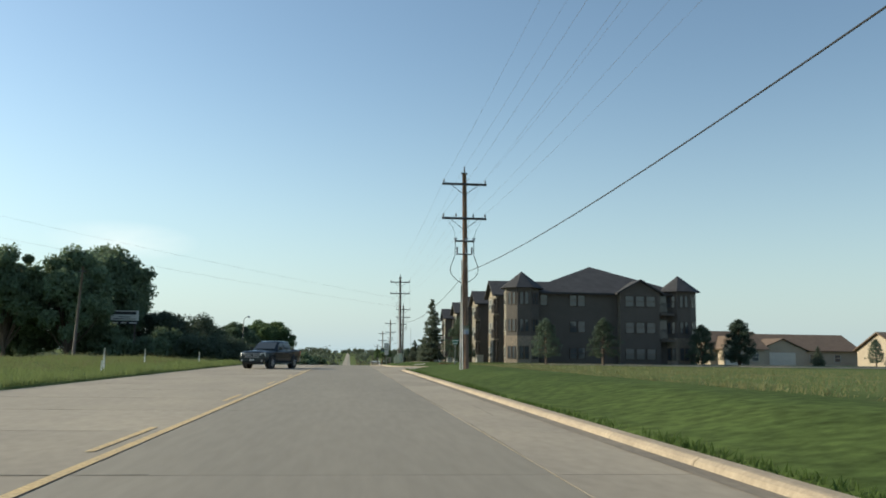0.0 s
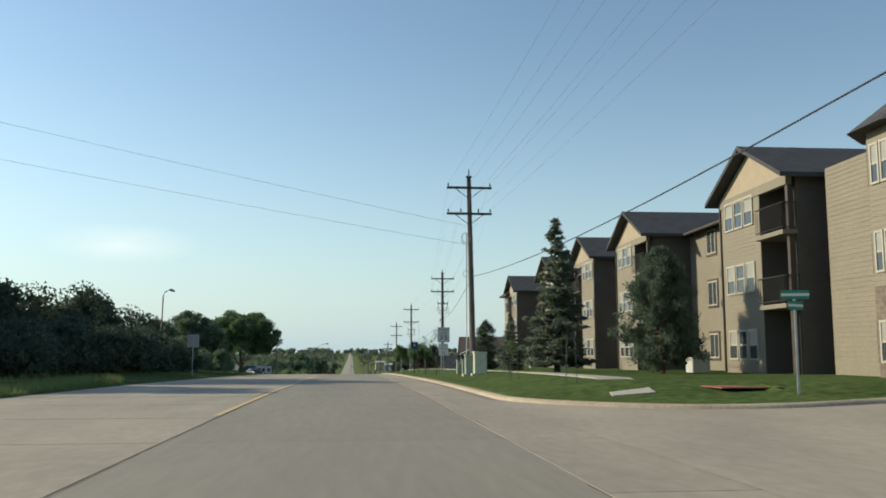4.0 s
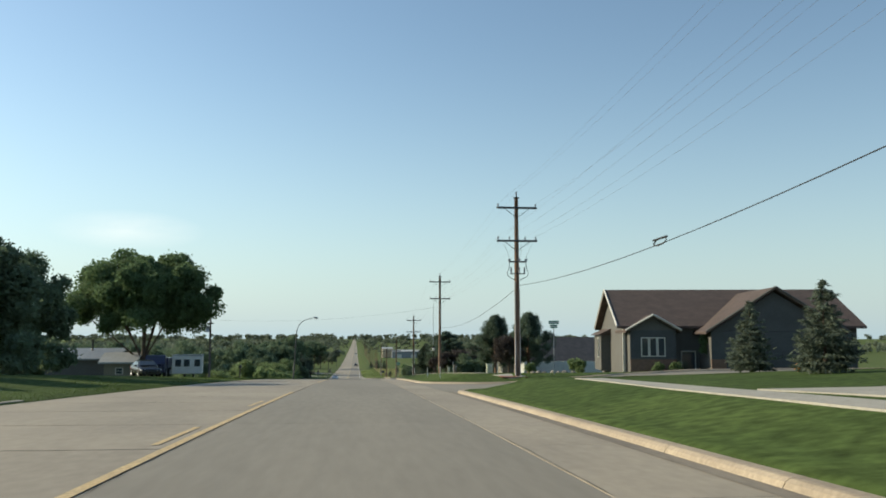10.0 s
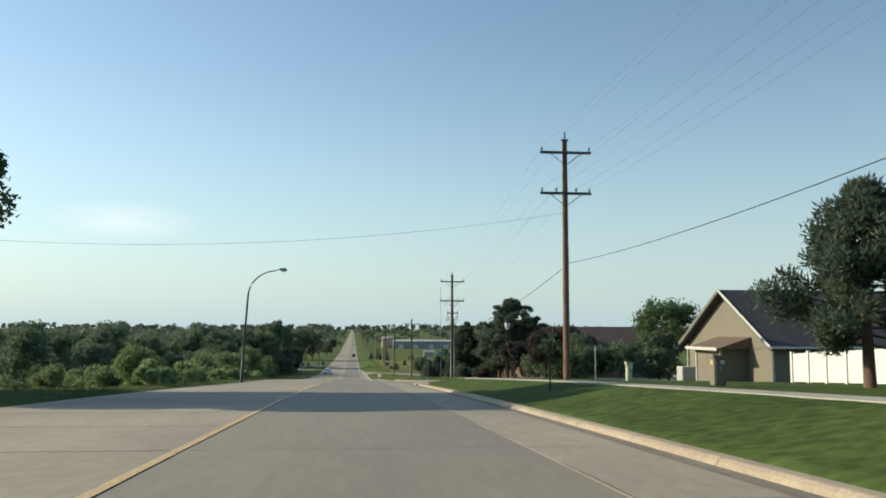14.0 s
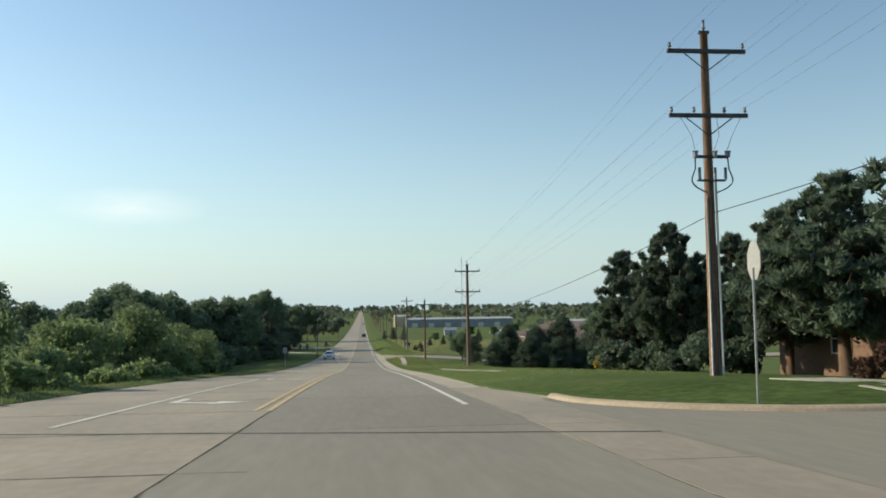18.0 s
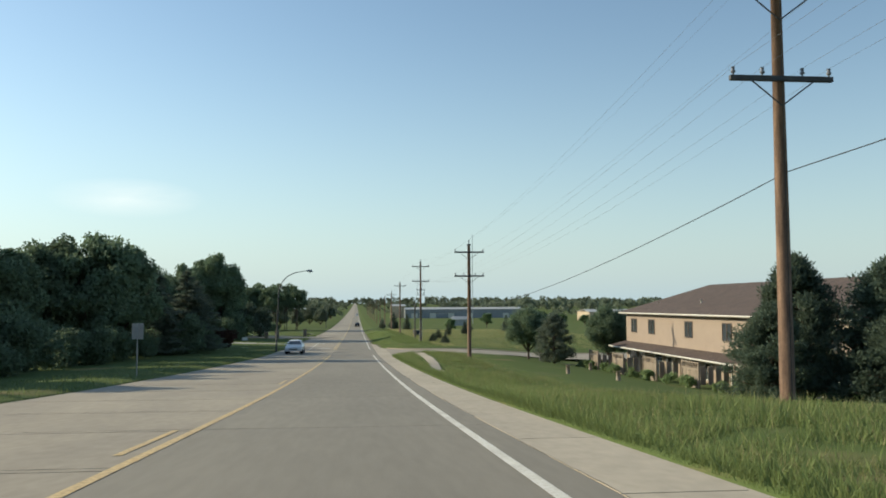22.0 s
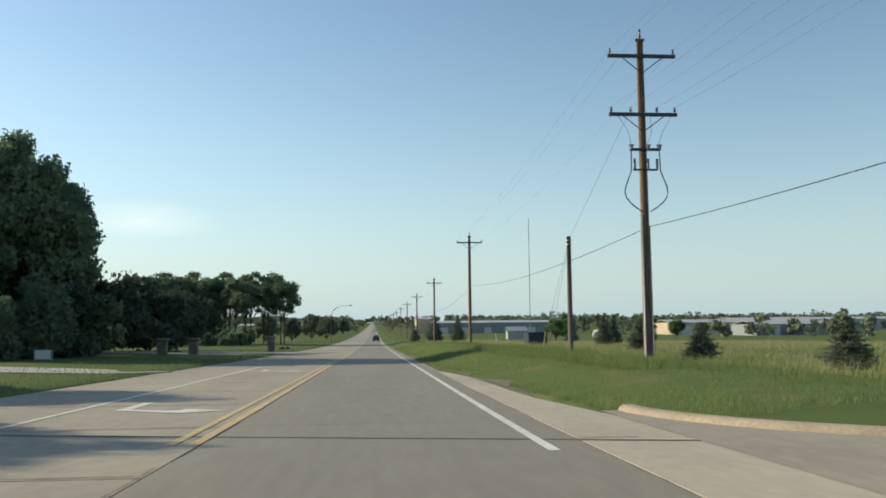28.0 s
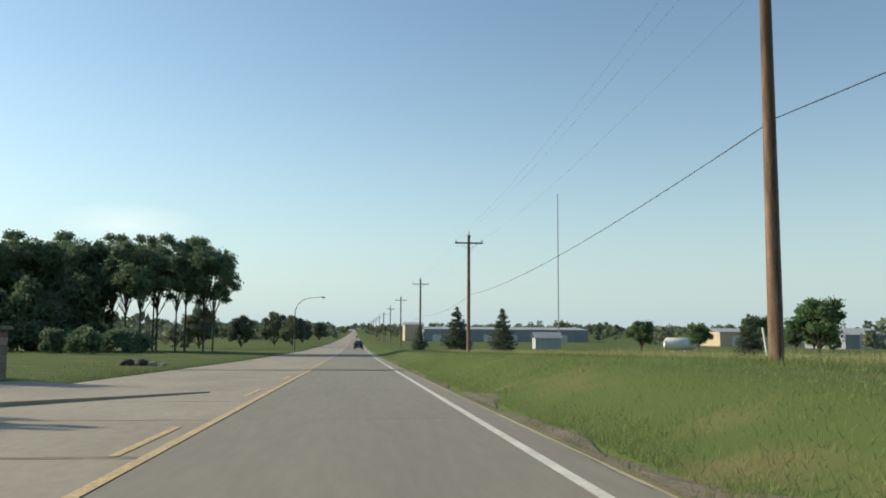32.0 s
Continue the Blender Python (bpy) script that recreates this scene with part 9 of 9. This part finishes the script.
land_strip("far_drive", [(-9.2, 82), (-14, 82), (-26, 80)], 8.0, 0.03, MAT["walk"], "pale concrete drive into the shade", 4.0)
s = placed("yard_sign", -17.3, 475.5, "small white yard sign on the shaded lawn", "sign")
plate(s, -0.4, 0.4, 0.1, 0.6, "sign_white")
for dx in (-0.45, 0.45):
    sign_post(s, 0.62, dx)


def crack(y, length, x, seed, w=0.0065, stray=0.022):
    """A wandering crack in the driving lane, filled with dark sealant."""
    rng = random.Random(seed)
    v, f = [], []
    n = int(length / 0.3)
    for i in range(n + 1):
        yy = y + i * 0.3
        x += rng.uniform(-stray, stray)
        ww = w * rng.uniform(0.15, 1.0) * (0.2 if i in (0, n) else 1)
        v += [(x - ww, yy, rz(yy) + 0.006), (x + ww, yy, rz(yy) + 0.006)]
    for i in range(n):
        f.append((2 * i, 2 * i + 1, 2 * i + 3, 2 * i + 2))
    me = bpy.data.meshes.new("crack")
    me.from_pydata(v, [], f)
    return link("crack", me, MAT["joint"], road)


rng_ = random.Random(17)
for y in np.arange(16, 525, 31.0):
    crack(float(y) + rng_.uniform(-8, 8), rng_.uniform(2.0, 4.0), rng_.uniform(3.0, 3.4), int(y) + 900)
crack_y = 0.0
while crack_y < 525:
    crack(crack_y, 9.0, -1.925 if crack_y < 430 else -1.845, int(crack_y) + 5000, 0.009, 0.006)
    crack_y += 9.3

for k in range(58):
    crack(k * 9.2 + rng_.uniform(-1, 1), rng_.uniform(5.0, 8.6), 2.655, k + 7000, 0.008, 0.012)
# Sealed joints across the lanes, of uneven length and width
for k in range(112):
    y = -5.4 + k * 4.6
    x0, x1 = rng_.choice(((-8.3, -1.95), (-8.3, -2.6), (-6.4, -1.95), (-8.3, -4.4), (-4.6, -1.2)))
    me = bpy.data.meshes.new("joint_seal")
    xs = np.linspace(x0, x1, 12)
    ws = [rng_.uniform(0.004, 0.016) for _ in xs]
    ds = [rng_.uniform(-0.012, 0.012) for _ in xs]
    me.from_pydata([(float(x), y + d + e * w, rz(y) + 0.006) for x, d, w in zip(xs, ds, ws) for e in (-1, 1)], [], [(2 * i, 2 * i + 2, 2 * i + 3, 2 * i + 1) for i in range(11)])
    link("joint_seal", me, MAT["joint"], road)
# Longer dark lines across all lanes; the two widest run askew
for y, w in ((439.0, 0.035), (283.6, 0.031), (311.5, 0.012), (86.0, 0.015), (213.4, 0.015)):
    me = bpy.data.meshes.new("joint_seal")
    xs = np.linspace(-8.2, 4.0, 13)
    me.from_pydata([(float(x), y - 0.24 * x * (w > 0.03) + d, rz(y - 0.24 * x * (w > 0.03)) + 0.007) for x in xs for d in (-w, w)], [], [(2 * i, 2 * i + 2, 2 * i + 3, 2 * i + 1) for i in range(12)])
    link("joint_seal", me, MAT["joint"], road)


# ---- road slabs: each a piece of the road ----
def slab_mesh(name, w, length, t=0.2, gap=0.02):
    bm = bmesh.new()
    box(bm, gap / 2, w - gap / 2, gap / 2, length - gap / 2, -t, 0.0)
    me = bpy.data.meshes.new(name)
    bm.to_mesh(me)
    bm.free()
    return me


def lay_slabs(x0, x1, length, material, first, last, phase=0.0, gap=0.02):
    me = slab_mesh("slab", x1 - x0, length, gap=gap)
    me.materials.append(material)
    y = first + phase
    while y < last:
        z0, z1 = rz(y), rz(y + length)
        ob = new("slab", me)
        ob.parent = road
        ob.matrix_local = pose(x0, y, z0, math.degrees(math.atan2(z1 - z0, length)))
        y += length


lay_slabs(-9.0, -1.93, 4.6, MAT["concrete"], -10.0, 330.0, gap=0.035)
lay_slabs(-8.3, -1.93, 4.6, MAT["concrete"], 330.2, 431.0, gap=0.035)
lay_slabs(-1.93, 2.65, 9.2, MAT["lane"], -10.0, 431.0, gap=0.014)
lay_slabs(-8.3, -1.85, 4.6, MAT["concrete"], 431.5, 530.0, gap=0.035)
lay_slabs(-1.85, 2.65, 9.2, MAT["lane"], 431.7, 530.0, gap=0.014)
lay_slabs(2.65, 4.3, 4.6, MAT["concrete"], -10.0, 297.0, gap=0.018)
for y0, y1, w in ((300.4, 413.0, 1.12), (415.4, 437.0, 1.4), (438.6, 456.0, 0.8)):
    lay_slabs(2.65, 2.65 + w, 4.6, MAT["shoulder"], y0, y1, gap=0.03)
